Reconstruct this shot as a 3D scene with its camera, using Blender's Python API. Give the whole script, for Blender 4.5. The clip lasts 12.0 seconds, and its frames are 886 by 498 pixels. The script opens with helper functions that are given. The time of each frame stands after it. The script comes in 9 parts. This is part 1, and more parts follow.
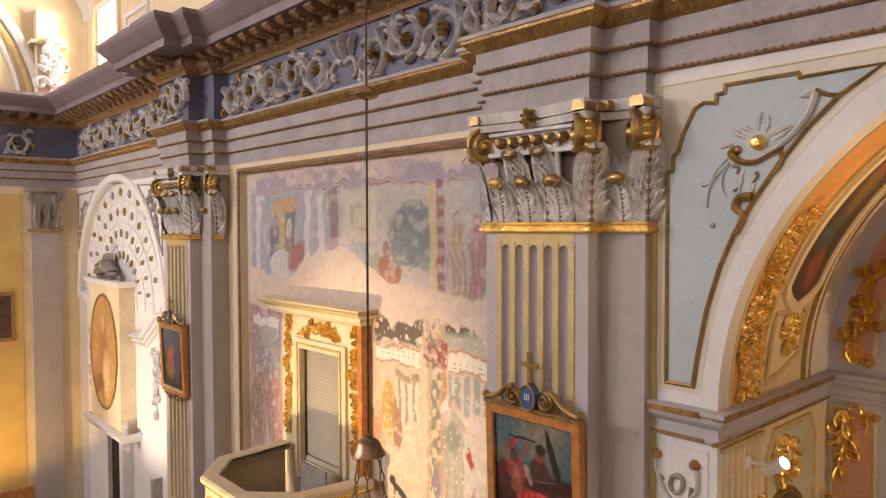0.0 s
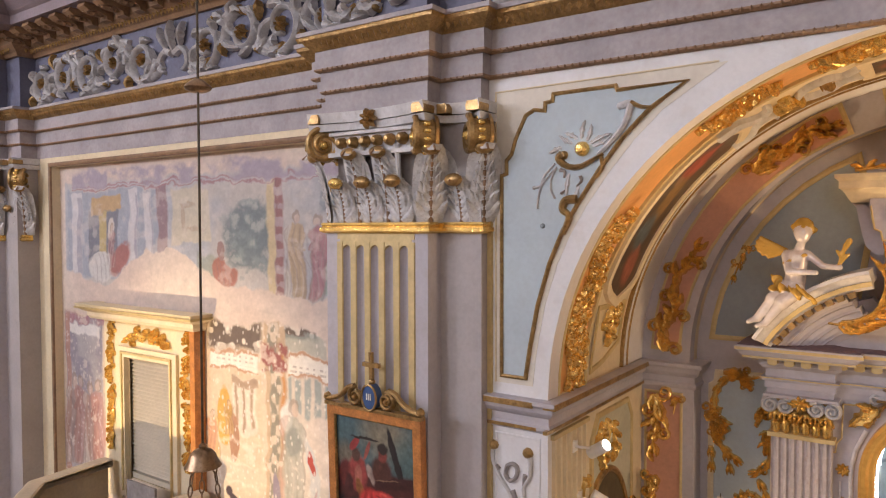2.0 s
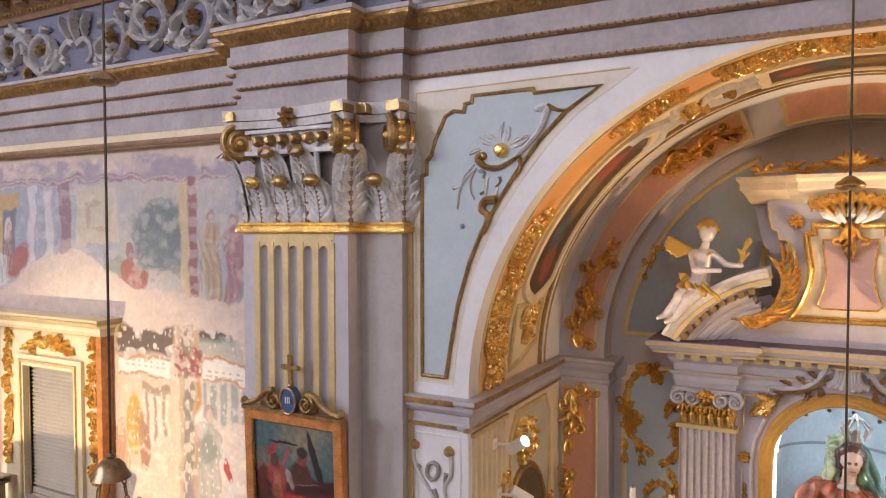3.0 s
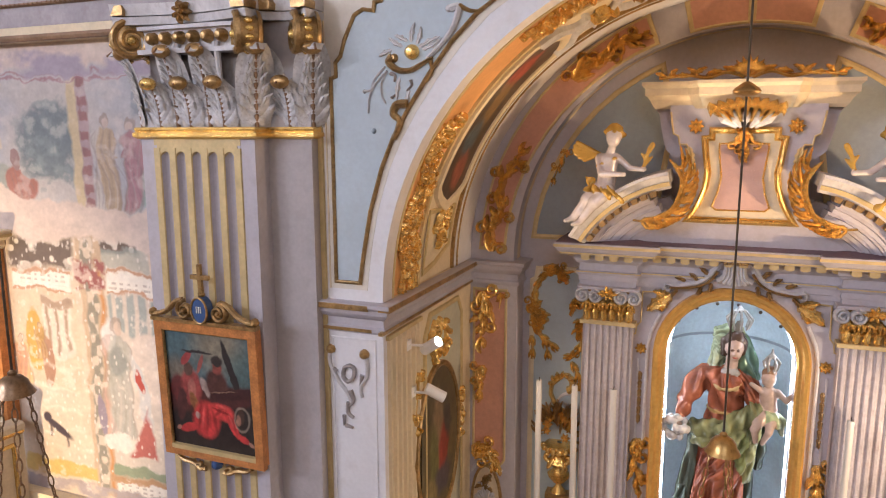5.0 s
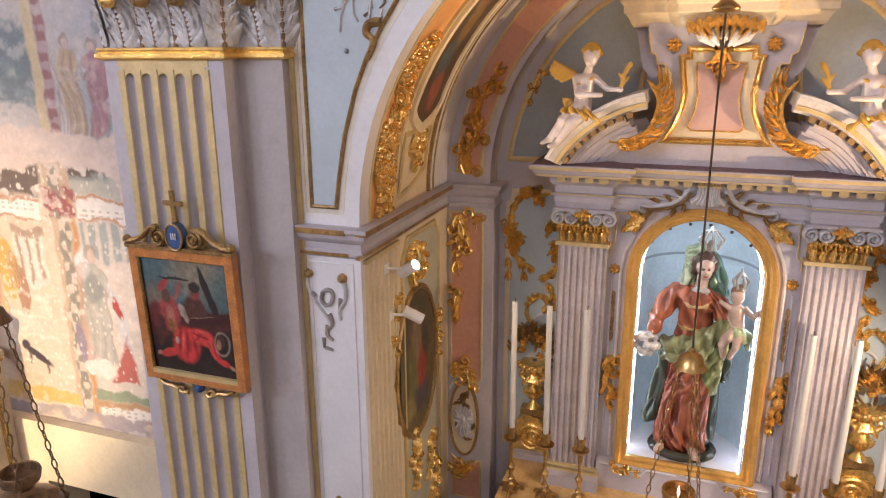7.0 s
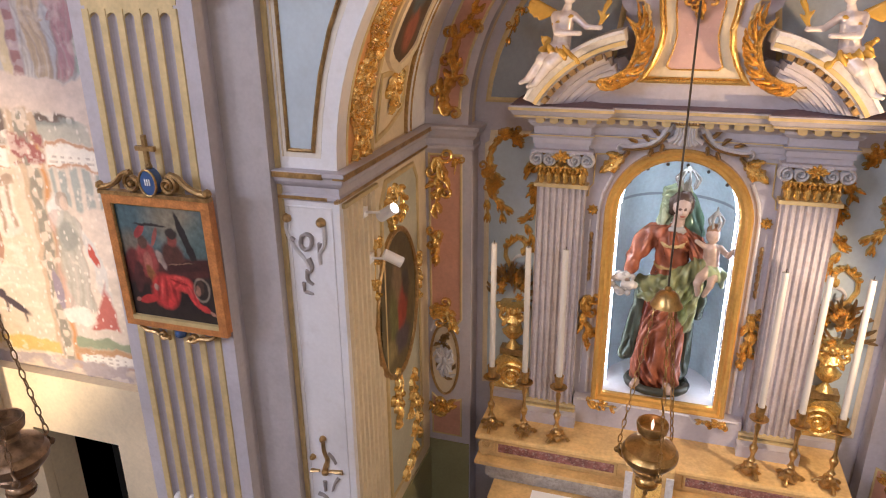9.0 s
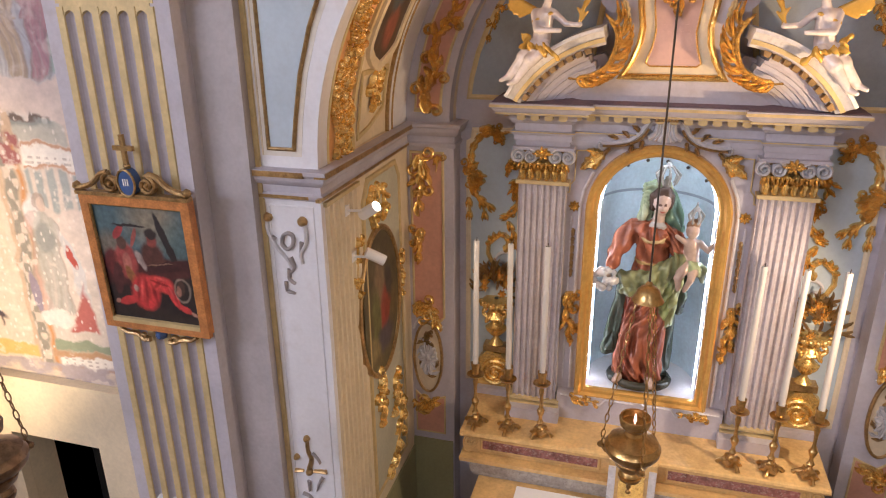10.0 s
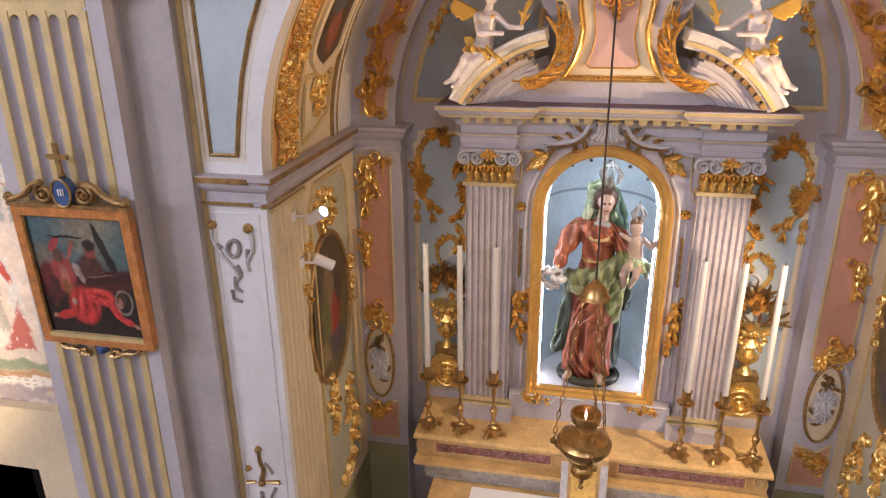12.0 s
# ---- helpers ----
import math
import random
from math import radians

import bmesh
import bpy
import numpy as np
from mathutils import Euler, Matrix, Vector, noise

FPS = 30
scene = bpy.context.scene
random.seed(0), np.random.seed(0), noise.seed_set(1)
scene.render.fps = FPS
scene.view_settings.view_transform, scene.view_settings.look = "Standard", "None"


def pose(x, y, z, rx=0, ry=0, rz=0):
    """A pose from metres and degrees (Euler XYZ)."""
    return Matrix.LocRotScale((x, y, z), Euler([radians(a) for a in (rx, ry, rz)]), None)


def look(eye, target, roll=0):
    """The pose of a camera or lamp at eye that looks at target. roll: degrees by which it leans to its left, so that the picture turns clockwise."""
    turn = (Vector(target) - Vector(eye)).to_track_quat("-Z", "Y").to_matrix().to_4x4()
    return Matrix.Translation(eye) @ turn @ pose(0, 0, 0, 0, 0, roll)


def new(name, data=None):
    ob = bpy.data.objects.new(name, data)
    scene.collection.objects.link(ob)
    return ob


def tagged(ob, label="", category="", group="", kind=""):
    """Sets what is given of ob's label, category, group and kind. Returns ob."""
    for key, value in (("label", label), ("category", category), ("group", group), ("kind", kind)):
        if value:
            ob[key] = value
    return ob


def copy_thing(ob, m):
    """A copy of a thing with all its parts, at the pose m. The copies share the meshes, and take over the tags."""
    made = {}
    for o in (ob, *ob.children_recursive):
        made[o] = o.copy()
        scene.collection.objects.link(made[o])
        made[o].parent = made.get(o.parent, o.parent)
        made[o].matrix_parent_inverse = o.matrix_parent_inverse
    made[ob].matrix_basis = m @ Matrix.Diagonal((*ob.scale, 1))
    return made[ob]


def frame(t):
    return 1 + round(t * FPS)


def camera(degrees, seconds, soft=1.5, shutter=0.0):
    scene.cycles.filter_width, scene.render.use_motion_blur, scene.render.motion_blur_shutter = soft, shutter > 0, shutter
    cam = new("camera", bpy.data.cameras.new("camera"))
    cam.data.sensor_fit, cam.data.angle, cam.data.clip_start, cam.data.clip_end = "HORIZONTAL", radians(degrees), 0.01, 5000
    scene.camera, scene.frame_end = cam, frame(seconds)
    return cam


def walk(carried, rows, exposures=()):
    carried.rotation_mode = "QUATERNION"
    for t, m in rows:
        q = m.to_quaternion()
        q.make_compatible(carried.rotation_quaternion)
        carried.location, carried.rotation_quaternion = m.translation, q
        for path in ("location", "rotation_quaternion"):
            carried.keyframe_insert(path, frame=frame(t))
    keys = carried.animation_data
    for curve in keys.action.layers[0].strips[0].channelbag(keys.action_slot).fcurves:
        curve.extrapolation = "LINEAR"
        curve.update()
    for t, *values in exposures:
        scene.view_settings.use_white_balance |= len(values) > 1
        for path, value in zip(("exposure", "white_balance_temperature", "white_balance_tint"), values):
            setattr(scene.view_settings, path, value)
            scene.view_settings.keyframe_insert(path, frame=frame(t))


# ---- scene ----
# ---- camera ----
cam = camera(64.48, 12.0, soft=1.1)
PATH = (
    (0.0, 47.90, -1.84, 0.17), (0.5, 44.73, -1.86, 0.18), (1.0, 41.53, -1.87, 0.17), (1.5, 38.29, -1.87, 0.14),
    (2.0, 34.97, -1.86, 0.12), (2.5, 31.67, -1.86, 0.08), (3.0, 28.49, -1.86, 0.10), (5.0, 21.36, -9.55, 0.12),
    (5.5, 20.81, -10.98, 0.15), (6.0, 20.30, -12.54, 0.20), (6.5, 19.82, -14.18, 0.27), (7.0, 19.36, -15.79, 0.31),
    (7.5, 18.90, -17.38, 0.34), (9.5, 16.84, -20.74, 0.49), (10.0, 15.98, -20.66, 0.50), (10.5, 15.14, -20.60, 0.50),
    (11.0, 14.29, -20.53, 0.50), (11.5, 13.10, -20.48, 0.48), (12.0, 11.56, -20.46, 0.46))
EYE_Z = 4.45
walk(cam, [(t, pose(0, 0, EYE_Z, 90 + pitch, roll, yaw)) for t, yaw, pitch, roll in PATH],
     exposures=((0.0, -0.06, 7000, 17), (2.0, 0.05, 6150, 16), (5.0, 0.13, 5800, 17), (12.0, 0.16, 5800, 18)))

# ---- plan, in metres ----
XA = 0.13                      # axis of the side chapel
YW, YL = 3.30, 3.42            # wall face round the chapel arch, wall face of the fresco bay
YP = 3.10                      # front of the great pilasters
R_ARCH, Z_SPRING = 1.77, 3.54
XJ0, XJ1 = XA - R_ARCH, XA + R_ARCH
Y_RIB, Y_BACK = 4.74, 4.92     # rib at the back of the chapel vault, back wall
X_END, X_RIGHT = -13.1, 5.2
Y_OPP = -7.5
FLOOR = -0.45
Z_VAULT = 9.6

# ---- world and lights ----
world = bpy.data.worlds.new("sky")
scene.world = world
world.use_nodes = True
wn = world.node_tree
sky = wn.nodes.new("ShaderNodeTexSky")
sky.sky_type, sky.sun_disc, sky.sun_elevation, sky.sun_rotation = "NISHITA", False, radians(40), radians(200)
wn.links.new(sky.outputs[0], wn.nodes["Background"].inputs[0])
wn.nodes["Background"].inputs[1].default_value = 0.12


def lamp(name, kind, m, power, colour, **kw):
    data = bpy.data.lights.new(name, kind)
    data.energy, data.color = power, colour
    if "size" in kw:
        data.shape, data.size, data.size_y = "RECTANGLE", kw["size"][0], kw["size"][1]
    if "radius" in kw:
        data.shadow_soft_size = kw["radius"]
    if "cone" in kw:
        data.spot_size, data.spot_blend = radians(kw["cone"]), 0.6
    ob = new(name, data)
    ob.matrix_world = m
    return ob


# daylight through windows over the opposite cornice and at the nave's end; the lamp at 2.6 is added fill
for wx, power in ((-11.6, 470), (-6.4, 330), (2.6, 110)):
    # x 2.6: no known window, added to brighten the pier and left jamb
    lamp("window_light", "AREA", look((wx, Y_OPP + 0.25, 8.1), (wx + 3.5 if wx < 0 else -1.4, 3.0, 3.6)), power, (0.88, 0.91, 1.0), size=(1.8, 1.5))
lamp("window_light", "AREA", look((-12.0, 3.80, 7.6), (-11.6, 0, 6.6)), 160, (1.0, 0.93, 0.80), size=(0.8, 1.1))
# warm floodlights that stand on the cornices and light the vault
for wx in (-12.0, -7.9, -2.6, 2.9):
    lamp("cornice_flood", "SPOT", look((wx, Y_OPP + 0.9, 6.9), (wx, -1.2, 9.6)), 118, (1.0, 0.80, 0.56), radius=0.12, cone=130)
for wx in (-9.1, -2.6, 2.9):
    lamp("cornice_flood", "SPOT", look((wx, 2.98, 7.0), (wx, 0.0, 9.6)), 90, (1.0, 0.80, 0.56), radius=0.12, cone=130)
# warm spots on the fresco, the pulpit, the white niche bay and the end wall
lamp("pulpit_spot", "SPOT", look((-5.6, -1.0, 1.2), (-5.0, 3.5, 2.5)), 1130, (1.0, 0.74, 0.40), radius=0.06, cone=42)
lamp("niche_bay_spot", "SPOT", look((-9.5, 0.6, 1.0), (-10.0, 3.5, 3.0)), 460, (1.0, 0.84, 0.62), radius=0.08, cone=75)
lamp("end_wall_spot", "SPOT", look((-11.8, 1.2, 0.3), (-13.2, 2.5, 1.8)), 170, (1.0, 0.62, 0.16), radius=0.08, cone=80)
# lamp behind the pediment of the altar
lamp("pediment_lamp", "SPOT", look((XA, 4.02, 3.9), (XA, 4.58, 4.80)), 20, (1.0, 0.84, 0.55), radius=0.03, cone=46)

# ---- materials ----


def mat(name, rgb, rough=0.6, metal=0.0, vary=0.12, scale=3.0, bump=0.15, bscale=40.0, stain=0.0, stain_rgb=(0.3, 0.25, 0.2), attr=""):
    m = bpy.data.materials.new(name)
    m.use_nodes = True
    nt = m.node_tree
    b = nt.nodes["Principled BSDF"]
    b.inputs["Roughness"].default_value, b.inputs["Metallic"].default_value = rough, metal
    tc = nt.nodes.new("ShaderNodeTexCoord")
    geo = nt.nodes.new("ShaderNodeNewGeometry")
    n1 = nt.nodes.new("ShaderNodeTexNoise")
    n1.inputs["Scale"].default_value, n1.inputs["Detail"].default_value = scale, 6
    n2 = nt.nodes.new("ShaderNodeTexNoise")
    n2.inputs["Scale"].default_value, n2.inputs["Detail"].default_value = bscale, 4
    for n in (n1, n2):
        nt.links.new(geo.outputs["Position"], n.inputs["Vector"])
    mr = nt.nodes.new("ShaderNodeMapRange")
    mr.inputs[1].default_value, mr.inputs[2].default_value = 0.3, 0.7
    mr.inputs[3].default_value, mr.inputs[4].default_value = 1 - vary, 1 + vary
    nt.links.new(n1.outputs[0], mr.inputs[0])
    mul = nt.nodes.new("ShaderNodeVectorMath")
    mul.operation = "SCALE"
    if attr:
        at = nt.nodes.new("ShaderNodeAttribute")
        at.attribute_name = attr
        nt.links.new(at.outputs["Color"], mul.inputs[0])
    else:
        mul.inputs[0].default_value = rgb
    fine = nt.nodes.new("ShaderNodeMapRange")
    fine.inputs[1].default_value, fine.inputs[2].default_value, fine.inputs[3].default_value, fine.inputs[4].default_value = 0.3, 0.7, 1 - vary * 0.6, 1 + vary * 0.6
    nt.links.new(n2.outputs[0], fine.inputs[0])
    both = nt.nodes.new("ShaderNodeMath")
    both.operation = "MULTIPLY"
    nt.links.new(mr.outputs[0], both.inputs[0])
    nt.links.new(fine.outputs[0], both.inputs[1])
    nt.links.new(both.outputs[0], mul.inputs["Scale"])
    last = mul.outputs[0]
    if stain:
        n3 = nt.nodes.new("ShaderNodeTexNoise")
        n3.inputs["Scale"].default_value, n3.inputs["Detail"].default_value = scale * 4.5, 8
        nt.links.new(geo.outputs["Position"], n3.inputs["Vector"])
        r3 = nt.nodes.new("ShaderNodeMapRange")
        r3.inputs[1].default_value, r3.inputs[2].default_value, r3.inputs[3].default_value, r3.inputs[4].default_value = 0.52, 0.75, 0.0, stain
        nt.links.new(n3.outputs[0], r3.inputs[0])
        mx = nt.nodes.new("ShaderNodeMix")
        mx.data_type = "RGBA"
        nt.links.new(r3.outputs[0], mx.inputs[0])
        nt.links.new(last, mx.inputs[6])
        mx.inputs[7].default_value = (*stain_rgb, 1)
        last = mx.outputs[2]
    nt.links.new(last, b.inputs["Base Color"])
    if bump:
        bp = nt.nodes.new("ShaderNodeBump")
        bp.inputs["Strength"].default_value, bp.inputs["Distance"].default_value = bump, 0.01
        nt.links.new(n2.outputs[0], bp.inputs["Height"])
        nt.links.new(bp.outputs[0], b.inputs["Normal"])
    return m


def glow(name, rgb, strength):
    m = bpy.data.materials.new(name)
    m.use_nodes = True
    b = m.node_tree.nodes["Principled BSDF"]
    b.inputs["Base Color"].default_value = (0.9, 0.9, 0.9, 1)
    b.inputs["Emission Color"].default_value, b.inputs["Emission Strength"].default_value = (*rgb, 1), strength
    return m


WHITE = mat("white_plaster", (0.74, 0.72, 0.72), 0.55, vary=0.05, stain=0.25, stain_rgb=(0.55, 0.48, 0.42))
ARCHI = mat("dusty_grey_architrave", (0.37, 0.33, 0.34), 0.6, vary=0.14, scale=4, stain=0.5, stain_rgb=(0.27, 0.21, 0.20))
LILAC = mat("lilac_grey_stucco", (0.49, 0.455, 0.48), 0.6, vary=0.08, stain=0.3, stain_rgb=(0.36, 0.31, 0.29))
CORNICE = mat("dusty_purple_cornice", (0.22, 0.17, 0.19), 0.6, vary=0.12, stain=0.4, stain_rgb=(0.20, 0.15, 0.14))
REED = mat("cream_white_reeding", (0.50, 0.44, 0.43), 0.5, vary=0.14, scale=5, stain=0.5, stain_rgb=(0.38, 0.27, 0.22))
GREY = mat("grey_stucco", (0.42, 0.38, 0.37), 0.6, vary=0.08, stain=0.3, stain_rgb=(0.30, 0.26, 0.23))
PALE = mat("pale_cream_stucco", (0.70, 0.64, 0.54), 0.6, vary=0.06, stain=0.25, stain_rgb=(0.55, 0.46, 0.36))
CREAM = mat("cream_stucco", (0.72, 0.60, 0.40), 0.6, vary=0.08, stain=0.25, stain_rgb=(0.50, 0.40, 0.26))
BLUE = mat("pale_blue_stucco", (0.46, 0.53, 0.57), 0.6, vary=0.06, stain=0.2, stain_rgb=(0.40, 0.42, 0.42))
SLATE = mat("slate_blue_stucco", (0.30, 0.34, 0.37), 0.6, vary=0.08, stain=0.2, stain_rgb=(0.24, 0.25, 0.26))
SALMON = mat("salmon_stucco", (0.58, 0.30, 0.20), 0.6, vary=0.10, stain=0.3, stain_rgb=(0.42, 0.24, 0.17))
ORANGE = mat("ochre_orange_stucco", (0.72, 0.37, 0.13), 0.6, vary=0.10, stain=0.25, stain_rgb=(0.50, 0.28, 0.12))
PINK = mat("pink_stucco", (0.62, 0.40, 0.33), 0.6, vary=0.06)
NAVY = mat("dark_blue_frieze", (0.13, 0.13, 0.19), 0.6, vary=0.15)
BROWN = mat("brown_gilt_moulding", (0.26, 0.15, 0.08), 0.5, vary=0.25, scale=8)
FRAMEGOLD = mat("burnished_gilding", (0.84, 0.50, 0.13), 0.26, 0.55, vary=0.12, scale=5, bump=0.03, stain=0.3, stain_rgb=(0.36, 0.20, 0.06))
GOLD = mat("gilding", (0.88, 0.60, 0.19), 0.27, 0.75, vary=0.18, scale=9, bump=0.35, bscale=60, stain=0.55, stain_rgb=(0.20, 0.10, 0.04))
OLDGOLD = mat("worn_gilding", (0.42, 0.27, 0.11), 0.34, 0.72, vary=0.3, scale=12, bump=0.4, bscale=60, stain=0.6, stain_rgb=(0.14, 0.07, 0.04))
YELLOW = mat("pale_gilt_paint", (0.60, 0.46, 0.22), 0.5, 0.15, vary=0.12, scale=8)
STONE = mat("white_grey_carved_stucco", (0.60, 0.58, 0.58), 0.6, vary=0.12, scale=9, stain=0.4, stain_rgb=(0.34, 0.30, 0.28))
GREEN = mat("olive_green_dado", (0.30, 0.28, 0.14), 0.6, vary=0.1)
WOOD = mat("brown_wood", (0.52, 0.21, 0.06), 0.35, vary=0.25, scale=14, bscale=90, stain=0.4, stain_rgb=(0.30, 0.10, 0.03))
# near-black colour that stands in for the darkness of unlit openings
DARK = mat("unlit_opening_black", (0.02, 0.015, 0.012), 0.8, vary=0.1)
FLOORM = mat("terracotta_and_stone_floor", (0.20, 0.15, 0.12), 0.35, vary=0.2)
DULLBRASS = mat("dull_brass", (0.30, 0.20, 0.12), 0.35, 0.85, vary=0.3, scale=18, stain=0.5, stain_rgb=(0.10, 0.06, 0.04))
BRONZE = mat("brass", (0.52, 0.33, 0.12), 0.28, 0.9, vary=0.25, scale=18, stain=0.4, stain_rgb=(0.10, 0.06, 0.03))
IRON = mat("dark_iron", (0.10, 0.08, 0.06), 0.45, 0.7, vary=0.2, scale=20)
WAX = mat("candle_wax", (0.58, 0.53, 0.46), 0.4, vary=0.04, bump=0.03)
GIALLO = mat("yellow_marble", (0.66, 0.43, 0.17), 0.25, vary=0.16, scale=7, bump=0.02, stain=0.35, stain_rgb=(0.45, 0.27, 0.10))
ROSSO = mat("red_veined_marble", (0.30, 0.12, 0.10), 0.22, vary=0.4, scale=16, bump=0.02, stain=0.8, stain_rgb=(0.55, 0.42, 0.36))
BARDIGLIO = mat("grey_veined_marble", (0.40, 0.36, 0.31), 0.22, vary=0.25, scale=12, bump=0.02, stain=0.6, stain_rgb=(0.20, 0.17, 0.15))
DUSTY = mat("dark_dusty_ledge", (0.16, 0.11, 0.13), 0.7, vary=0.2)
LINEN = mat("white_linen", (0.85, 0.83, 0.80), 0.8, vary=0.03)
LED = glow("led_strip", (0.86, 0.95, 1.0), 16.0)
SPOTGLOW = glow("lit_lens", (1.0, 0.92, 0.78), 40.0)
FLAME = glow("flame", (1.0, 0.55, 0.35), 2.0)
PAINTED = mat("painted_surface", (1, 1, 1), 0.75, vary=0.06, scale=14, bump=0.1, attr="paint")
CANVAS = mat("varnished_canvas", (1, 1, 1), 0.5, vary=0.12, scale=25, bump=0.06, attr="paint")
COLOURED = mat("polychrome_wood", (1, 1, 1), 0.27, 0.15, vary=0.12, scale=14, bump=0.1, attr="paint")

# ---- helpers for shapes ----


def obj(name, bm, material, smooth=False, angle=0.6):
    me = bpy.data.meshes.new(name)
    if smooth:
        bmesh.ops.recalc_face_normals(bm, faces=bm.faces)
        for f in bm.faces:
            f.smooth = True
        for e in bm.edges:
            if len(e.link_faces) == 2 and e.calc_face_angle(0) > angle:
                e.smooth = False
    else:
        bmesh.ops.recalc_face_normals(bm, faces=bm.faces)
    bm.to_mesh(me)
    bm.free()
    for m in (material if isinstance(material, (list, tuple)) else (material,)):
        me.materials.append(m)
    return new(name, me)


def part(name, bm, material, parent, label="", smooth=False):
    ob = obj(name, bm, material, smooth)
    ob.parent = parent
    if label:
        ob["label"] = label
    return ob


def again(ob, m=None):
    """One more part on the same mesh, under the same thing."""
    o = ob.copy()
    scene.collection.objects.link(o)
    if m is not None:
        o.matrix_basis = m
    return o


def thing(name, label, category, group="", kind="", at=(0, 0, 0)):
    ob = new(name)
    ob.location = at
    ob.empty_display_size = 0.1
    return tagged(ob, label, category, group, kind)


def structure(name, bm, material, label, category, smooth=False):
    return tagged(obj(name, bm, material, smooth), label, category, kind="structure")


def B():
    return bmesh.new()


def box(bm, x0, x1, y0, y1, z0, z1):
    v = [bm.verts.new((x, y, z)) for x in (x0, x1) for y in (y0, y1) for z in (z0, z1)]
    for a in ((0, 1, 3, 2), (4, 6, 7, 5), (0, 4, 5, 1), (2, 3, 7, 6), (0, 2, 6, 4), (1, 5, 7, 3)):
        bm.faces.new([v[i] for i in a])
    return bm


def prism(bm, pts, place, h0, h1):
    """A plane outline, closed, with thickness; place(u, v, h) gives the point."""
    a = [bm.verts.new(place(u, v, h0)) for u, v in pts]
    b = [bm.verts.new(place(u, v, h1)) for u, v in pts]
    bm.faces.new(a)
    bm.faces.new(b[::-1])
    n = len(pts)
    for i in range(n):
        bm.faces.new((a[i], a[(i + 1) % n], b[(i + 1) % n], b[i]))
    return bm


def front(y):
    """Plane y facing the nave: u = x, v = z, h towards the nave."""
    return lambda u, v, h: Vector((u, y - h, v))


def side(x, s=1):
    """Plane x: u = y, v = z, h along s."""
    return lambda u, v, h: Vector((x + s * h, u, v))


def grid(bm, rows, close_u=False, close_v=False):
    """Faces between rows of points."""
    vs = [[bm.verts.new(p) for p in r] for r in rows]
    nu, nv = len(vs), len(vs[0])
    for i in range(nu if close_u else nu - 1):
        for j in range(nv if close_v else nv - 1):
            q = (vs[i][j], vs[(i + 1) % nu][j], vs[(i + 1) % nu][(j + 1) % nv], vs[i][(j + 1) % nv])
            bm.faces.new(q)
    return vs


def sweep(bm, profile, path, closed=False):
    """Moulding: profile of (outward, z) along a plan line; outward is to the left of its way."""
    P = [Vector(p) for p in path]
    n = len(P)
    offs = []
    for i in range(n):
        d = []
        if i > 0 or closed:
            d.append((P[i] - P[i - 1]).normalized())
        if i < n - 1 or closed:
            d.append((P[(i + 1) % n] - P[i]).normalized())
        ns = [Vector((-q.y, q.x)) for q in d]
        offs.append(ns[0] if len(ns) == 1 else (ns[0] + ns[1]) / max(0.2, 1 + ns[0].dot(ns[1])))
    rows = [[(P[i].x + offs[i].x * o, P[i].y + offs[i].y * o, z) for o, z in profile] for i in range(n)]
    vs = grid(bm, rows, close_u=closed)
    if not closed:
        bm.faces.new(vs[0])
        bm.faces.new(vs[-1][::-1])
    return bm


def lathe(bm, profile, at=(0, 0, 0), n=20):
    rows = []
    for k in range(n):
        a = 2 * math.pi * k / n
        rows.append([(at[0] + r * math.cos(a), at[1] + r * math.sin(a), at[2] + z) for r, z in profile])
    vs = grid(bm, rows, close_u=True)
    return bm


def tube(bm, pts, radius, n=8, squash=None):
    """A round bar through points; radius is a number or a list."""
    pts = [Vector(p) for p in pts]
    rows = []
    up = Vector((0, 0, 1))
    for i, p in enumerate(pts):
        d = (pts[min(i + 1, len(pts) - 1)] - pts[max(i - 1, 0)]).normalized()
        s = d.cross(up)
        s = s.normalized() if s.length > 1e-3 else Vector((1, 0, 0))
        w = s.cross(d).normalized()
        r = radius[i] if isinstance(radius, (list, tuple)) else radius
        rows.append([p + (s * math.cos(2 * math.pi * k / n) + w * math.sin(2 * math.pi * k / n)) * r for k in range(n)])
    vs = grid(bm, rows, close_v=True)
    bm.faces.new(vs[0])
    bm.faces.new(vs[-1][::-1])
    return bm


def ball(bm, c, r, n=10, m=6):
    """A rounded body; r is a number or three half-axes."""
    rx, ry, rz = r if isinstance(r, (tuple, list)) else (r, r, r)
    rows = []
    for i in range(n):
        a = 2 * math.pi * i / n
        rows.append([(c[0] + rx * math.cos(a) * math.sin(math.pi * (j + 0.02) / (m + 0.04)), c[1] + ry * math.sin(a) * math.sin(math.pi * (j + 0.02) / (m + 0.04)),
                      c[2] + rz * math.cos(math.pi * (j + 0.02) / (m + 0.04))) for j in range(m + 1)])
    vs = grid(bm, rows, close_u=True)
    bm.faces.new([r_[0] for r_ in vs])
    bm.faces.new([r_[-1] for r_ in vs][::-1])
    return bm


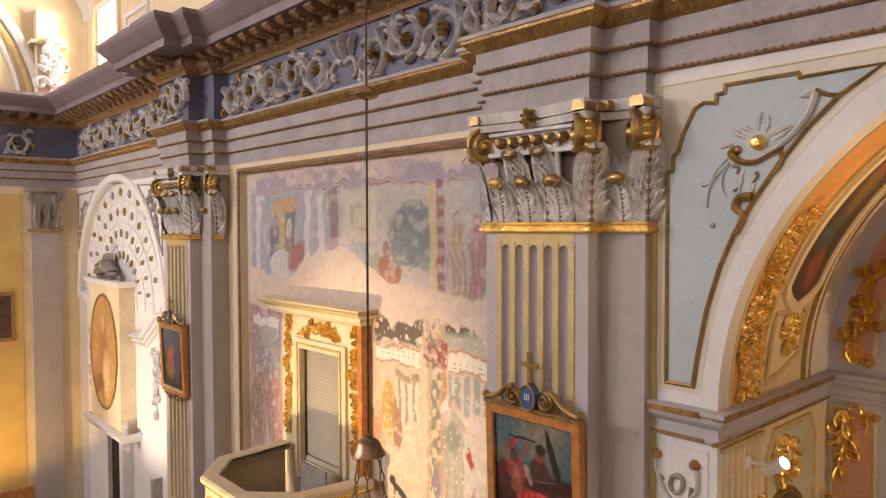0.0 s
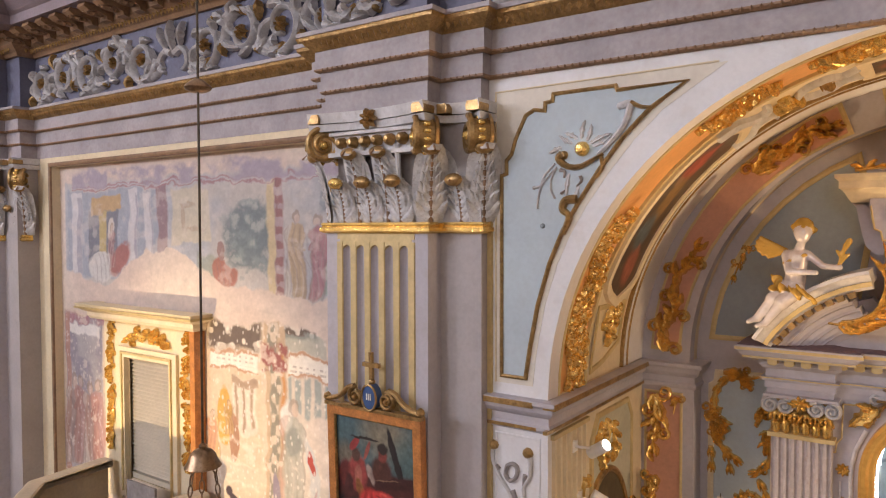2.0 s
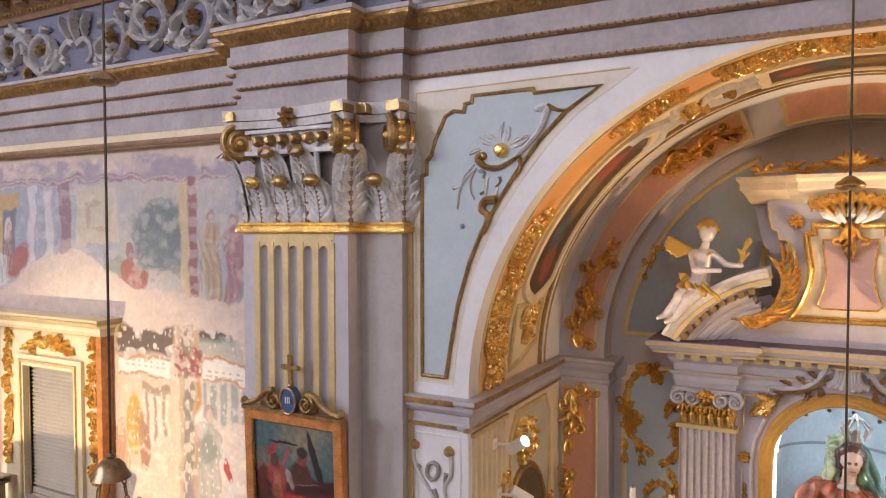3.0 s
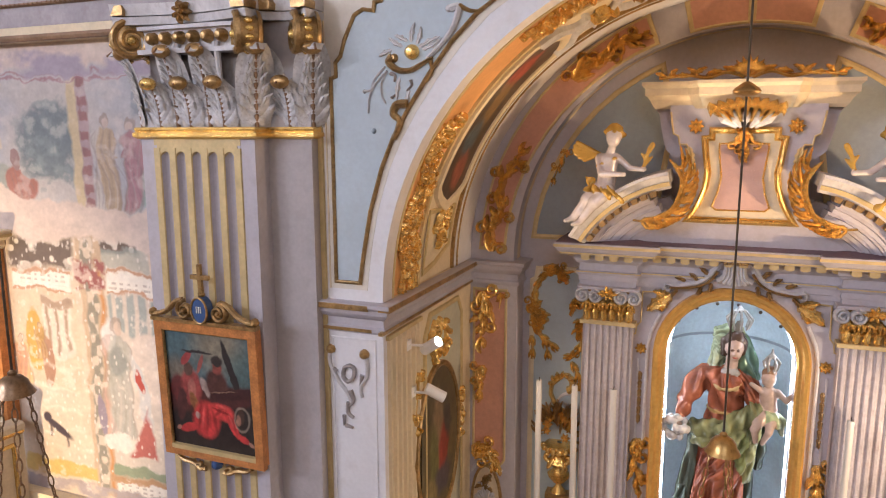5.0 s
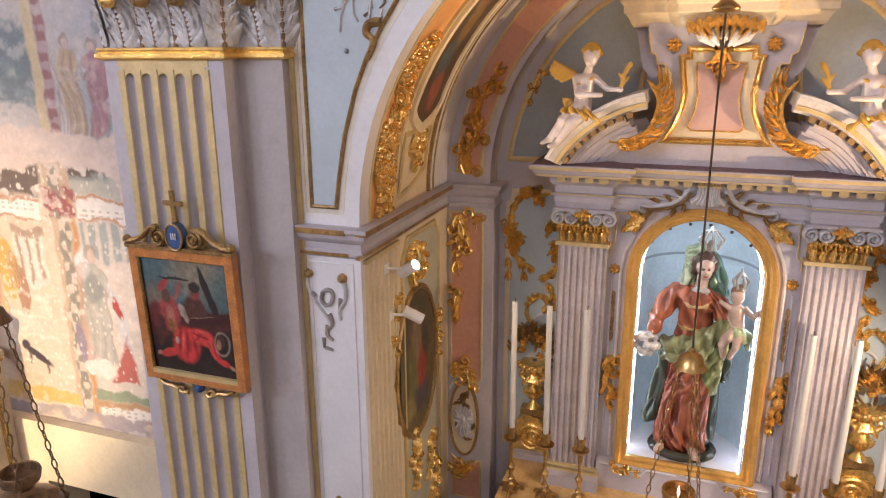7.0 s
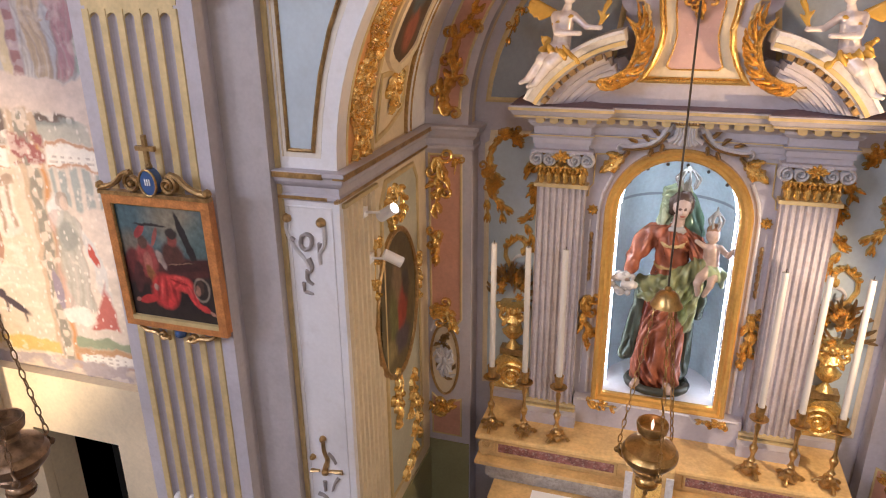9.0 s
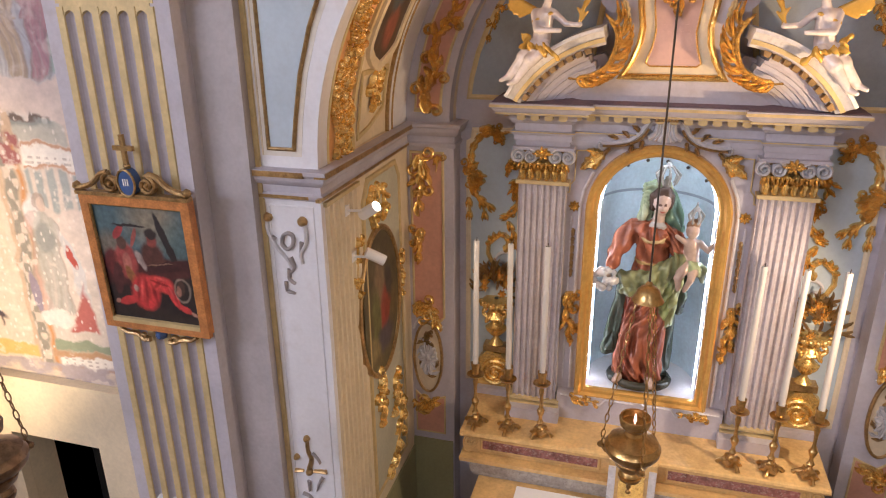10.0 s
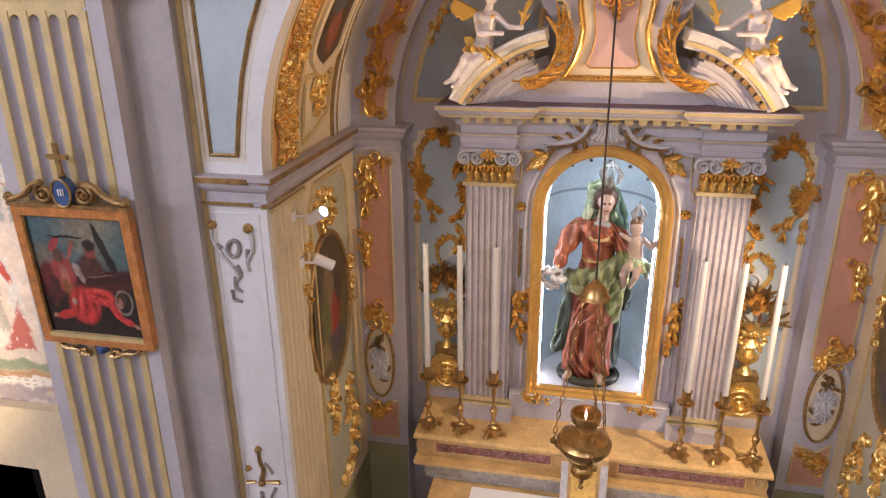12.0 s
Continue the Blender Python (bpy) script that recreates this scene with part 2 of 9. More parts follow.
# ---- carved ornament: strokes, curls, leaves on any surface ----
def smooth_line(pts, k=5):
    """More points along a line, rounded through the given ones."""
    out = []
    n = len(pts)
    for i in range(n - 1):
        p0, p1, p2, p3 = pts[max(i - 1, 0)], pts[i], pts[i + 1], pts[min(i + 2, n - 1)]
        for j in range(k):
            t = j / k
            out.append(tuple(0.5 * (2 * p1[c] + (p2[c] - p0[c]) * t + (2 * p0[c] - 5 * p1[c] + 4 * p2[c] - p3[c]) * t * t + (3 * p1[c] - p0[c] - 3 * p2[c] + p3[c]) * t ** 3) for c in (0, 1)))
    return out + [pts[-1]]


def stroke(bm, M, pts, w0, w1, h):
    if 2 < len(pts) < 10:
        pts = smooth_line(pts)
    n = len(pts)
    rows = []
    for i, (u, v) in enumerate(pts):
        a, b = pts[max(i - 1, 0)], pts[min(i + 1, n - 1)]
        dx, dy = b[0] - a[0], b[1] - a[1]
        q = math.hypot(dx, dy) or 1
        nx, ny = -dy / q, dx / q
        f = i / (n - 1)
        w = w0 + (w1 - w0) * f
        k = h * (0.5 + 0.5 * w / max(w0, w1))
        rows.append([M(u + nx * w * s, v + ny * w * s, k * c) for s, c in ((-1, -0.05), (-0.75, 0.7), (0, 1), (0.75, 0.7), (1, -0.05))])
    vs = grid(bm, rows)
    bm.faces.new(vs[0])
    bm.faces.new(vs[-1][::-1])


def curl(c, r0, r1, a0, turns, n=16):
    return [(c[0] + (r0 + (r1 - r0) * i / n) * math.cos(a0 + turns * 2 * math.pi * i / n),
             c[1] + (r0 + (r1 - r0) * i / n) * math.sin(a0 + turns * 2 * math.pi * i / n)) for i in range(n + 1)]


def leaf(bm, M, base, ang, length, width, h, bend=0.0, n=8):
    """A lobed leaf lying on the surface, raised along its rib."""
    rows = []
    u, v = base
    for i in range(n + 1):
        f = i / n
        a = ang + bend * f
        if i:
            u += math.cos(a) * length / n
            v += math.sin(a) * length / n
        w = width * (math.sin(math.pi * min(1, f * 0.9 + 0.1)) ** 0.8) * (1.0 if i % 2 else 0.66) + 0.001
        nx, ny = -math.sin(a), math.cos(a)
        k = h * (0.5 + 0.9 * math.sin(math.pi * f * 0.85))
        lift = 0.75 if i % 2 else 0.25
        rows.append([M(u - nx * w, v - ny * w, k * lift * 0.4), M(u - nx * w * 0.5, v - ny * w * 0.5, k * 0.8), M(u, v, k * 0.62),
                     M(u + nx * w * 0.5, v + ny * w * 0.5, k * 0.8), M(u + nx * w, v + ny * w, k * lift * 0.4)])
    grid(bm, rows)


def knob(bm, M, c, r, h, n=8):
    rows = []
    for k in range(n):
        a = 2 * math.pi * k / n
        rows.append([M(c[0] + r * s * math.cos(a), c[1] + r * s * math.sin(a), h * q) for s, q in ((1, -0.05), (0.85, 0.6), (0.45, 0.95), (0.02, 1.0))])
    grid(bm, rows, close_u=True)


def rosette(bm, M, c, r, h, petals=8):
    for k in range(petals):
        leaf(bm, M, c, 2 * math.pi * k / petals, r, r * 0.32, h, n=4)
    knob(bm, M, c, r * 0.28, h * 1.2)


def spray(bm, M, pts, size, h, rng, curls=True):
    """Leaves, curls and buds along a line: a carved branch."""
    pts = smooth_line(pts, 2) if len(pts) > 2 else pts
    n = len(pts)
    stroke(bm, M, pts, size * 0.18, size * 0.06, h * 0.7)
    for i in range(0, n - 1):
        a, b = pts[i], pts[i + 1]
        d = math.atan2(b[1] - a[1], b[0] - a[0])
        f = 1 - 0.4 * i / n
        for s in (1, -1):
            leaf(bm, M, a, d + s * rng.uniform(0.4, 1.2), size * f * rng.uniform(0.7, 1.25), size * f * 0.25, h * rng.uniform(0.8, 1.5), bend=-s * rng.uniform(0.3, 1.6), n=6)
        if curls and i % 2 == 0:
            s = rng.choice((1, -1))
            c = (a[0] + math.cos(d + s * 1.57) * size * 0.5, a[1] + math.sin(d + s * 1.57) * size * 0.5)
            stroke(bm, M, curl(c, size * 0.40 * f, size * 0.08, d - s * 1.57, s * 1.3, 12), size * 0.11, size * 0.06, h * 1.1)
        if rng.random() < 0.35:
            knob(bm, M, (a[0] + rng.uniform(-.3, .3) * size, a[1] + rng.uniform(-.3, .3) * size), size * 0.12, h * 1.2)


def arcpts(c, r, a0, a1, n):
    return [(c[0] + r * math.cos(a0 + (a1 - a0) * i / n), c[1] + r * math.sin(a0 + (a1 - a0) * i / n)) for i in range(n + 1)]


def frame_line(bm, M, pts, w, h, closed=True):
    """A raised border along an outline."""
    n = len(pts)
    rows = []
    for i in range(n):
        p = pts[i]
        a = pts[(i - 1) % n] if closed or i else p
        b = pts[(i + 1) % n] if closed or i < n - 1 else p
        d1 = Vector((p[0] - a[0], p[1] - a[1]))
        d2 = Vector((b[0] - p[0], b[1] - p[1]))
        d1 = d1.normalized() if d1.length > 1e-6 else d2.normalized()
        d2 = d2.normalized() if d2.length > 1e-6 else d1
        n1, n2 = Vector((-d1.y, d1.x)), Vector((-d2.y, d2.x))
        o = (n1 + n2) / max(0.4, 1 + n1.dot(n2))
        rows.append([M(p[0] + o.x * w * s, p[1] + o.y * w * s, h * k) for s, k in ((-1, -0.1), (-0.8, 0.75), (0, 1), (0.8, 0.75), (1, -0.1))])
    grid(bm, rows, close_u=closed)


def paint_mesh(name, place, nu, nv, fn, material, parent=None, label="", u=(0, 1), v=(0, 1), mask=None):
    """A fine sheet whose colours are worked out by fn(U, V)."""
    U, V = np.meshgrid(np.linspace(u[0], u[1], nu), np.linspace(v[0], v[1], nv), indexing="ij")
    col = np.clip(fn((U - u[0]) / (u[1] - u[0]), (V - v[0]) / (v[1] - v[0])), 0, 1)
    verts = [place(a, b, 0) for a, b in zip(U.ravel(), V.ravel())]
    faces = []
    for i in range(nu - 1):
        for j in range(nv - 1):
            k = i * nv + j
            if mask is None or mask(U[i, j], V[i, j]):
                faces.append((k, k + nv, k + nv + 1, k + 1))
    me = bpy.data.meshes.new(name)
    me.from_pydata(verts, [], faces)
    at = me.color_attributes.new("paint", "FLOAT_COLOR", "POINT")
    at.data.foreach_set("color", np.concatenate([col.reshape(-1, 3), np.ones((nu * nv, 1))], 1).astype(np.float32).ravel())
    me.materials.append(material)
    ob = new(name, me)
    if parent:
        ob.parent = parent
    if label:
        ob["label"] = label
    return ob


def cloud(U, V, s, seed, octaves=4):
    """Smooth value noise on a grid of places."""
    out = np.zeros_like(U)
    amp = 1.0
    rng = np.random.RandomState(seed)
    for _ in range(octaves):
        n = 64
        T = rng.rand(n, n)
        x, y = U * s, V * s
        i, j = np.floor(x).astype(int), np.floor(y).astype(int)
        fx, fy = x - i, y - j
        fx, fy = fx * fx * (3 - 2 * fx), fy * fy * (3 - 2 * fy)
        g = lambda a, b: T[a % n, b % n]
        out += amp * ((g(i, j) * (1 - fx) + g(i + 1, j) * fx) * (1 - fy) + (g(i, j + 1) * (1 - fx) + g(i + 1, j + 1) * fx) * fy - 0.5)
        amp, s = amp * 0.5, s * 2.1
    return out


def soft(x, w):
    return np.clip(x / w + 0.5, 0, 1)


def lay(col, mask, rgb):
    return col * (1 - mask[..., None]) + np.array(rgb) * mask[..., None]


def oval(U, V, c, r, w=0.1, tilt=0.0):
    x, y = U - c[0], V - c[1]
    x, y = x * math.cos(tilt) + y * math.sin(tilt), -x * math.sin(tilt) + y * math.cos(tilt)
    return soft(1 - np.sqrt((x / r[0]) ** 2 + (y / r[1]) ** 2), w)


def rect(U, V, u0, u1, v0, v1, w=0.01):
    return soft(U - u0, w) * soft(u1 - U, w) * soft(V - v0, w) * soft(v1 - V, w)
# ---- large structure ----
structure("floor", box(B(), X_END - 1, X_RIGHT + 1, Y_OPP - 1, YL + 0.3, FLOOR - 0.2, FLOOR), FLOORM, "worn terracotta and stone church floor", "floor")
structure("chapel_floor", box(B(), XJ0 - 0.2, XJ1 + 0.2, YL - 0.4, Y_BACK + 0.6, FLOOR, 0.0), FLOORM, "raised stone floor of the side chapel", "floor")

# wall with the chapel arch: an outline with a round-headed opening
KZ = 0.977                     # the arch is a little flatter than a half circle
arc = [(x, Z_SPRING + (z - Z_SPRING) * KZ) for x, z in arcpts((XA, Z_SPRING), R_ARCH, math.pi, 0, 48)]
ZB = 5.244
outline = [(-2.30, FLOOR), (XJ0, FLOOR)] + arc + [(XJ1, FLOOR), (X_RIGHT, FLOOR), (X_RIGHT, ZB), (-2.30, ZB)]
structure("wall_arch", prism(B(), outline, front(YW), 0, -0.10), WHITE, "white plastered nave wall round the chapel arch", "wall")

# fresco bay: wall with a recessed field, a window and a low door
YF = 3.50
FX0, FX1, FZ0, FZ1 = -7.02, -3.05, 1.80, 5.03
WX0, WX1, WZ0, WZ1 = -5.87, -5.20, 2.20, 3.30
DX0, DX1, DZ1 = -4.42, -3.62, 1.30


def wall_with_holes(name, x0, x1, z0, z1, y, thick, holes, material, label):
    """Wall in front of plane y + thick, built of blocks round its openings."""
    xs = sorted({x0, x1, *[h[0] for h in holes], *[h[1] for h in holes]})
    zs = sorted({z0, z1, *[h[2] for h in holes], *[h[3] for h in holes]})
    bm = B()
    vs = {}

    def vert(i, j, k):
        if (i, j, k) not in vs:
            vs[i, j, k] = bm.verts.new((xs[i], y + k * thick, zs[j]))
        return vs[i, j, k]
    solid = {(i, j) for i in range(len(xs) - 1) for j in range(len(zs) - 1)
             if not any(h[0] <= (xs[i] + xs[i + 1]) / 2 <= h[1] and h[2] <= (zs[j] + zs[j + 1]) / 2 <= h[3] for h in holes)}
    for i, j in solid:
        for k in (0, 1):
            bm.faces.new((vert(i, j, k), vert(i + 1, j, k), vert(i + 1, j + 1, k), vert(i, j + 1, k)))
        for (di, dj), e in (((-1, 0), ((i, j), (i, j + 1))), ((1, 0), ((i + 1, j), (i + 1, j + 1))), ((0, -1), ((i, j), (i + 1, j))), ((0, 1), ((i, j + 1), (i + 1, j + 1)))):
            if (i + di, j + dj) not in solid:
                a, b = e
                bm.faces.new((vert(*a, 0), vert(*b, 0), vert(*b, 1), vert(*a, 1)))
    return structure(name, bm, material, label, "wall")


wall_with_holes("wall_fresco_bay", -8.4, -2.95, FLOOR, 5.2, YL, 0.085, [(FX0, FX1, FZ0, FZ1), (DX0, DX1, FLOOR, DZ1)], CREAM, "cream nave wall with a sunken fresco field")
wall_with_holes("wall_fresco_back", -8.4, -2.95, FLOOR, 5.2, YF + 0.008, 0.25, [(WX0, WX1, WZ0, WZ1), (DX0, DX1, FLOOR, DZ1)], CREAM, "old masonry wall behind the frescoes")
# black sheets close both openings, their darkness put into the colour
structure("door_recess", box(box(B(), DX0 - 0.1, DX1 + 0.1, YF + 0.7, YF + 0.8, FLOOR, DZ1 + 0.3), DX0 - .1, DX1 + .1, YF + 0.26, YF + 0.7, DZ1 + 0.2, DZ1 + 0.3), DARK, "near-black sheets for the unlit passage behind the low door", "passage")
structure("window_recess", box(B(), WX0 - 0.1, WX1 + 0.1, YF + 0.3, YF + 0.36, WZ0 - 0.1, WZ1 + 0.1), DARK, "near-black sheet for the unlit space behind the blind", "passage")

# baptistery bay and far end
NX, NZ, NR = -11.12, 3.25, 1.90
narc = arcpts((NX, NZ), NR, math.pi, 0, 36)
structure("wall_niche_bay", prism(B(), [(X_END, FLOOR), (NX - NR, FLOOR)] + narc + [(NX + NR, FLOOR), (-8.30, FLOOR), (-8.30, 5.2), (X_END, 5.2)], front(YL), 0, -0.12), WHITE,
          "white plastered wall with a round-headed niche", "wall")
structure("wall_end", box(B(), X_END - 0.25, X_END, Y_OPP, YL + 0.6, FLOOR, 5.2), CREAM, "yellow-lit end wall of the nave", "wall")
# right and opposite walls are out of view, added to enclose the light
structure("wall_right", box(B(), X_RIGHT, X_RIGHT + 0.25, Y_OPP, YL + 0.6, FLOOR, Z_VAULT), CREAM, "unseen wall added to close the nave", "wall")
bm = B()
box(bm, X_END, X_RIGHT, Y_OPP - 0.25, Y_OPP, FLOOR, 7.0)
box(bm, X_END, X_RIGHT, Y_OPP - 0.25, Y_OPP, 9.2, Z_VAULT)
structure("wall_opposite", bm, CREAM, "unseen opposite nave wall added round an open window band", "wall")
# upper walls above the cornice, with a window near the far end
wall_with_holes("wall_upper", X_END, X_RIGHT, 6.4, 8.2, YL + 0.2, 0.3, [(-12.45, -11.55, 6.95, 8.1)], CREAM, "cream wall above the cornice")
wall_end_up = structure("wall_end_upper", box(B(), X_END - 0.4, X_END - 0.15, Y_OPP, YL + 0.5, 5.2, Z_VAULT), CREAM, "cream upper end wall", "wall")
rows = []
for i in range(25):
    a = math.pi * i / 24
    yc, ry = (YL + 0.2 + Y_OPP) / 2, (YL + 0.2 - Y_OPP) / 2
    rows.append([(x, yc + ry * math.cos(a), 8.0 + (Z_VAULT - 8.0) * math.sin(a)) for x in (X_END - 0.4, X_RIGHT + 0.3)])
structure("ceiling", (lambda b: (grid(b, rows), b)[1])(B()), WHITE, "pale barrel vault over the nave", "ceiling", smooth=True)

# ---- entablature ----
BX0, BX1 = -8.33, -7.56            # far fluted pilaster
AX0, AX1 = -3.03, -2.27            # near fluted pilaster
PLAN = [(X_RIGHT, YW), (-2.0, YW), (-2.0, 3.22), (AX1, 3.22), (AX1, YP), (AX0, YP), (AX0, 3.27), (AX0 - 0.2, 3.27), (AX0 - 0.2, YL),
        (BX1 + 0.27, YL), (BX1 + 0.27, 3.27), (BX1, 3.27), (BX1, YP), (BX0, YP), (BX0, 3.27), (BX0 - 0.2, 3.27), (BX0 - 0.2, YL), (X_END, YL), (X_END, -3.0)]


def moulding(name, profile, material, label):
    return structure(name, sweep(B(), profile, PLAN), material, label, "moulding")


moulding("architrave", [(-0.09, 5.245), (0.004, 5.245), (0.022, 5.262), (0.022, 5.375), (0.045, 5.39), (0.045, 5.50), (-0.09, 5.50)], ARCHI, "grey banded architrave of the nave")
structure("architrave_lower_fascia", sweep(B(), [(-0.09, 5.12), (0.003, 5.12), (0.003, 5.245), (-0.09, 5.245)], PLAN[2:]), ARCHI, "grey lower band of the architrave", "moulding")
moulding("architrave_bead_lower", [(-0.01, 5.243), (0.012, 5.243), (0.026, 5.252), (0.026, 5.262), (-0.01, 5.266)], BROWN, "brown bead moulding")
moulding("architrave_bead_upper", [(0.01, 5.372), (0.036, 5.372), (0.05, 5.382), (0.05, 5.392), (0.01, 5.396)], BROWN, "brown bead moulding")
moulding("architrave_crown", [(-0.02, 5.495), (0.05, 5.495), (0.075, 5.52), (0.11, 5.555), (0.115, 5.575), (-0.02, 5.575)], OLDGOLD, "gilt leaf moulding over the architrave")
moulding("architrave_fillet", [(-0.09, 5.575), (0.125, 5.575), (0.125, 5.60), (-0.09, 5.60)], ARCHI, "grey fillet")
moulding("frieze", [(-0.09, 5.60), (0.0, 5.60), (0.0, 6.10), (-0.09, 6.10)], NAVY, "dark blue frieze of the nave")
moulding("cornice_bed", [(-0.09, 6.10), (0.03, 6.10), (0.05, 6.13), (0.10, 6.17), (0.12, 6.19), (0.12, 6.28), (-0.09, 6.28)], BROWN, "brown bed moulding of the cornice")
moulding("cornice", [(-0.2, 6.28), (0.40, 6.28), (0.40, 6.36), (0.43, 6.38), (0.47, 6.42), (0.53, 6.49), (0.55, 6.53), (0.55, 6.57), (-0.2, 6.60)], CORNICE, "projecting grey cornice")

# ---- great pilasters ----


def fluted_shaft(parent, x0, x1, y, z0, z1, n=5, zc=None):
    """Shaft with rounded flutes, gilt fillets between them, and rods in the lower third."""
    margin = 0.11
    w = (x1 - x0 - 2 * margin) / n
    fil = 0.022
    pts = [(x0, 0.0)]
    for k in range(n):
        a, b = x0 + margin + k * w + fil, x0 + margin + (k + 1) * w - fil
        for i in range(9):
            t = math.pi * i / 8
            pts.append(((a + b) / 2 - (b - a) / 2 * math.cos(t), -0.035 * math.sin(t)))
    pts += [(x1, 0.0)]
    bm = B()
    rows = [[(u, y - h, z) for u, h in pts] for z in (z0, z1)]
    grid(bm, rows)
    for xa, xb in ((x0, x0), (x1, x1)):
        bm.faces.new([bm.verts.new(p) for p in ((xa, y, z0), (xa, y + 0.36, z0), (xa, y + 0.36, z1), (xa, y, z1))])
    part("shaft", bm, LILAC, parent, "grey fluted shaft")
    for k in range(n + 1):
        u = x0 + margin + k * w
        bm = B()
        prism(bm, [(u - 0.024, 0.0), (u - 0.02, 0.008), (u + 0.02, 0.008), (u + 0.024, 0.0)], lambda a, b, c: Vector((a, y - b, c)), z0, z1 - 0.05)
        part("fillet", bm, YELLOW, parent, "gilt fillet between flutes")
    bm = B()
    box(bm, x0 + margin - .02, x1 - margin + .02, y - 0.004, y + 0.03, z1 - 0.035, z1)
    for k in range(n):
        c = x0 + margin + (k + 0.5) * w
        prism(bm, arcpts((c, z1 - 0.10), w / 2 - fil, 0, math.pi, 8)[::-1] + [(c + w / 2, z1 - 0.10), (c + w / 2, z1 - 0.03), (c - w / 2, z1 - 0.03), (c - w / 2, z1 - 0.10)], front(y), -0.03, 0.003)
    part("flute_head", bm, YELLOW, parent, "rounded gilt flute head")
    if zc:
        for k in range(n):
            c = x0 + margin + (k + 0.5) * w
            bm = tube(B(), [(c, y + 0.012, z0), (c, y + 0.012, zc - 0.03), (c, y + 0.014, zc)], [0.032, 0.032, 0.012], 10)
            part("rod", bm, WHITE, parent, "white rod in the lower flute", True)


def great_pilaster(x0, x1, xr, label, grey_right, full=True):
    th = thing("pilaster", label, "pilaster", "great pilasters of the nave", at=(0, 0, 0))
    fluted_shaft(th, x0, x1, YP, FLOOR, 4.41, zc=1.30)
    part("side_strip", box(B(), x1, xr, 3.22 if grey_right else 3.27, 3.45, FLOOR, 5.12), GREY, th, "plain grey side strip")
    part("back_strip", box(B(), x0 - 0.02, x0, 3.27, 3.45, FLOOR, 5.12), GREY, th)
    return th


pil_a = great_pilaster(AX0, AX1, -2.0, "grey fluted pilaster with gilt fillets beside the chapel arch", True)
pil_b = great_pilaster(BX0, BX1, BX1 + 0.27, "grey fluted pilaster beside the white niche bay", True)

# ---- chapel shell ----
structure("chapel_wall_back", box(B(), XJ0 - 0.3, -0.30, Y_BACK, Y_BACK + 0.15, 0, 5.5), LILAC, "lilac-grey back wall of the chapel", "wall")
structure("chapel_wall_back_right", box(B(), 0.56, XJ1 + 0.3, Y_BACK, Y_BACK + 0.15, 0, 5.5), LILAC, "lilac-grey back wall of the chapel", "wall")
structure("chapel_wall_over_niche", box(B(), -0.30, 0.56, Y_BACK, Y_BACK + 0.15, 3.45, 5.6), LILAC, "lilac-grey back wall above the niche", "wall")
for xj, s in ((XJ0, 1), (XJ1, -1)):
    structure("chapel_wall_left" if s > 0 else "chapel_wall_right", box(B(), min(xj, xj - s * 0.3), max(xj, xj - s * 0.3), YW + 0.10, Y_BACK + 0.15, 0, Z_SPRING), CREAM,
              "cream side wall of the chapel", "wall")


def vault_band(name, y0, y1, r, material, label, thick=0.06, a0=0.0, a1=math.pi, kz=0.977):
    bm = B()
    rows = []
    for i in range(49):
        a = a0 + (a1 - a0) * i / 48
        c, s_ = math.cos(a), math.sin(a)
        rows.append([(XA + rr * c, y, Z_SPRING + kz * rr * s_) for rr, y in ((r, y0), (r, y1), (r + thick, y1), (r + thick, y0))])
    grid(bm, rows, close_v=True)
    return structure(name, bm, material, label, "vault", smooth=True)


vault_band("vault_edge", YW + 0.10, YW + 0.12, R_ARCH, WHITE, "white edge of the chapel arch")
vault_band("vault_orange_band", YW + 0.12, 3.78, R_ARCH + 0.012, ORANGE, "ochre band of the chapel vault")
vault_band("vault_panel_band", 3.78, 4.40, R_ARCH + 0.012, CREAM, "cream band of the chapel vault")
vault_band("vault_rear_band", 4.40, Y_RIB, R_ARCH, WHITE, "pale rear band of the chapel vault")
vault_band("vault_rear", Y_RIB + 0.10, Y_BACK, 1.45, CREAM, "narrow rear vault over the altar", kz=1.055)
rib = [(XA + r * math.cos(a), Z_SPRING + k * r * math.sin(a)) for r, a, k in [(R_ARCH + 0.05, math.pi * i / 48, KZ) for i in range(49)] + [(1.45, math.pi * (48 - i) / 48, 1.055) for i in range(49)]]
structure("vault_rib", prism(B(), rib, front(Y_RIB), 0, -0.10), LILAC, "lilac arch rib behind the chapel vault", "vault")

# impost cornice of pier and chapel
IMPOST = [(-0.05, 3.36), (0.012, 3.36), (0.02, 3.375), (0.02, 3.39), (0.008, 3.40), (0.008, 3.44), (0.03, 3.455), (0.045, 3.475), (0.05, 3.50), (0.065, 3.515), (0.065, 3.535), (-0.05, 3.54)]
XL, XR = XA - 1.42, XA + 1.42
structure("impost_left", sweep(B(), IMPOST, [(XL, Y_BACK), (XL, Y_RIB), (XJ0, Y_RIB), (XJ0, YW), (-2.0, YW)]), LILAC, "grey impost moulding of the chapel", "moulding")
structure("impost_right", sweep(B(), IMPOST, [(3.0, YW), (XJ1, YW), (XJ1, Y_RIB), (XR, Y_RIB), (XR, Y_BACK)]), LILAC, "grey impost moulding of the chapel", "moulding")
for x0, x1 in ((XJ0 - 0.05, XL), (XR, XJ1 + 0.05)):
    structure("chapel_strip", box(B(), x0, x1, Y_RIB, Y_RIB + 0.25, 0, Z_SPRING), LILAC, "lilac pilaster strip of the chapel", "wall")

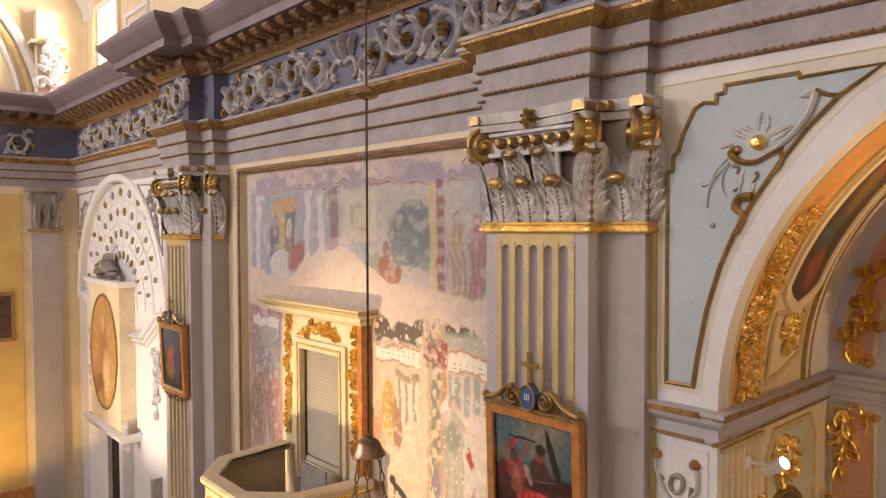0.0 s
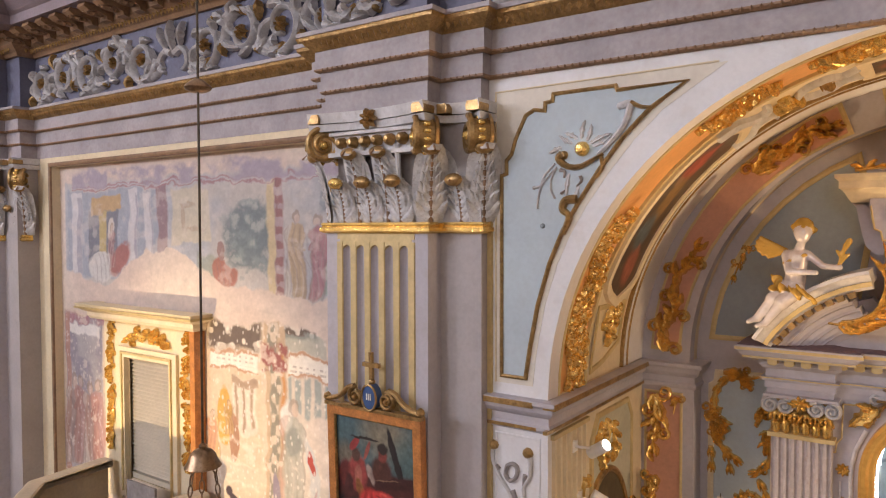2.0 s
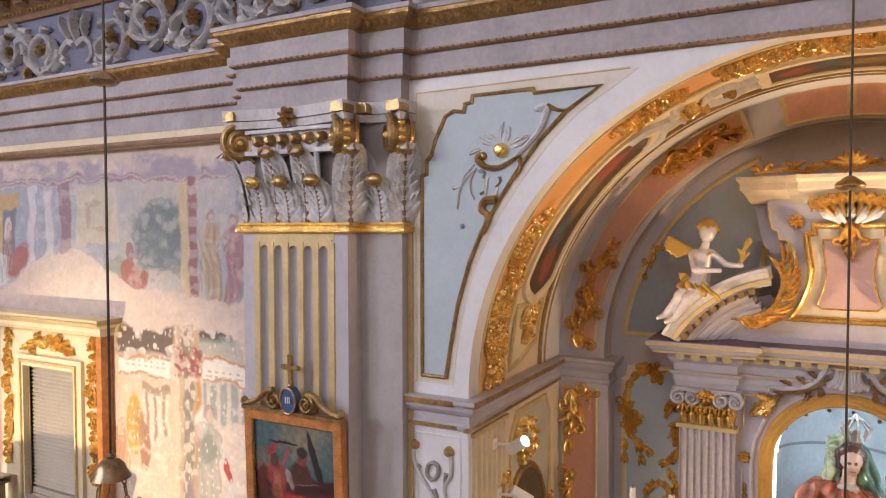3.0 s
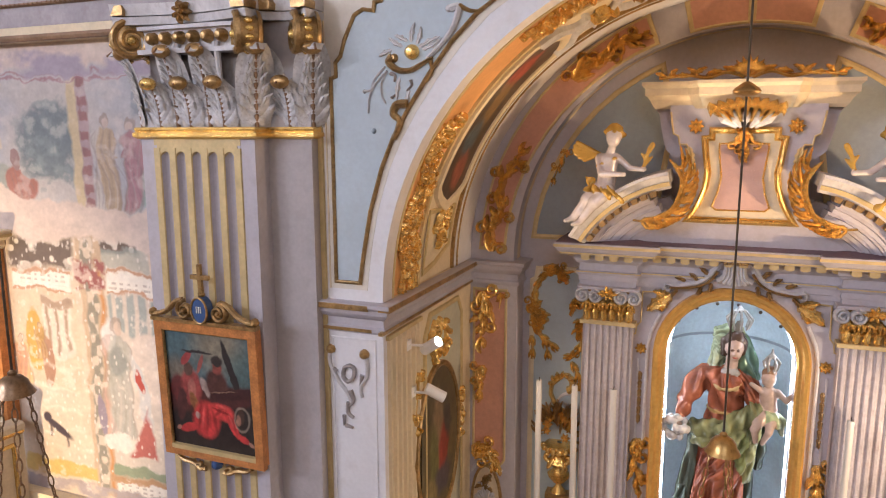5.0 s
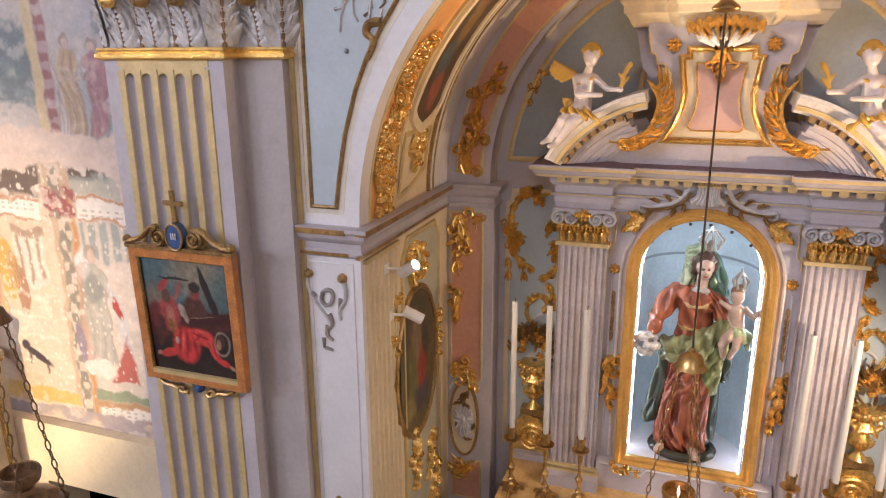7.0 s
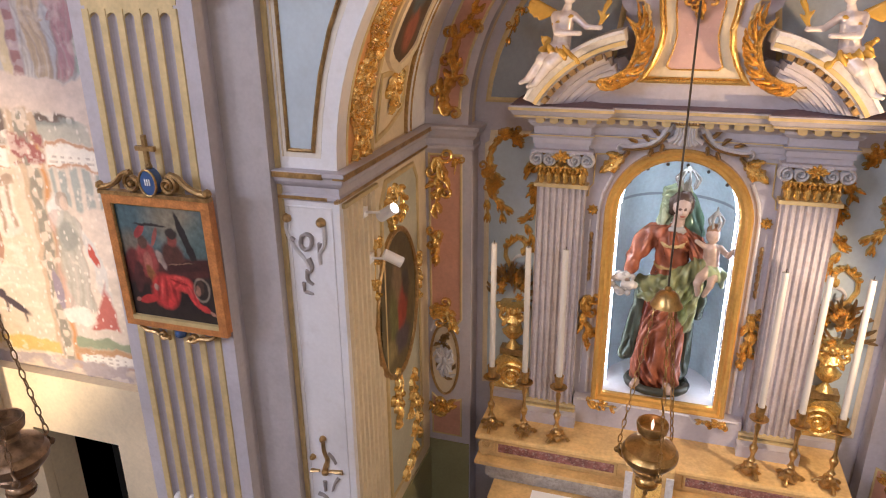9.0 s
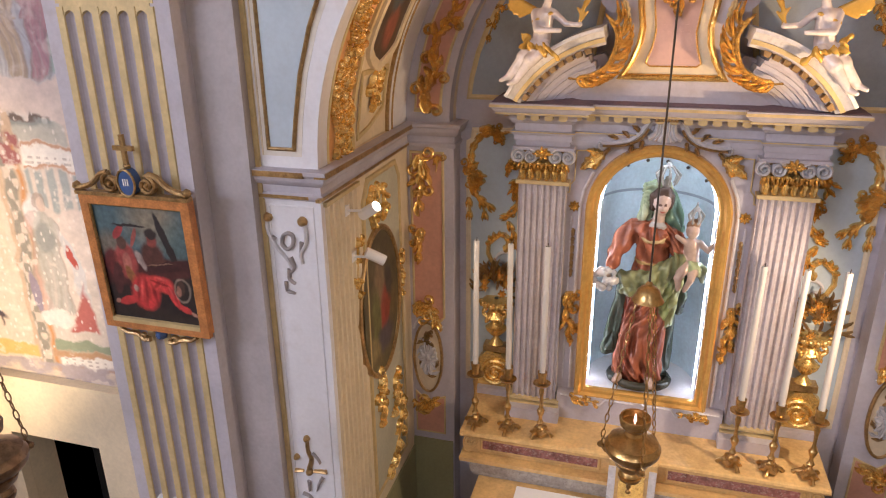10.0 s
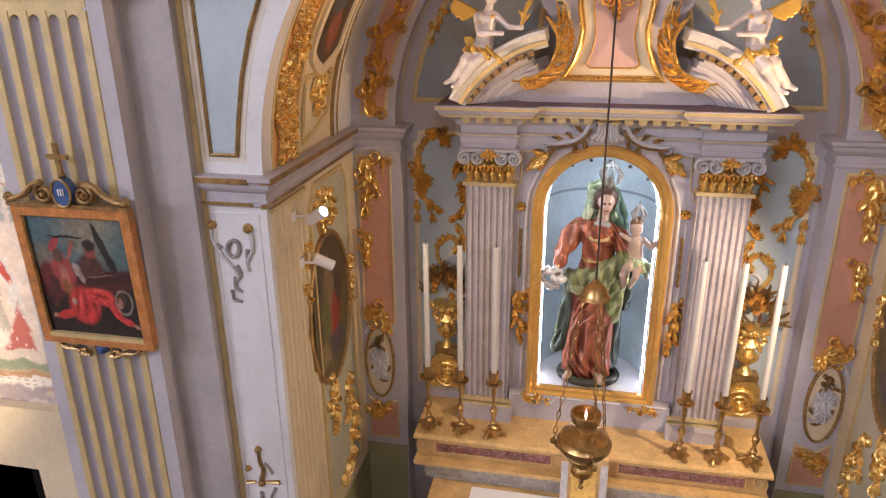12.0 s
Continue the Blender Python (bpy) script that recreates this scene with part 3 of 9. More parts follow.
# ---- altar, large forms ----
altar = thing("altarpiece", "lilac and gilt stucco altarpiece with a lit statue niche", "altar", at=(XA, 4.7, 1.4))
altar.matrix_basis = Matrix.Identity(4)
YA, YC = 4.68, 4.60
NI0, NI1, NIB, NIS = XA - 0.385, XA + 0.385, 1.63, 3.01     # niche: sides, sill, springing


def mirror(x):
    return 2 * XA - x


def arched(x0, x1, z0, zs, n=20):
    c, r = (x0 + x1) / 2, (x1 - x0) / 2
    return [(x1, z0)] + arcpts((c, zs), r, 0, math.pi, n) + [(x0, z0)]


# centre slab with the niche's opening: a band round the opening
inner = arched(NI0, NI1, NIB, NIS)
outer = [(XA + 0.60, NIB - 0.1)] + [(XA + 0.60 * max(-1, min(1, 1.45 * math.cos(a))), NIS + 0.44 * min(1.0, 1.45 * math.sin(a))) for a in [math.pi * i / 20 for i in range(21)]] + [(XA - 0.60, NIB - 0.1)]
bm = B()
a_ = [bm.verts.new((u, YA, v)) for u, v in inner]
b_ = [bm.verts.new((u, YA, v)) for u, v in outer]
c_ = [bm.verts.new((u, Y_BACK + 0.02, v)) for u, v in outer]
d_ = [bm.verts.new((u, Y_BACK + 0.02, v)) for u, v in inner]
for i in range(len(inner) - 1):
    bm.faces.new((a_[i], a_[i + 1], b_[i + 1], b_[i]))
    bm.faces.new((b_[i], b_[i + 1], c_[i + 1], c_[i]))
    bm.faces.new((a_[i], a_[i + 1], d_[i + 1], d_[i]))
part("centre_panel", bm, LILAC, altar, "lilac surround of the niche")
part("sill_block", box(B(), NI0 - 0.2, NI1 + 0.2, 4.60, Y_BACK, 1.37, NIB - 0.05), LILAC, altar)
bm = B()
fr = arched(NI0, NI1, NIB, NIS, 28)
rows = []
PROF = [(0.0, 0.0), (0.0, 0.03), (0.012, 0.045), (0.03, 0.05), (0.045, 0.075), (0.065, 0.08), (0.08, 0.06), (0.082, 0.0)]
n = len(fr)
for i in range(n):
    p, a, b = Vector(fr[i]), Vector(fr[i - 1]), Vector(fr[(i + 1) % n])
    n1 = (p - a).normalized()
    n2 = (b - p).normalized()
    o = (Vector((n1.y, -n1.x)) + Vector((n2.y, -n2.x))) / max(0.4, 1 + n1.dot(n2))
    rows.append([(p.x + o.x * w, YA - h, p.y + o.y * w) for w, h in PROF])
grid(bm, rows, close_u=True)
part("niche_frame", bm, FRAMEGOLD, altar, "gilt frame of the statue niche", True)
# niche shell: round back and quarter dome
bm = B()
rows = []
for i in range(25):
    a = math.pi * i / 24
    col = [(XA + 0.40 * math.cos(a), Y_BACK - 0.06 + 0.42 * math.sin(a), z) for z in (NIB - 0.02, 2.0, 2.4, 2.8, NIS)]
    for k in range(1, 9):
        t = math.pi / 2 * k / 8
        col.append((XA + 0.40 * math.cos(a) * math.cos(t), Y_BACK - 0.06 + 0.42 * math.sin(a) * math.cos(t), NIS + 0.40 * math.sin(t)))
    rows.append(col)
grid(bm, rows)
NICHE = mat("pale_blue_niche", (0.58, 0.68, 0.71), 0.6, vary=0.12, scale=4, stain=0.25, stain_rgb=(0.6, 0.62, 0.62))
part("niche_shell", bm, NICHE, altar, "pale blue round-backed niche", True)
part("niche_floor", box(B(), NI0, NI1, YA, Y_BACK + 0.38, NIB - 0.05, NIB), WHITE, altar, "white niche floor")
for x in (NI0 + 0.008, NI1 - 0.008):
    part("led_strip", box(B(), x - 0.003, x + 0.003, YA + 0.10, YA + 0.12, NIB + 0.02, NIS + 0.05), LED, altar, "white light strip")

# glowing arch added to brighten the dome; the real strips end at the springing
bm = tube(B(), [(XA + 0.372 * math.cos(a), YA + 0.11, NIS + 0.04 + 0.345 * math.sin(a)) for a in [math.pi * i / 24 for i in range(25)]], 0.010, 6)
part("led_arch", bm, LED, altar, "added glowing strip that brightens the niche dome")
# columns, entablature, pediment
for s in (1, -1):
    x0, x1 = (-0.80, -0.46) if s > 0 else (mirror(-0.46), mirror(-0.80))
    part("column_base", box(B(), x0 - 0.03, x1 + 0.03, 4.50, Y_BACK, 1.37, 1.46), LILAC, altar)
    bm = B()
    n, w = 8, (x1 - x0) / 8
    pts = [(x0, Y_BACK)]
    for k in range(n):
        for i in range(7):
            t = math.pi * i / 6
            pts.append((x0 + (k + 0.5) * w - (w / 2 - 0.008) * math.cos(t), YC + 0.019 * math.sin(t)))
    pts.append((x1, Y_BACK))
    grid(bm, [[(u, y, z) for u, y in pts] for z in (1.46, 3.20)])
    part("column_shaft", bm, REED, altar, "cream and lilac fluted half column")
    part("surround_wing", box(B(), x1 if s > 0 else x0 - 0.06, x1 + 0.06 if s > 0 else x0, 4.70, Y_BACK, 1.37, 3.44), LILAC, altar)
ENT = [(-0.05, 3.44), (0.0, 3.44), (0.0, 3.472), (0.010, 3.475), (0.010, 3.512), (0.020, 3.515), (0.028, 3.530), (0.028, 3.538), (0.006, 3.540), (0.006, 3.590), (0.022, 3.594), (0.034, 3.612), (0.040, 3.615),
       (0.040, 3.655), (0.115, 3.658), (0.115, 3.674), (0.126, 3.680), (0.140, 3.700), (0.150, 3.706), (0.150, 3.735), (-0.1, 3.745)]
L = [(XA + 0.955, Y_BACK), (XA + 0.955, YC + 0.12), (mirror(-0.82), YC + 0.12), (mirror(-0.82), YC), (mirror(-0.46), YC), (mirror(-0.46), YC + 0.06),
     (-0.46, YC + 0.06), (-0.46, YC), (-0.82, YC), (-0.82, YC + 0.12), (XA - 0.955, YC + 0.12), (XA - 0.955, Y_BACK)]
part("entablature", sweep(B(), ENT, L), LILAC, altar, "lilac altar entablature with gilt lines")
# broken segmental pediment
PC, PR = (XA - 0.25, 3.37), 0.78
for s in (1, -1):
    a0, a1 = math.radians(150), math.radians(101)
    sx = (lambda x: x) if s > 0 else mirror
    bm = B()
    rows = []
    prof = [(0.0, 0.02), (0.0, 0.10), (-0.03, 0.12), (-0.03, 0.20), (0.0, 0.22), (0.045, 0.25), (0.055, 0.27), (0.075, 0.27), (0.075, -0.2), (0.0, -0.2)]
    for i in range(17):
        a = a0 + (a1 - a0) * i / 16
        rows.append([(sx(PC[0] + (PR + q) * math.cos(a)), 4.62 - h, PC[1] + (PR + q) * math.sin(a)) for q, h in prof])
    vs = grid(bm, rows, close_v=True)
    bm.faces.new(vs[0]), bm.faces.new(vs[-1])
    part("pediment_arm", bm, STONE, altar, "white and gilt curved pediment arm", True)
    for q in range(6):
        bm = B()
        rows = []
        rr = PR - 0.055 - 0.044 * q
        a2 = math.radians(112 - 1.5 * q)
        for i in range(13):
            a = a0 + (a2 - a0) * i / 12
            rows.append([(sx(PC[0] + (rr + d) * math.cos(a)), 4.62 - h, max(3.75, PC[1] + (rr + d) * math.sin(a))) for d, h in
                         ((0.021, -0.2), (0.021, 0.165 - 0.03 * q), (0.004, 0.172 - 0.03 * q), (0.0, 0.150 - 0.03 * q), (-0.023, 0.150 - 0.03 * q), (-0.023, -0.2))])
        vs = grid(bm, rows)
        bm.faces.new(vs[-1])
        part("pediment_fascia", bm, LILAC, altar, "stepped lilac pediment face")
    for q in range(9):
        a = math.radians(146 - 4.6 * q)
        c, sn = math.cos(a), math.sin(a)
        bm = B()
        prism(bm, [(-0.022, -0.026), (-0.016, -0.058), (0.016, -0.058), (0.022, -0.026)], lambda u, v, h: Vector((sx(PC[0] + (PR + v) * c - u * sn), 4.62 - h, PC[1] + (PR + v) * sn + u * c)), 0.08, 0.225)
        part("pediment_bracket", bm, OLDGOLD, altar, "small gilt bracket under the pediment")
for s in (1, -1):
    pts = [(XA - s * (0.25 + (PR - 0.10) * math.cos(math.radians(a))), PC[1] + (PR - 0.10) * math.sin(math.radians(a))) for a in range(36, 80, 4)]
    pts = [(u, max(v, 3.78)) for u, v in pts] + [(XA - s * 0.20, 3.78)]
    part("tympanum", prism(B(), pts, front(4.72), -0.16, 0.0), LILAC, altar, "lilac pediment field")
# attic with a waisted pink panel
att = [(-0.62, 3.75), (-0.62, 3.895), (-0.47, 3.905), (-0.385, 3.95), (-0.315, 4.06), (-0.31, 4.15), (-0.34, 4.215), (-0.305, 4.25), (-0.30, 4.31), (-0.33, 4.36), (-0.37, 4.36), (-0.38, 4.41), (-0.41, 4.42), (-0.43, 4.54), (-0.43, 4.60)]
wing = [(-0.40, 4.28), (-0.45, 4.33), (-0.47, 4.40), (-0.50, 4.55), (-0.54, 4.60)]
part("attic_wing", prism(B(), [(XA + u, v) for u, v in wing] + [(XA - u, v) for u, v in wing[::-1]], front(4.72), -0.2, 0.04), LILAC, altar, "lilac side wing of the attic")
part("attic", prism(B(), [(XA + u, v) for u, v in att] + [(XA - u, v) for u, v in att[::-1]], front(4.66), -0.28, 0.06), LILAC, altar, "lilac attic block")
TOP = [(-0.05, 4.58), (0.0, 4.58), (0.015, 4.60), (0.03, 4.63), (0.045, 4.65), (0.06, 4.66), (0.06, 4.70), (0.08, 4.72), (0.08, 4.74), (-0.1, 4.745)]
part("attic_cornice", sweep(B(), TOP, [(XA + 0.52, Y_BACK), (XA + 0.52, 4.62), (XA + 0.30, 4.62), (XA + 0.24, 4.55), (XA - 0.24, 4.55), (XA - 0.30, 4.62), (XA - 0.52, 4.62), (XA - 0.52, Y_BACK)]), CREAM, altar, "cream attic cornice")

# altar table and gradine
table = thing("altar_table", "marble altar table with stepped candle ledge", "altar table")
GR = [(-0.3, 1.24), (0.0, 1.24), (0.02, 1.25), (0.02, 1.30), (0.05, 1.33), (0.05, 1.37), (-0.6, 1.375)]
part("candle_ledge", box(B(), XA - 1.24, XA + 1.24, 4.24, Y_BACK - 0.002, 1.325, 1.37), GIALLO, table, "yellow marble candle ledge")
part("gradine", box(B(), XA - 1.18, XA + 1.18, 4.29, Y_BACK - 0.002, 1.16, 1.325), GIALLO, table, "yellow marble gradine")
part("lower_ledge", box(B(), XA - 1.24, XA + 1.24, 4.20, Y_BACK - 0.002, 1.13, 1.16), GIALLO, table)
part("lower_step", box(B(), XA - 1.15, XA + 1.15, 4.26, Y_BACK - 0.002, 0.98, 1.13), BARDIGLIO, table, "grey veined marble step")
part("mensa", box(B(), XA - 1.1, XA + 1.1, 3.62, 4.26, 0.90, 0.98), GIALLO, table)
part("table_body", box(B(), XA - 0.95, XA + 0.95, 3.72, Y_BACK - 0.002, 0.0, 0.90), BARDIGLIO, table)
cloth = thing("altar_cloth", "white linen cloth lying on the altar table", "cloth")
part("linen", box(B(), XA - 0.80, XA + 1.0, 3.60, 4.20, 0.982, 0.990), LINEN, cloth)
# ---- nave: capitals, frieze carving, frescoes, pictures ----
# dark grey: painted shade behind capital leaves, and plain colour of other grey pieces
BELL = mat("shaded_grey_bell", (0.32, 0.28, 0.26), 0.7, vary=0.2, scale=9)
ACANTHUS = mat("worn_grey_acanthus", (0.56, 0.54, 0.53), 0.45, vary=0.2, scale=14, stain=0.5, stain_rgb=(0.24, 0.17, 0.12))
CARVED = mat("dusty_white_carving", (0.46, 0.44, 0.44), 0.6, vary=0.2, scale=9, stain=0.5, stain_rgb=(0.26, 0.22, 0.22))


def leaf3d(width, height, curl_out, material, name, lobes=4):
    """A standing acanthus leaf rooted at the origin: gilt rib, paired pointed lobes, tip rolled over towards -y."""
    bm = B()

    def spine(f):
        roll = max(0.0, (f - 0.78) / 0.22)
        out = 0.012 + curl_out * (0.25 * f + 0.75 * f ** 3) + 0.03 * math.sin(roll * math.pi * 0.6)
        z = height * f if roll == 0 else height * (0.78 + 0.14 * math.sin(roll * math.pi * 0.85))
        return out, z

    def petal(f0, s, ln, wd, up, flare):
        o0, z0 = spine(f0)
        rows = []
        for i in range(6):
            q = i / 5
            x = s * (0.006 + ln * math.cos(up) * q)
            z = z0 + ln * math.sin(up) * q + 0.02 * q * q
            o = o0 + 0.010 + flare * q * q - 0.012 * math.sin(math.pi * q)
            w = wd * math.sin(math.pi * min(1.0, 0.22 + 0.78 * q)) + 0.001
            dx, dz = -math.sin(up) * s * w, math.cos(up) * w
            rows.append([(x + dx * k, -(o - 0.011 * (1 - abs(k)) * -1 - 0.008 * abs(k)), z + dz * k) for k in (-1, -0.45, 0, 0.45, 1)])
        grid(bm, rows)
    grid(bm, [[(width * 0.40 * (0.85 + 0.3 * math.sin(math.pi * f)) * q * (1 - max(0, (f - 0.75) * 2.2)), -(spine(f)[0] - 0.022 * abs(q)), spine(f)[1]) for q in (-1, -0.5, 0, 0.5, 1)] for f in [i / 12 for i in range(13)]])
    for i in range(lobes):
        f0 = 0.06 + 0.70 * i / lobes
        for s in (1, -1):
            petal(f0, s, width * (0.54 - 0.045 * i), width * 0.20, math.radians(38 + 6 * i), 0.010 + 0.006 * i)
            petal(f0 + 0.09, s, width * (0.40 - 0.035 * i), width * 0.14, math.radians(58 + 4 * i), 0.022 + 0.006 * i)
    for s in (1, -1):
        petal(0.72, s, width * 0.30, width * 0.15, math.radians(70), 0.045)
    n0 = len(bm.faces)
    tube(bm, [(0, -(spine(f)[0] + 0.006), spine(f)[1]) for f in [i / 9 for i in range(10)]], [0.012 - 0.006 * i / 9 for i in range(10)], 6)
    bm.faces.ensure_lookup_table()
    for f in list(bm.faces)[n0:]:
        f.material_index = 1
    return obj(name, bm, [material, BROWN], True, 1.4)


def capital(parent, x0, x1, y, z0, z1, strip=None, gilt=True):
    """Leafy capital: bell, astragal, two tiers of leaves, volutes, egg band and hollowed abacus."""
    h = z1 - z0
    # bell darker than the leaves: shade of the gaps put into its colour
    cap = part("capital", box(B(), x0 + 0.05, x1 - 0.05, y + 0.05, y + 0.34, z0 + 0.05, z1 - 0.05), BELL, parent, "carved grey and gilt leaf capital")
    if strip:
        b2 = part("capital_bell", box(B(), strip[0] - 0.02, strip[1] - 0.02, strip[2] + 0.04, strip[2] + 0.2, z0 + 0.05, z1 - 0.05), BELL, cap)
    runs = [(x0, y + 0.30), (x0, y), (x1, y)] + ([(x1, strip[2]), (strip[1], strip[2]), (strip[1], strip[2] + 0.08)] if strip else [(x1, y + 0.3)])
    runs = runs[::-1]
    part("astragal", sweep(B(), [(-0.02, z0), (0.015, z0), (0.032, z0 + 0.012), (0.032, z0 + 0.03), (0.02, z0 + 0.04), (0.026, z0 + 0.05), (0.02, z0 + 0.062), (-0.02, z0 + 0.062)], runs), GOLD, cap, "gilt astragal ring")
    w = x1 - x0
    low = leaf3d(w / 3.5, h * 0.37, 0.10, ACANTHUS, "acanthus_leaf")
    high = leaf3d(w / 3.5, h * 0.64, 0.13, ACANTHUS, "acanthus_leaf", 6)
    bud = obj("leaf_tip", (lambda b: (ball(b, (0, 0, 0), (0.052, 0.036, 0.034)), b)[1])(B()), GOLD, True)
    bud_dark = obj("leaf_tip", (lambda b: (ball(b, (0, 0, 0), (0.056, 0.038, 0.036)), b)[1])(B()), OLDGOLD, True)
    stem = obj("leaf_stalk", tube(B(), [(0, 0.03, 0.05), (0, -0.005, h * 0.35), (0, -0.03, h * 0.62)], [0.012, 0.012, 0.02], 7), STONE, True)
    used = set()

    def put(ob, m):
        o = ob if ob not in used else again(ob)
        used.add(ob)
        o.parent, o.matrix_basis = cap, m
    places = [(x0 + w * f, y, 0) for f in (0.20, 0.47, 0.76)]
    mids = [(x0 + 0.01, y, 45), (x0 + w * 0.335, y, 0), (x0 + w * 0.62, y, 0), (x1 - 0.01, y, -45)]
    places = [(p[0], p[1], 0) for p in places] + [(x0, y + 0.16, -90)]
    if strip:
        places += [((strip[0] + strip[1]) / 2 + 0.01, strip[2], 0)]
        mids += [(strip[1] - 0.01, strip[2] + 0.0, 40), (strip[0] + 0.02, strip[2], 0)]
    for i, (px, py, r) in enumerate(places):
        put(low, pose(px, py + 0.02, z0 + 0.06, 0, 0, r))
        a = math.radians(r)
        put(bud if i == 0 and gilt else bud_dark, pose(px + math.sin(a) * 0.10, py - math.cos(a) * 0.085, z0 + 0.06 + h * 0.325, 0, 0, r))
    for px, py, r in mids:
        r = -r if r in (45, -45) else r
        put(high, pose(px, py + 0.035, z0 + 0.06, 0, 0, r))
        a = math.radians(r)
        put(bud_dark, pose(px + math.sin(a) * 0.10, py + 0.02 - math.cos(a) * 0.10, z0 + 0.06 + h * 0.56, 0, 0, r))
    for k in (0.33, 0.67):
        for d in (-0.06, 0.06):
            put(stem, pose(x0 + w * k + d, y, z0 + 0.06, 0, 0, 0))
    # volutes, one on each front corner and one on the strip
    zc = z0 + h * 0.74
    r0 = 0.105
    corners = [(x0 - 0.01, y - 0.01, 45, 1), (x1 - 0.005, y - 0.02, -45, 1)] + ([(strip[1] - 0.01, strip[2] - 0.02, -45, 1)] if strip else []) + [(x0 - 0.03, y + 0.20, 50, 1)]
    for cx, cy, turn, s in corners:
        bm = B()
        th_ = 0.045
        for sd in (1, -1):
            P = (lambda u, v, h: Vector((u, -th_ - h, v))) if sd > 0 else (lambda u, v, h: Vector((u, th_ + h, v)))
            stroke(bm, P, curl((0, 0), r0, 0.012, math.pi / 2, (1 if turn > 0 else -1) * 2.1, 40), 0.020, 0.012, 0.026)
        prism(bm, arcpts((0, 0), r0 * 0.95, 0, 2 * math.pi, 24)[:-1], lambda u, v, h: Vector((u, h, v)), -th_, th_)
        vol = part("volute", bm, OLDGOLD, cap, "gilt scroll volute", True)
        vol.matrix_basis = pose(cx, cy, zc, 0, 0, turn)
        bm = B()
        knob(bm, lambda u, v, h: Vector((u, -th_ - h, v)), (0, 0), 0.028, 0.04, 10)
        part("volute_eye", bm, GOLD, vol, "", True)
        for q in range(7):
            a = math.radians(-60 + 24 * q) + (math.pi if turn > 0 else 0)
            bm = B()
            ball(bm, ((r0 * 0.97) * math.cos(a), 0, (r0 * 0.97) * math.sin(a)), (0.016, 0.024, 0.016), 8, 5)
            part("volute_scale", bm, GOLD, vol, "", True)
    for k in range(6):
        bm = B()
        M = front(y - 0.02)
        c = x0 + w * (0.20 + 0.12 * k)
        knob(bm, M, (c, zc + 0.005), 0.036, 0.05, 10)
        part("egg", bm, OLDGOLD, cap, "gilt egg moulding", True)
    for za, zb, d in ((zc - 0.075, zc - 0.05, 0.045), (zc - 0.05, zc + 0.055, 0.012), (zc + 0.05, zc + 0.07, 0.04)):
        part("egg_rail", box(B(), x0 + 0.06, x1 - 0.06, y - d, y + 0.06, za, zb), STONE, cap)
    # abacus with hollowed front
    for xa, xb, ya, yb in [(x0 - 0.05, x1 + 0.05, y, y + 0.3)] + ([(strip[0] + 0.03, strip[1] + 0.05, strip[2], strip[2] + 0.15)] if strip else []):
        pts = []
        for i in range(13):
            f = i / 12
            pts.append((xa + (xb - xa) * f, ya - 0.09 + 0.075 * math.sin(math.pi * f)))
        bm = B()
        for (za, zb, g, m_) in ((z1 - 0.105, z1 - 0.065, 0.0, 0), (z1 - 0.060, z1, 0.014, 0)):
            v0 = [bm.verts.new((u, v - g, za)) for u, v in pts] + [bm.verts.new((xb, yb, za)), bm.verts.new((xa, yb, za))]
            v1 = [bm.verts.new((u, v - g - 0.01, zb)) for u, v in pts] + [bm.verts.new((xb, yb, zb)), bm.verts.new((xa, yb, zb))]
            bm.faces.new(v0[::-1]), bm.faces.new(v1)
            for i in range(len(v0)):
                j = (i + 1) % len(v0)
                bm.faces.new((v0[i], v0[j], v1[j], v1[i]))
        part("abacus", bm, STONE, cap, "hollow-sided abacus")
        for cx in (xa + 0.04, xb - 0.04):
            bm = B()
            M = front(ya - 0.06)
            prism(bm, [(cx - 0.04, z1 - 0.06), (cx - 0.045, z1 - 0.03), (cx - 0.035, z1 - 0.008), (cx + 0.035, z1 - 0.008), (cx + 0.045, z1 - 0.03), (cx + 0.04, z1 - 0.06)], M, -0.05, 0.045)
            part("abacus_horn", bm, OLDGOLD, cap, "gilt abacus corner", True)
    bm = B()
    M = front(y - 0.03)
    rosette(bm, M, ((x0 + x1) / 2, z1 - 0.055), 0.06, 0.045, 7)
    part("abacus_flower", bm, OLDGOLD, cap, "gilt flower", True)
    for ob in (low, high, bud, bud_dark, stem):
        if ob not in used:
            bpy.data.objects.remove(ob)
    return cap


capital(pil_a, AX0, AX1, YP, 4.41, 5.118, (AX1, -2.0, 3.22))
capital(pil_b, BX0, BX1, YP, 4.31, 5.118, (BX1, BX1 + 0.27, 3.27), gilt=False)
for ob in pil_b.children:
    if ob.name.startswith(("fillet", "shaft", "flute_head")):
        ob.scale.z = (4.31 - FLOOR) / (4.41 - FLOOR)
        ob.location.z = FLOOR * (1 - ob.scale.z)

# edge moulding between pilaster strip and white wall
structure("pier_edge", box(B(), -2.0, -1.975, YW - 0.02, YW, FLOOR, 5.12), YELLOW, "gilt edge line of the pier", "trim")

# frieze carving: scrolls that run out from a crowned middle
rng = random.Random(4)


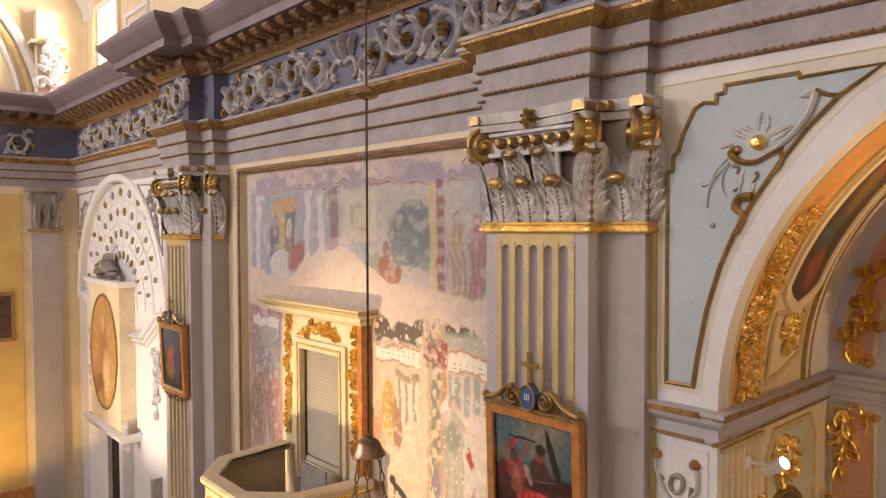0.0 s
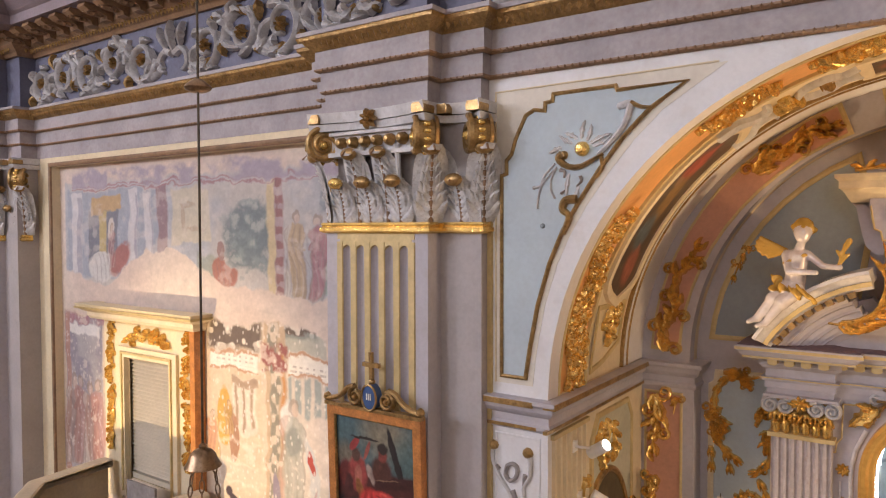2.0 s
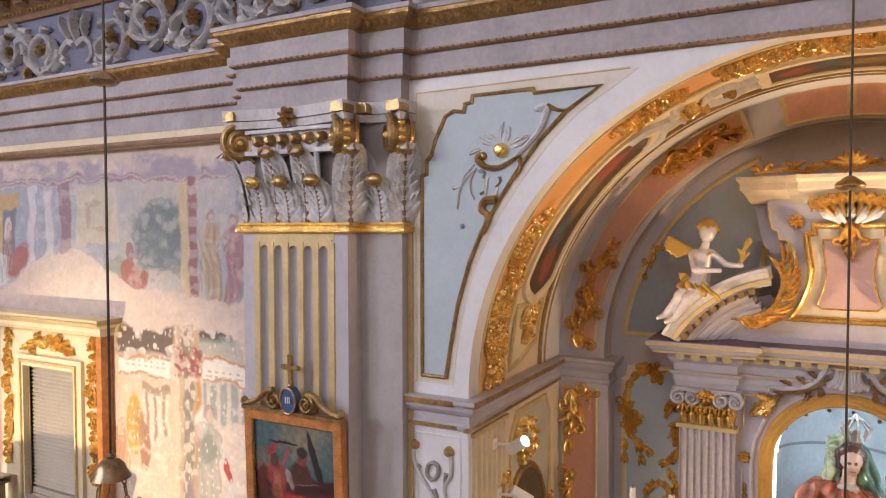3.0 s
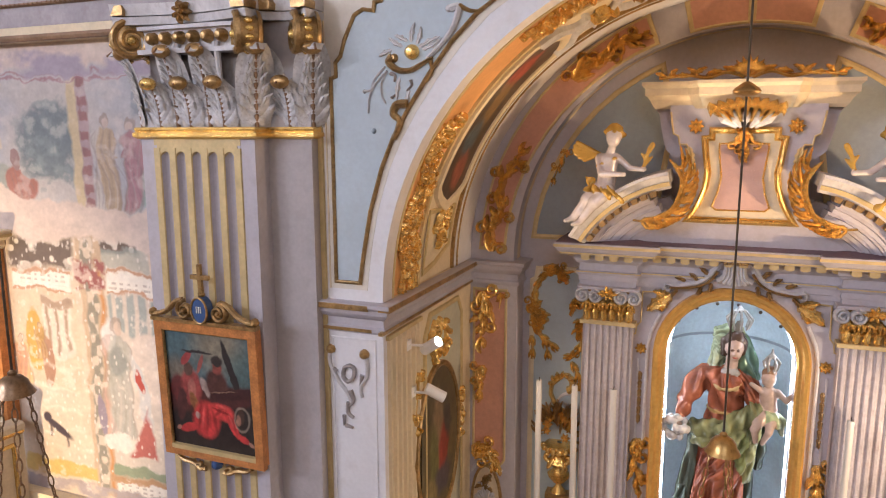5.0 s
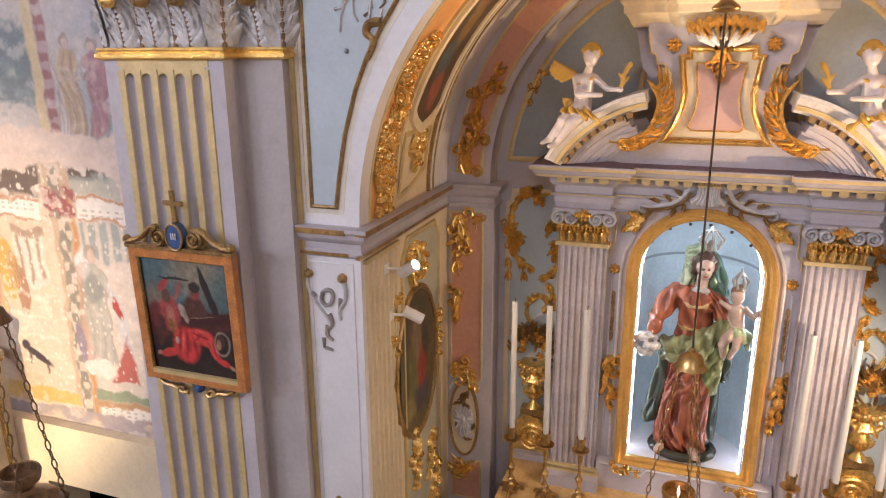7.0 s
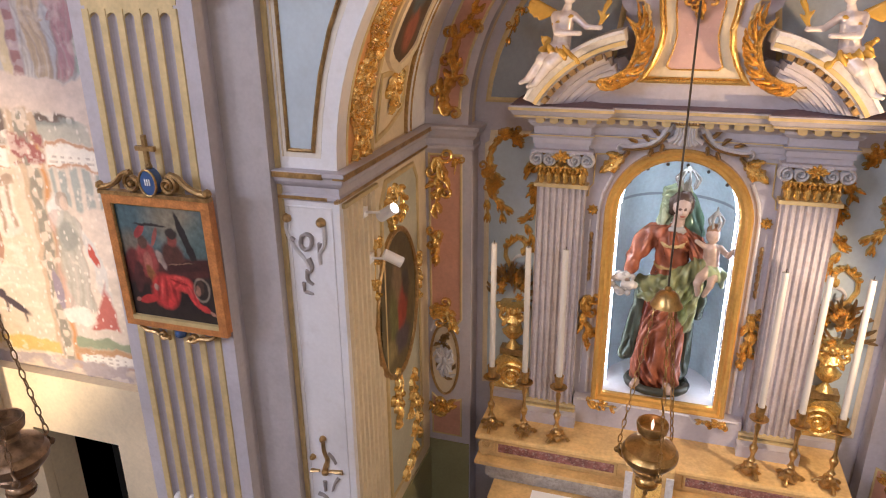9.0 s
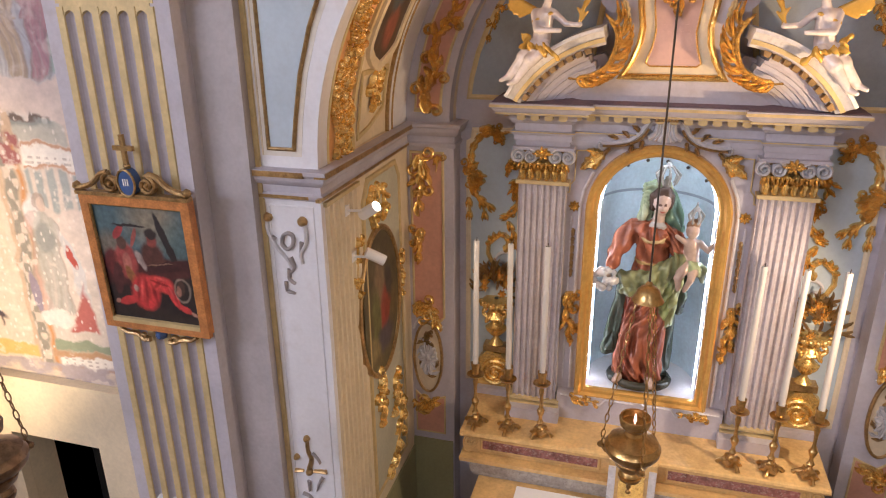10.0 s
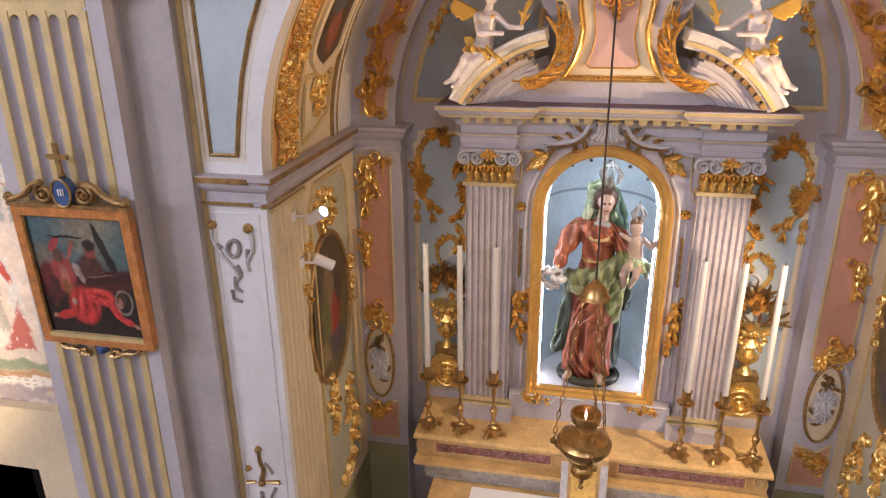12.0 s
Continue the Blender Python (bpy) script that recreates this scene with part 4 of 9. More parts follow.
def scroll_unit(flip):
    """The pieces of one scroll: spiral, stem, leaves, gilt flower, gilt leaves."""
    M = lambda u, v, h: Vector((u, -h, v))
    s = flip
    out = []

    def piece(name, material, fn, *args, **kw):
        bm = B()
        fn(bm, M, *args, **kw)
        out.append(obj(name, bm, material, True, 1.2))
    piece("spiral", CARVED, stroke, curl((0, 0), 0.20, 0.05, math.pi * 1.1, s * 1.25, 30), 0.034, 0.016, 0.065)
    for k in range(7):
        a = math.pi * 1.1 + s * 2 * math.pi * 1.05 * k / 6
        r = 0.19 - 0.16 * 1.05 * k / 6 / 1.75
        piece("scroll_leaf", CARVED, leaf, (r * math.cos(a), r * math.sin(a)), a + s * (0.55 + 0.25 * (k % 3)), 0.12 + 0.025 * (k % 3), 0.038, 0.06 + 0.012 * (k % 2), bend=s * (1.5 - 0.5 * (k % 2)), n=6)
    piece("stem", CARVED, stroke, [(-0.19 + 0.08 * i - 0.06, s * -0.13 - s * 0.05 * math.sin(i * 0.7)) for i in range(5)], 0.03, 0.02, 0.05)
    piece("scroll_leaf", CARVED, leaf, (-0.12, s * -0.14), math.radians(-50) * s, 0.17, 0.05, 0.07, bend=s * 1.6)
    piece("scroll_leaf", CARVED, leaf, (0.14, s * 0.14), math.radians(50) * s, 0.17, 0.05, 0.07, bend=-s * 2.0)
    piece("gilt_flower", OLDGOLD, rosette, (0, 0), 0.055, 0.06, 6)
    piece("gilt_leaf", OLDGOLD, leaf, (0.17, -0.05 * s), -0.6 * s, 0.14, 0.04, 0.07, bend=-1.2 * s)
    piece("gilt_leaf", OLDGOLD, leaf, (-0.05, -0.19 * s), 0.2 * s, 0.12, 0.035, 0.06, bend=0.9 * s)
    piece("gilt_bud", OLDGOLD, knob, (0.16, 0.17 * s), 0.025, 0.06)
    return out


units = [scroll_unit(1), scroll_unit(-1)]
first = {0: True, 1: True}


def frieze_run(label, xs, y, z=5.85, middle=None, rot=0):
    th = thing("frieze_carving", label, "frieze carving", "carvings of the nave frieze")
    for k, (x, kind, mirrored) in enumerate(xs):
        for j, src in enumerate(units[kind]):
            o = again(src)
            o.parent = th
            f = 0.94 + 0.13 * ((k * 7) % 5) / 4
            m = pose(x, y, z + 0.012 * ((k * 3) % 4 - 1.5), 0, 9 * ((k * 5) % 4 - 1.5), rot) @ Matrix.Diagonal((-f if mirrored else f, 1, f, 1))
            o.matrix_basis = m
            if src.name.startswith("gilt"):
                o["label"] = "worn gilt carving"
    if middle is not None:
        bm = B()
        M = front(y)
        for s in (1, -1):
            stroke(bm, M, [(middle + s * 0.02, z - 0.02), (middle + s * 0.10, z + 0.01), (middle + s * 0.17, z - 0.04), (middle + s * 0.18, z - 0.12), (middle + s * 0.12, z - 0.16)], 0.03, 0.016, 0.06)
            leaf(bm, M, (middle + s * 0.09, z + 0.02), math.pi / 2 - s * 0.35, 0.2, 0.03, 0.07)
        leaf(bm, M, (middle, z), math.pi / 2, 0.24, 0.035, 0.08)
        part("crown_palmette", bm, CARVED, th, "", True)
    return th


mid = -5.0
frieze_run("white and gilt acanthus scrolls on the dark blue frieze", [(mid + 0.42 + 0.42 * k, k % 2, False) for k in range(4)] + [(mid - 0.42 - 0.42 * k, k % 2, True) for k in range(5)], YL, middle=mid)
frieze_run("white and gilt acanthus scrolls on the far part of the frieze", [(-8.85 - 0.46 * k, k % 2, False) for k in range(9)], YL)
frieze_run("white scroll carving on the frieze block of the pilaster", [((AX0 + AX1) / 2 - 0.17, 0, False), ((AX0 + AX1) / 2 + 0.19, 1, True)], YP)
frieze_run("white scroll carving on the frieze block of the far pilaster", [((BX0 + BX1) / 2 - 0.17, 0, False), ((BX0 + BX1) / 2 + 0.19, 1, True)], YP)
frieze_run("white scroll carving on the end wall frieze", [(0, 0, False)], 0)
end_run = [o for o in scene.objects if o.name.startswith("frieze_carving")][-1]
end_run.matrix_basis = pose(X_END, 2.55, 0, 0, 0, 90)
frieze_run("white and gilt acanthus scrolls above the chapel arch", [(-1.75 + 0.46 * k, k % 2, False) for k in range(5)], YW)
for pair in units:
    for o in pair:
        bpy.data.objects.remove(o)

# modillions under the cornice, and dentil beads on gilt mouldings
mod = None
cornice_blocks = thing("modillion_row", "brown gilt scroll brackets under the cornice", "brackets", kind="structure")


def modillion(m):
    global mod
    if mod is None:
        bm = B()
        prof = [(0.0, 0.0), (-0.24, 0.0), (-0.25, -0.03), (-0.21, -0.055), (-0.12, -0.05), (-0.06, -0.07), (-0.05, -0.10), (0.0, -0.11)]
        prism(bm, prof, lambda u, v, h: Vector((h, u, v)), -0.055, 0.055)
        leaf(bm, lambda u, v, h: Vector((u, v, -0.05 - h)), (0, -0.02), -math.pi / 2, 0.21, 0.045, 0.03)
        mod = part("modillion", bm, BROWN, cornice_blocks)
        o = mod
    else:
        o = again(mod)
    o.matrix_basis = m


for i in range(1, len(PLAN)):
    a, b = Vector(PLAN[i - 1]), Vector(PLAN[i])
    d = (b - a).length
    if d < 0.3:
        continue
    t = (b - a).normalized()
    nrm = Vector((-t.y, t.x))
    k = max(1, round(d / 0.235))
    for j in range(k):
        p = a + t * d * (j + 0.5) / k + nrm * 0.12
        if p.y > 1.0 and p.x < 2.5:
            modillion(pose(p.x, p.y, 6.279, 0, 0, math.degrees(math.atan2(nrm.x, -nrm.y))))


def bead_row(name, off, z, r, step, material, label, x_hi=2.2):
    """Small drops along a moulding, joined because they are too small to pick apart."""
    verts, faces = [], []
    for i in range(1, len(PLAN)):
        a, b = Vector(PLAN[i - 1]), Vector(PLAN[i])
        t = (b - a).normalized()
        nrm = Vector((-t.y, t.x))
        d = (b - a).length
        for j in range(int(d / step)):
            p = a + t * (j + 0.5) * step + nrm * off
            if p.x > x_hi or p.y < 1.5:
                continue
            k = len(verts)
            for dt, dn, dz in ((-1, 0, 0), (1, 0, 0), (0, 1, 0), (0, 0, 1), (0, 0, -1)):
                q = p + t * dt * r + nrm * dn * r * 0.9
                verts.append((q.x, q.y, z + dz * r * (1.6 if name == "leaf_moulding" else 0.9)))
            faces += [(k, k + 2, k + 3), (k + 2, k + 1, k + 3), (k, k + 4, k + 2), (k + 2, k + 4, k + 1)]
    me = bpy.data.meshes.new(name)
    me.from_pydata(verts, [], faces)
    me.materials.append(material)
    return tagged(new(name, me), label, "moulding", kind="stuff")


bead_row("bead_moulding", 0.024, 5.254, 0.014, 0.040, BROWN, "brown beads along the architrave")
bead_row("bead_moulding", 0.047, 5.384, 0.014, 0.040, BROWN, "brown beads along the architrave")
bead_row("leaf_moulding", 0.085, 5.535, 0.020, 0.045, OLDGOLD, "worn gilt leaf tips along the architrave")
bead_row("leaf_moulding", 0.085, 6.155, 0.020, 0.050, OLDGOLD, "worn gilt leaf tips under the cornice")

# ---- frescoes ----
field_frame = B()
frame_line(field_frame, front(YL - 0.001), [(FX0 - .02, FZ0), (FX0 - .02, FZ1 + .02), (FX1, FZ1 + .02)], 0.022, 0.02, closed=False)
structure("field_border", field_frame, BROWN, "dark reddish border of the fresco field", "trim")


def limb(U, V, a, b, w, soft_=0.25):
    """A soft bar between two places."""
    c = ((a[0] + b[0]) / 2, (a[1] + b[1]) / 2)
    return oval(U, V, c, (math.hypot(b[0] - a[0], b[1] - a[1]) / 2 + w * 0.5, w), soft_, math.atan2(b[1] - a[1], b[0] - a[0]))


def robed(col, x, z, cx, z0, h, cloak, robe, lean):
    """A standing draped form: robe, cloak on one side, folds, small head, dark outline."""
    before = col
    f = np.clip((z - z0) / h, 0, 1)
    mid = cx + lean * 0.12 * h * (f - 0.5)
    half = h * (0.185 - 0.10 * f + 0.07 * np.exp(-((f - 0.76) / 0.09) ** 2))
    body = soft(half - np.abs(x - mid), 0.012) * soft(z - z0, 0.02) * soft(z0 + 0.84 * h - z, 0.02)
    edge = soft(half + 0.008 - np.abs(x - mid), 0.01) * soft(np.abs(x - mid) - half + 0.010, 0.01) * soft(z - z0, 0.02) * soft(z0 + 0.84 * h - z, 0.02)
    col = lay(col, body, robe)
    col = lay(col, body * soft((x - mid) * (1 if lean > 0 else -1) + 0.12 * h * np.sin(3.0 * f), 0.02), cloak)
    fold = np.sin((x - mid) / h * 62 + 3.0 * np.sin(f * 5 + cx * 9)) * (1 - 0.5 * f)
    col = lay(col, body * np.clip(fold - 0.25, 0, 1) * 0.55, tuple(0.45 * c for c in cloak))
    col = lay(col, body * np.clip(-fold - 0.45, 0, 1) * 0.45, tuple(min(0.75, 1.5 * c) for c in robe))
    arm = limb(x, z, (cx - 0.07 * h, z0 + 0.70 * h), (cx + (0.16 if lean > 0 else -0.16) * h, z0 + 0.58 * h), 0.035 * h)
    col = lay(col, arm, tuple(0.8 * c for c in cloak))
    top = cx + lean * 0.05 * h
    col = lay(col, oval(x, z, (top, z0 + 0.925 * h), (0.066 * h, 0.080 * h), 0.2), (0.34, 0.25, 0.20))
    col = lay(col, oval(x, z, (top + (0.015 if lean > 0 else -0.015) * h, z0 + 0.905 * h), (0.045 * h, 0.060 * h), 0.25), (0.58, 0.42, 0.33))
    return 0.35 * before + 0.65 * lay(col, edge * 0.45, (0.26, 0.19, 0.16))


def fresco(U, V):
    X, Z = FX0 + (FX1 - FX0) * U, FZ0 + (FZ1 - FZ0) * V
    n1, n2, n3 = cloud(U, V, 6, 1), cloud(U, V, 22, 2, 5), cloud(U, V, 50, 3, 5)
    x, z = X + 0.05 * n1 + 0.03 * n2, Z + 0.06 * n1 + 0.05 * n2 + 0.03 * n3
    col = np.ones(U.shape + (3,)) * np.array((0.66, 0.55, 0.46))
    col = lay(col, soft(n1 + 0.1, 0.6) * 0.5, (0.60, 0.46, 0.40))
    R = lambda a, b, c, d, w=0.02: rect(x, z, a, b, c, d, w)
    E = lambda c, r, w=0.12, t=0.0: oval(x, z, c, r, w, t)
    edge = np.interp(X, [-7.0, -6.5, -6.2, -5.9, -5.6, -5.2, -4.85, -4.6, -4.2, -3.8, -3.4], [4.02, 3.98, 3.92, 4.1, 4.2, 4.28, 4.08, 4.02, 3.98, 3.94, 3.92])
    up = soft(z - edge, 0.02) * soft(4.86 + 0.05 * n1 - z, 0.03) * soft(X + 6.93, 0.03)
    sky = np.ones(U.shape + (3,)) * np.array((0.43, 0.43, 0.46))
    sky = lay(sky, soft(n1 + 0.05, 0.5) * 0.7, (0.56, 0.49, 0.42))
    sky = lay(sky, R(-6.9, -5.35, 4.0, 4.78), (0.37, 0.38, 0.43))
    for a, b in ((-6.82, -6.62), (-5.86, -5.72), (-5.62, -5.5)):
        sky = lay(sky, R(a, b, 4.0, 4.76), (0.58, 0.55, 0.55))
        sky = lay(sky, R(a + 0.1, b, 4.0, 4.7), (0.40, 0.38, 0.42))
    sky = lay(sky, R(-6.5, -6.02, 4.05, 4.62), (0.24, 0.24, 0.27))
    sky = lay(sky, R(-6.45, -5.98, 4.58, 4.72), (0.52, 0.36, 0.20))
    sky = lay(sky, R(-6.32, -6.2, 4.2, 4.58), (0.52, 0.40, 0.20))
    sky = lay(sky, E((-6.12, 4.43), (0.05, 0.1)), (0.56, 0.50, 0.46))
    sky = lay(sky, E((-6.28, 4.1), (0.22, 0.13)), (0.60, 0.57, 0.54))
    sky = lay(sky, E((-5.98, 4.17), (0.18, 0.10), 0.3, 0.6), (0.42, 0.20, 0.18))
    sky = lay(sky, R(-5.42, -5.28, 4.0, 4.8), (0.34, 0.24, 0.25))
    sky = lay(sky, R(-5.22, -4.7, 4.3, 4.76) * 0.8, (0.60, 0.52, 0.38))
    for c, r in (((-5.0, 4.62), (0.10, 0.03)), ((-5.06, 4.52), (0.03, 0.1)), ((-4.9, 4.42), (0.12, 0.025))):
        sky = lay(sky, E(c, r, 0.5) * 0.5, (0.42, 0.28, 0.20))
    tree = soft(0.30 - np.sqrt(((X + 4.2) / 1.05) ** 2 + ((Z - 4.36) / 0.95) ** 2) + 0.14 * n2 + 0.12 * n3, 0.08)
    sky = lay(sky, tree * 0.85, (0.19, 0.23, 0.24))
    sky = lay(sky, tree * soft(n3, 0.3) * 0.6, (0.30, 0.34, 0.33))
    sky = lay(sky, R(-4.9, -4.5, 4.0, 4.2) * 0.6, (0.30, 0.32, 0.24))
    sky = lay(sky, E((-4.52, 4.1), (0.17, 0.12)), (0.42, 0.20, 0.16))
    sky = lay(sky, E((-4.55, 4.27), (0.06, 0.07)), (0.36, 0.24, 0.22))
    sky = lay(sky, R(-4.02, -3.94, 3.9, 4.85), (0.60, 0.48, 0.30))
    sky = lay(sky, R(-3.94, -3.86, 3.9, 4.85) , (0.36, 0.20, 0.19))
    sky = lay(sky, R(-3.94, -3.86, 3.9, 4.85) * soft(np.sin(Z * 55) + n3 * 2, 0.5) * 0.6, (0.50, 0.42, 0.42))
    sky = robed(sky, x, z, -3.74, 3.93, 0.62, (0.50, 0.33, 0.15), (0.56, 0.51, 0.45), 0.15)
    sky = robed(sky, x, z, -3.50, 3.94, 0.60, (0.42, 0.14, 0.15), (0.28, 0.38, 0.30), -0.2)
    sky = lay(sky, E((-3.40, 4.62), (0.1, 0.12)) * 0.6, (0.22, 0.25, 0.27))
    sky = robed(sky, x, z, -6.12, 4.10, 0.38, (0.44, 0.24, 0.22), (0.58, 0.53, 0.50), 0.4)
    for cx, cz, hgt in ((-3.72, 4.15, 0.30), (-3.47, 4.10, 0.26), (-6.28, 4.08, 0.14), (-4.52, 4.08, 0.12)):
        near = oval(x, z, (cx, cz), (0.14, hgt), 0.4)
        sky = lay(sky, near * np.clip(np.sin((x - cx) * 90 + 5 * np.sin(z * 9)) - 0.35, 0, 1) * 0.55, (0.26, 0.20, 0.20))
    for zz in (4.80, 4.83):
        sky = lay(sky, R(-6.8, -3.4, zz - 0.008, zz + 0.008, 0.01) * 0.8, (0.38, 0.20, 0.22))
    sky = lay(sky, soft(n2 + n3 - 0.3, 0.4) * 0.35, (0.62, 0.54, 0.48))
    col = col * (1 - up[..., None]) + sky * up[..., None]
    torn = soft(z - 4.82, 0.03) * soft(4.95 + 0.12 * n1 - z, 0.04) * soft(X + 6.8, 0.05)
    col = lay(col, torn * soft(n1 + n2, 0.4), (0.40, 0.34, 0.39))
    # lower zone
    low = np.ones(U.shape + (3,)) * np.array((0.64, 0.52, 0.40))
    low = lay(low, soft(n1, 0.5) * 0.6, (0.60, 0.46, 0.32))
    left = R(-7.0, -6.3, 2.1, 3.6)
    low = lay(low, left, (0.42, 0.38, 0.38))
    low = lay(low, left * soft(n2, 0.3) * 0.8, (0.30, 0.27, 0.31))
    low = lay(low, R(-6.9, -6.35, 3.42, 3.52), (0.70, 0.66, 0.62))
    low = lay(low, R(-7.0, -6.2, 3.53, 3.62) * soft(n2 + 0.2, 0.4), (0.40, 0.22, 0.24))
    low = lay(low, R(-6.99, -6.9, 2.0, 3.6) * 0.8, (0.46, 0.24, 0.18))
    for a, hue in ((-6.86, 0.0), (-6.70, 0.10), (-6.53, 0.04), (-6.37, 0.14)):
        low = robed(low, x, z, a, 2.14 + 0.3 * hue, 0.86, (0.36 + hue, 0.24, 0.20), (0.52, 0.44, 0.38), 0.4 - 5 * hue)
    dots = soft(cloud(U, V, 60, 9, 1) - 0.18, 0.1)
    for a, b, c, d in ((-4.72, -4.1, 3.52, 3.72), (-3.88, -3.54, 3.62, 3.75)):
        m = R(a, b, c, d, 0.04)
        low = lay(low, m, (0.19, 0.15, 0.13))
        low = lay(low, m * dots, (0.66, 0.58, 0.50))
    m = R(-3.86, -3.45, 3.5, 3.66)
    low = lay(low, m * 0.6, (0.36, 0.40, 0.36))
    for a, b, c, d in ((-4.70, -4.14, 3.37, 3.48), (-3.84, -3.40, 3.36, 3.47), (-3.98, -3.40, 1.90, 2.0)):
        m = R(a, b, c, d)
        low = lay(low, m, (0.74, 0.69, 0.62))
        rowz = (Z - c) / (d - c)
        bars = soft(np.sin(rowz * 2 * math.pi * 3) - 0.2, 0.5) * soft(np.sin(X * 95) + 2.2 * n3, 0.4) * rect(X, Z, a + 0.04, b - 0.04, c + 0.015, d - 0.015)
        low = lay(low, bars * m * 0.55, (0.30, 0.24, 0.20))
        low = lay(low, rect(x, z, a, b, d, d + 0.025) + rect(x, z, a, b, c - 0.025, c), (0.50, 0.30, 0.20))
    m = R(-4.70, -4.12, 2.62, 3.34)
    low = lay(low, m, (0.62, 0.50, 0.36))
    low = lay(low, R(-4.45, -4.18, 2.85, 3.28), (0.66, 0.58, 0.48))
    for a in (-4.42, -4.33, -4.24):
        low = lay(low, R(a, a + 0.03, 2.88, 3.22), (0.40, 0.28, 0.20))
    low = lay(low, R(-4.47, -4.16, 3.22, 3.28), (0.42, 0.30, 0.22))
    low = lay(low, E((-4.55, 2.95), (0.09, 0.24)), (0.60, 0.36, 0.10))
    low = lay(low, E((-4.45, 2.80), (0.07, 0.18)), (0.42, 0.24, 0.16))
    for zz in (2.45, 2.6, 2.75):
        low = lay(low, R(-4.7, -4.15, zz, zz + 0.03) * 0.4, (0.74, 0.66, 0.54))
    dog = np.maximum(oval(X, Z + 0.5 * (X + 4.4), (-4.4, 2.31), (0.13, 0.035), 0.4), oval(X, Z, (-4.5, 2.38), (0.04, 0.04), 0.4))
    low = lay(low, dog, (0.10, 0.08, 0.09))
    for xx, zb in ((-4.47, 2.26), (-4.32, 2.18)):
        low = lay(low, R(xx, xx + 0.02, zb, zb + 0.09), (0.12, 0.09, 0.09))
    # ornament column
    m = R(-4.07, -3.86, 1.85, 3.76)
    low = lay(low, m, (0.52, 0.38, 0.26))
    mm = R(-4.03, -3.93, 1.9, 3.74)
    low = lay(low, mm, (0.30, 0.27, 0.22))
    low = lay(low, mm * soft(np.sin(Z * 42) * np.cos((X + 3.98) * 50) + n3, 0.4), (0.58, 0.48, 0.38))
    low = lay(low, R(-3.91, -3.88, 1.85, 3.5), (0.54, 0.27, 0.12))
    low = lay(low, R(-4.1, -3.85, 3.38, 3.60) * soft(n3 + 0.2, 0.3), (0.34, 0.14, 0.13))
    # right scene with robed forms
    m = R(-3.86, -3.40, 2.04, 3.34)
    low = lay(low, m, (0.60, 0.52, 0.44))
    low = lay(low, R(-3.85, -3.40, 3.08, 3.33) * soft(np.sin(X * 60 + 4 * n1) + 0.4, 0.8), (0.36, 0.38, 0.36))
    bare = soft(0.24 - np.sqrt(((X + 3.50) / 0.9) ** 2 + ((Z - 2.86) / 1.1) ** 2) + 0.08 * n1, 0.03)
    low = lay(low, bare, (0.66, 0.56, 0.48))
    low = lay(low, E((-3.86, 3.03), (0.06, 0.11), 0.3), (0.66, 0.63, 0.60))
    low = robed(low, x, z, -3.80, 2.34, 0.82, (0.36, 0.36, 0.32), (0.52, 0.38, 0.34), 0.2)
    low = lay(low, E((-3.79, 2.86), (0.075, 0.10), 0.4) * 0.8, (0.28, 0.29, 0.27))
    low = lay(low, limb(x, z, (-3.66, 2.90), (-3.52, 2.45), 0.05), (0.56, 0.54, 0.52))
    low = lay(low, limb(x, z, (-3.63, 2.80), (-3.59, 2.66), 0.03), (0.46, 0.10, 0.08))
    low = lay(low, soft((2.50 - z) * 0.36 + 0.02 - np.abs(x + 3.58 - 0.15 * (z - 2.3)), 0.03) * soft(z - 2.21, 0.02) * soft(0.9 + n2 + n3, 0.5) * 0.85, (0.42, 0.08, 0.07))
    low = lay(low, limb(x, z, (-3.96, 2.62), (-3.93, 2.36), 0.04), (0.30, 0.25, 0.30))
    low = lay(low, E((-3.82, 2.30), (0.13, 0.07), 0.2), (0.70, 0.63, 0.57))
    low = robed(low, x, z, -4.50, 2.80, 0.30, (0.48, 0.30, 0.14), (0.50, 0.36, 0.22), 0.3)
    low = robed(low, x, z, -4.69, 2.60, 0.40, (0.56, 0.22, 0.12), (0.62, 0.42, 0.16), -0.3)
    # pale pick marks left by an old keying of the wall
    cell = 0.058
    rp = np.random.RandomState(77)
    jx, jz, on = rp.rand(64, 64), rp.rand(64, 64), rp.rand(64, 64)
    ci, cj = np.floor(X / cell).astype(int), np.floor(Z / cell).astype(int)
    px, pz = (ci + 0.15 + 0.7 * jx[ci % 64, cj % 64]) * cell, (cj + 0.2 + 0.6 * jz[ci % 64, cj % 64]) * cell
    peck = soft(1 - np.hypot((X - px) / (0.005 + 0.007 * jz[cj % 64, ci % 64]), (Z - pz) / (0.008 + 0.010 * jx[cj % 64, ci % 64])), 0.7) * (on[ci % 64, cj % 64] < 0.45)
    low = lay(low, peck * (R(-4.7, -3.40, 1.85, 3.74) + R(-7.0, -6.3, 2.1, 3.6) * 0.6) * 0.7, (0.72, 0.65, 0.58))
    low = lay(low, R(-3.88, -3.40, 2.04, 2.12), (0.28, 0.32, 0.22))
    low = lay(low, R(-3.92, -3.40, 2.0, 2.04), (0.46, 0.28, 0.16))
    m = R(-4.75, -4.05, 1.95, 2.06)
    low = lay(low, m, (0.62, 0.42, 0.14))
    low = lay(low, R(-4.75, -3.40, 1.80, 1.92) * soft(n2 + 0.25, 0.4), (0.40, 0.34, 0.34))
    low = lay(low, soft(n3 + 0.6 * n2 - 0.42, 0.2) * 0.5, (0.70, 0.61, 0.52))
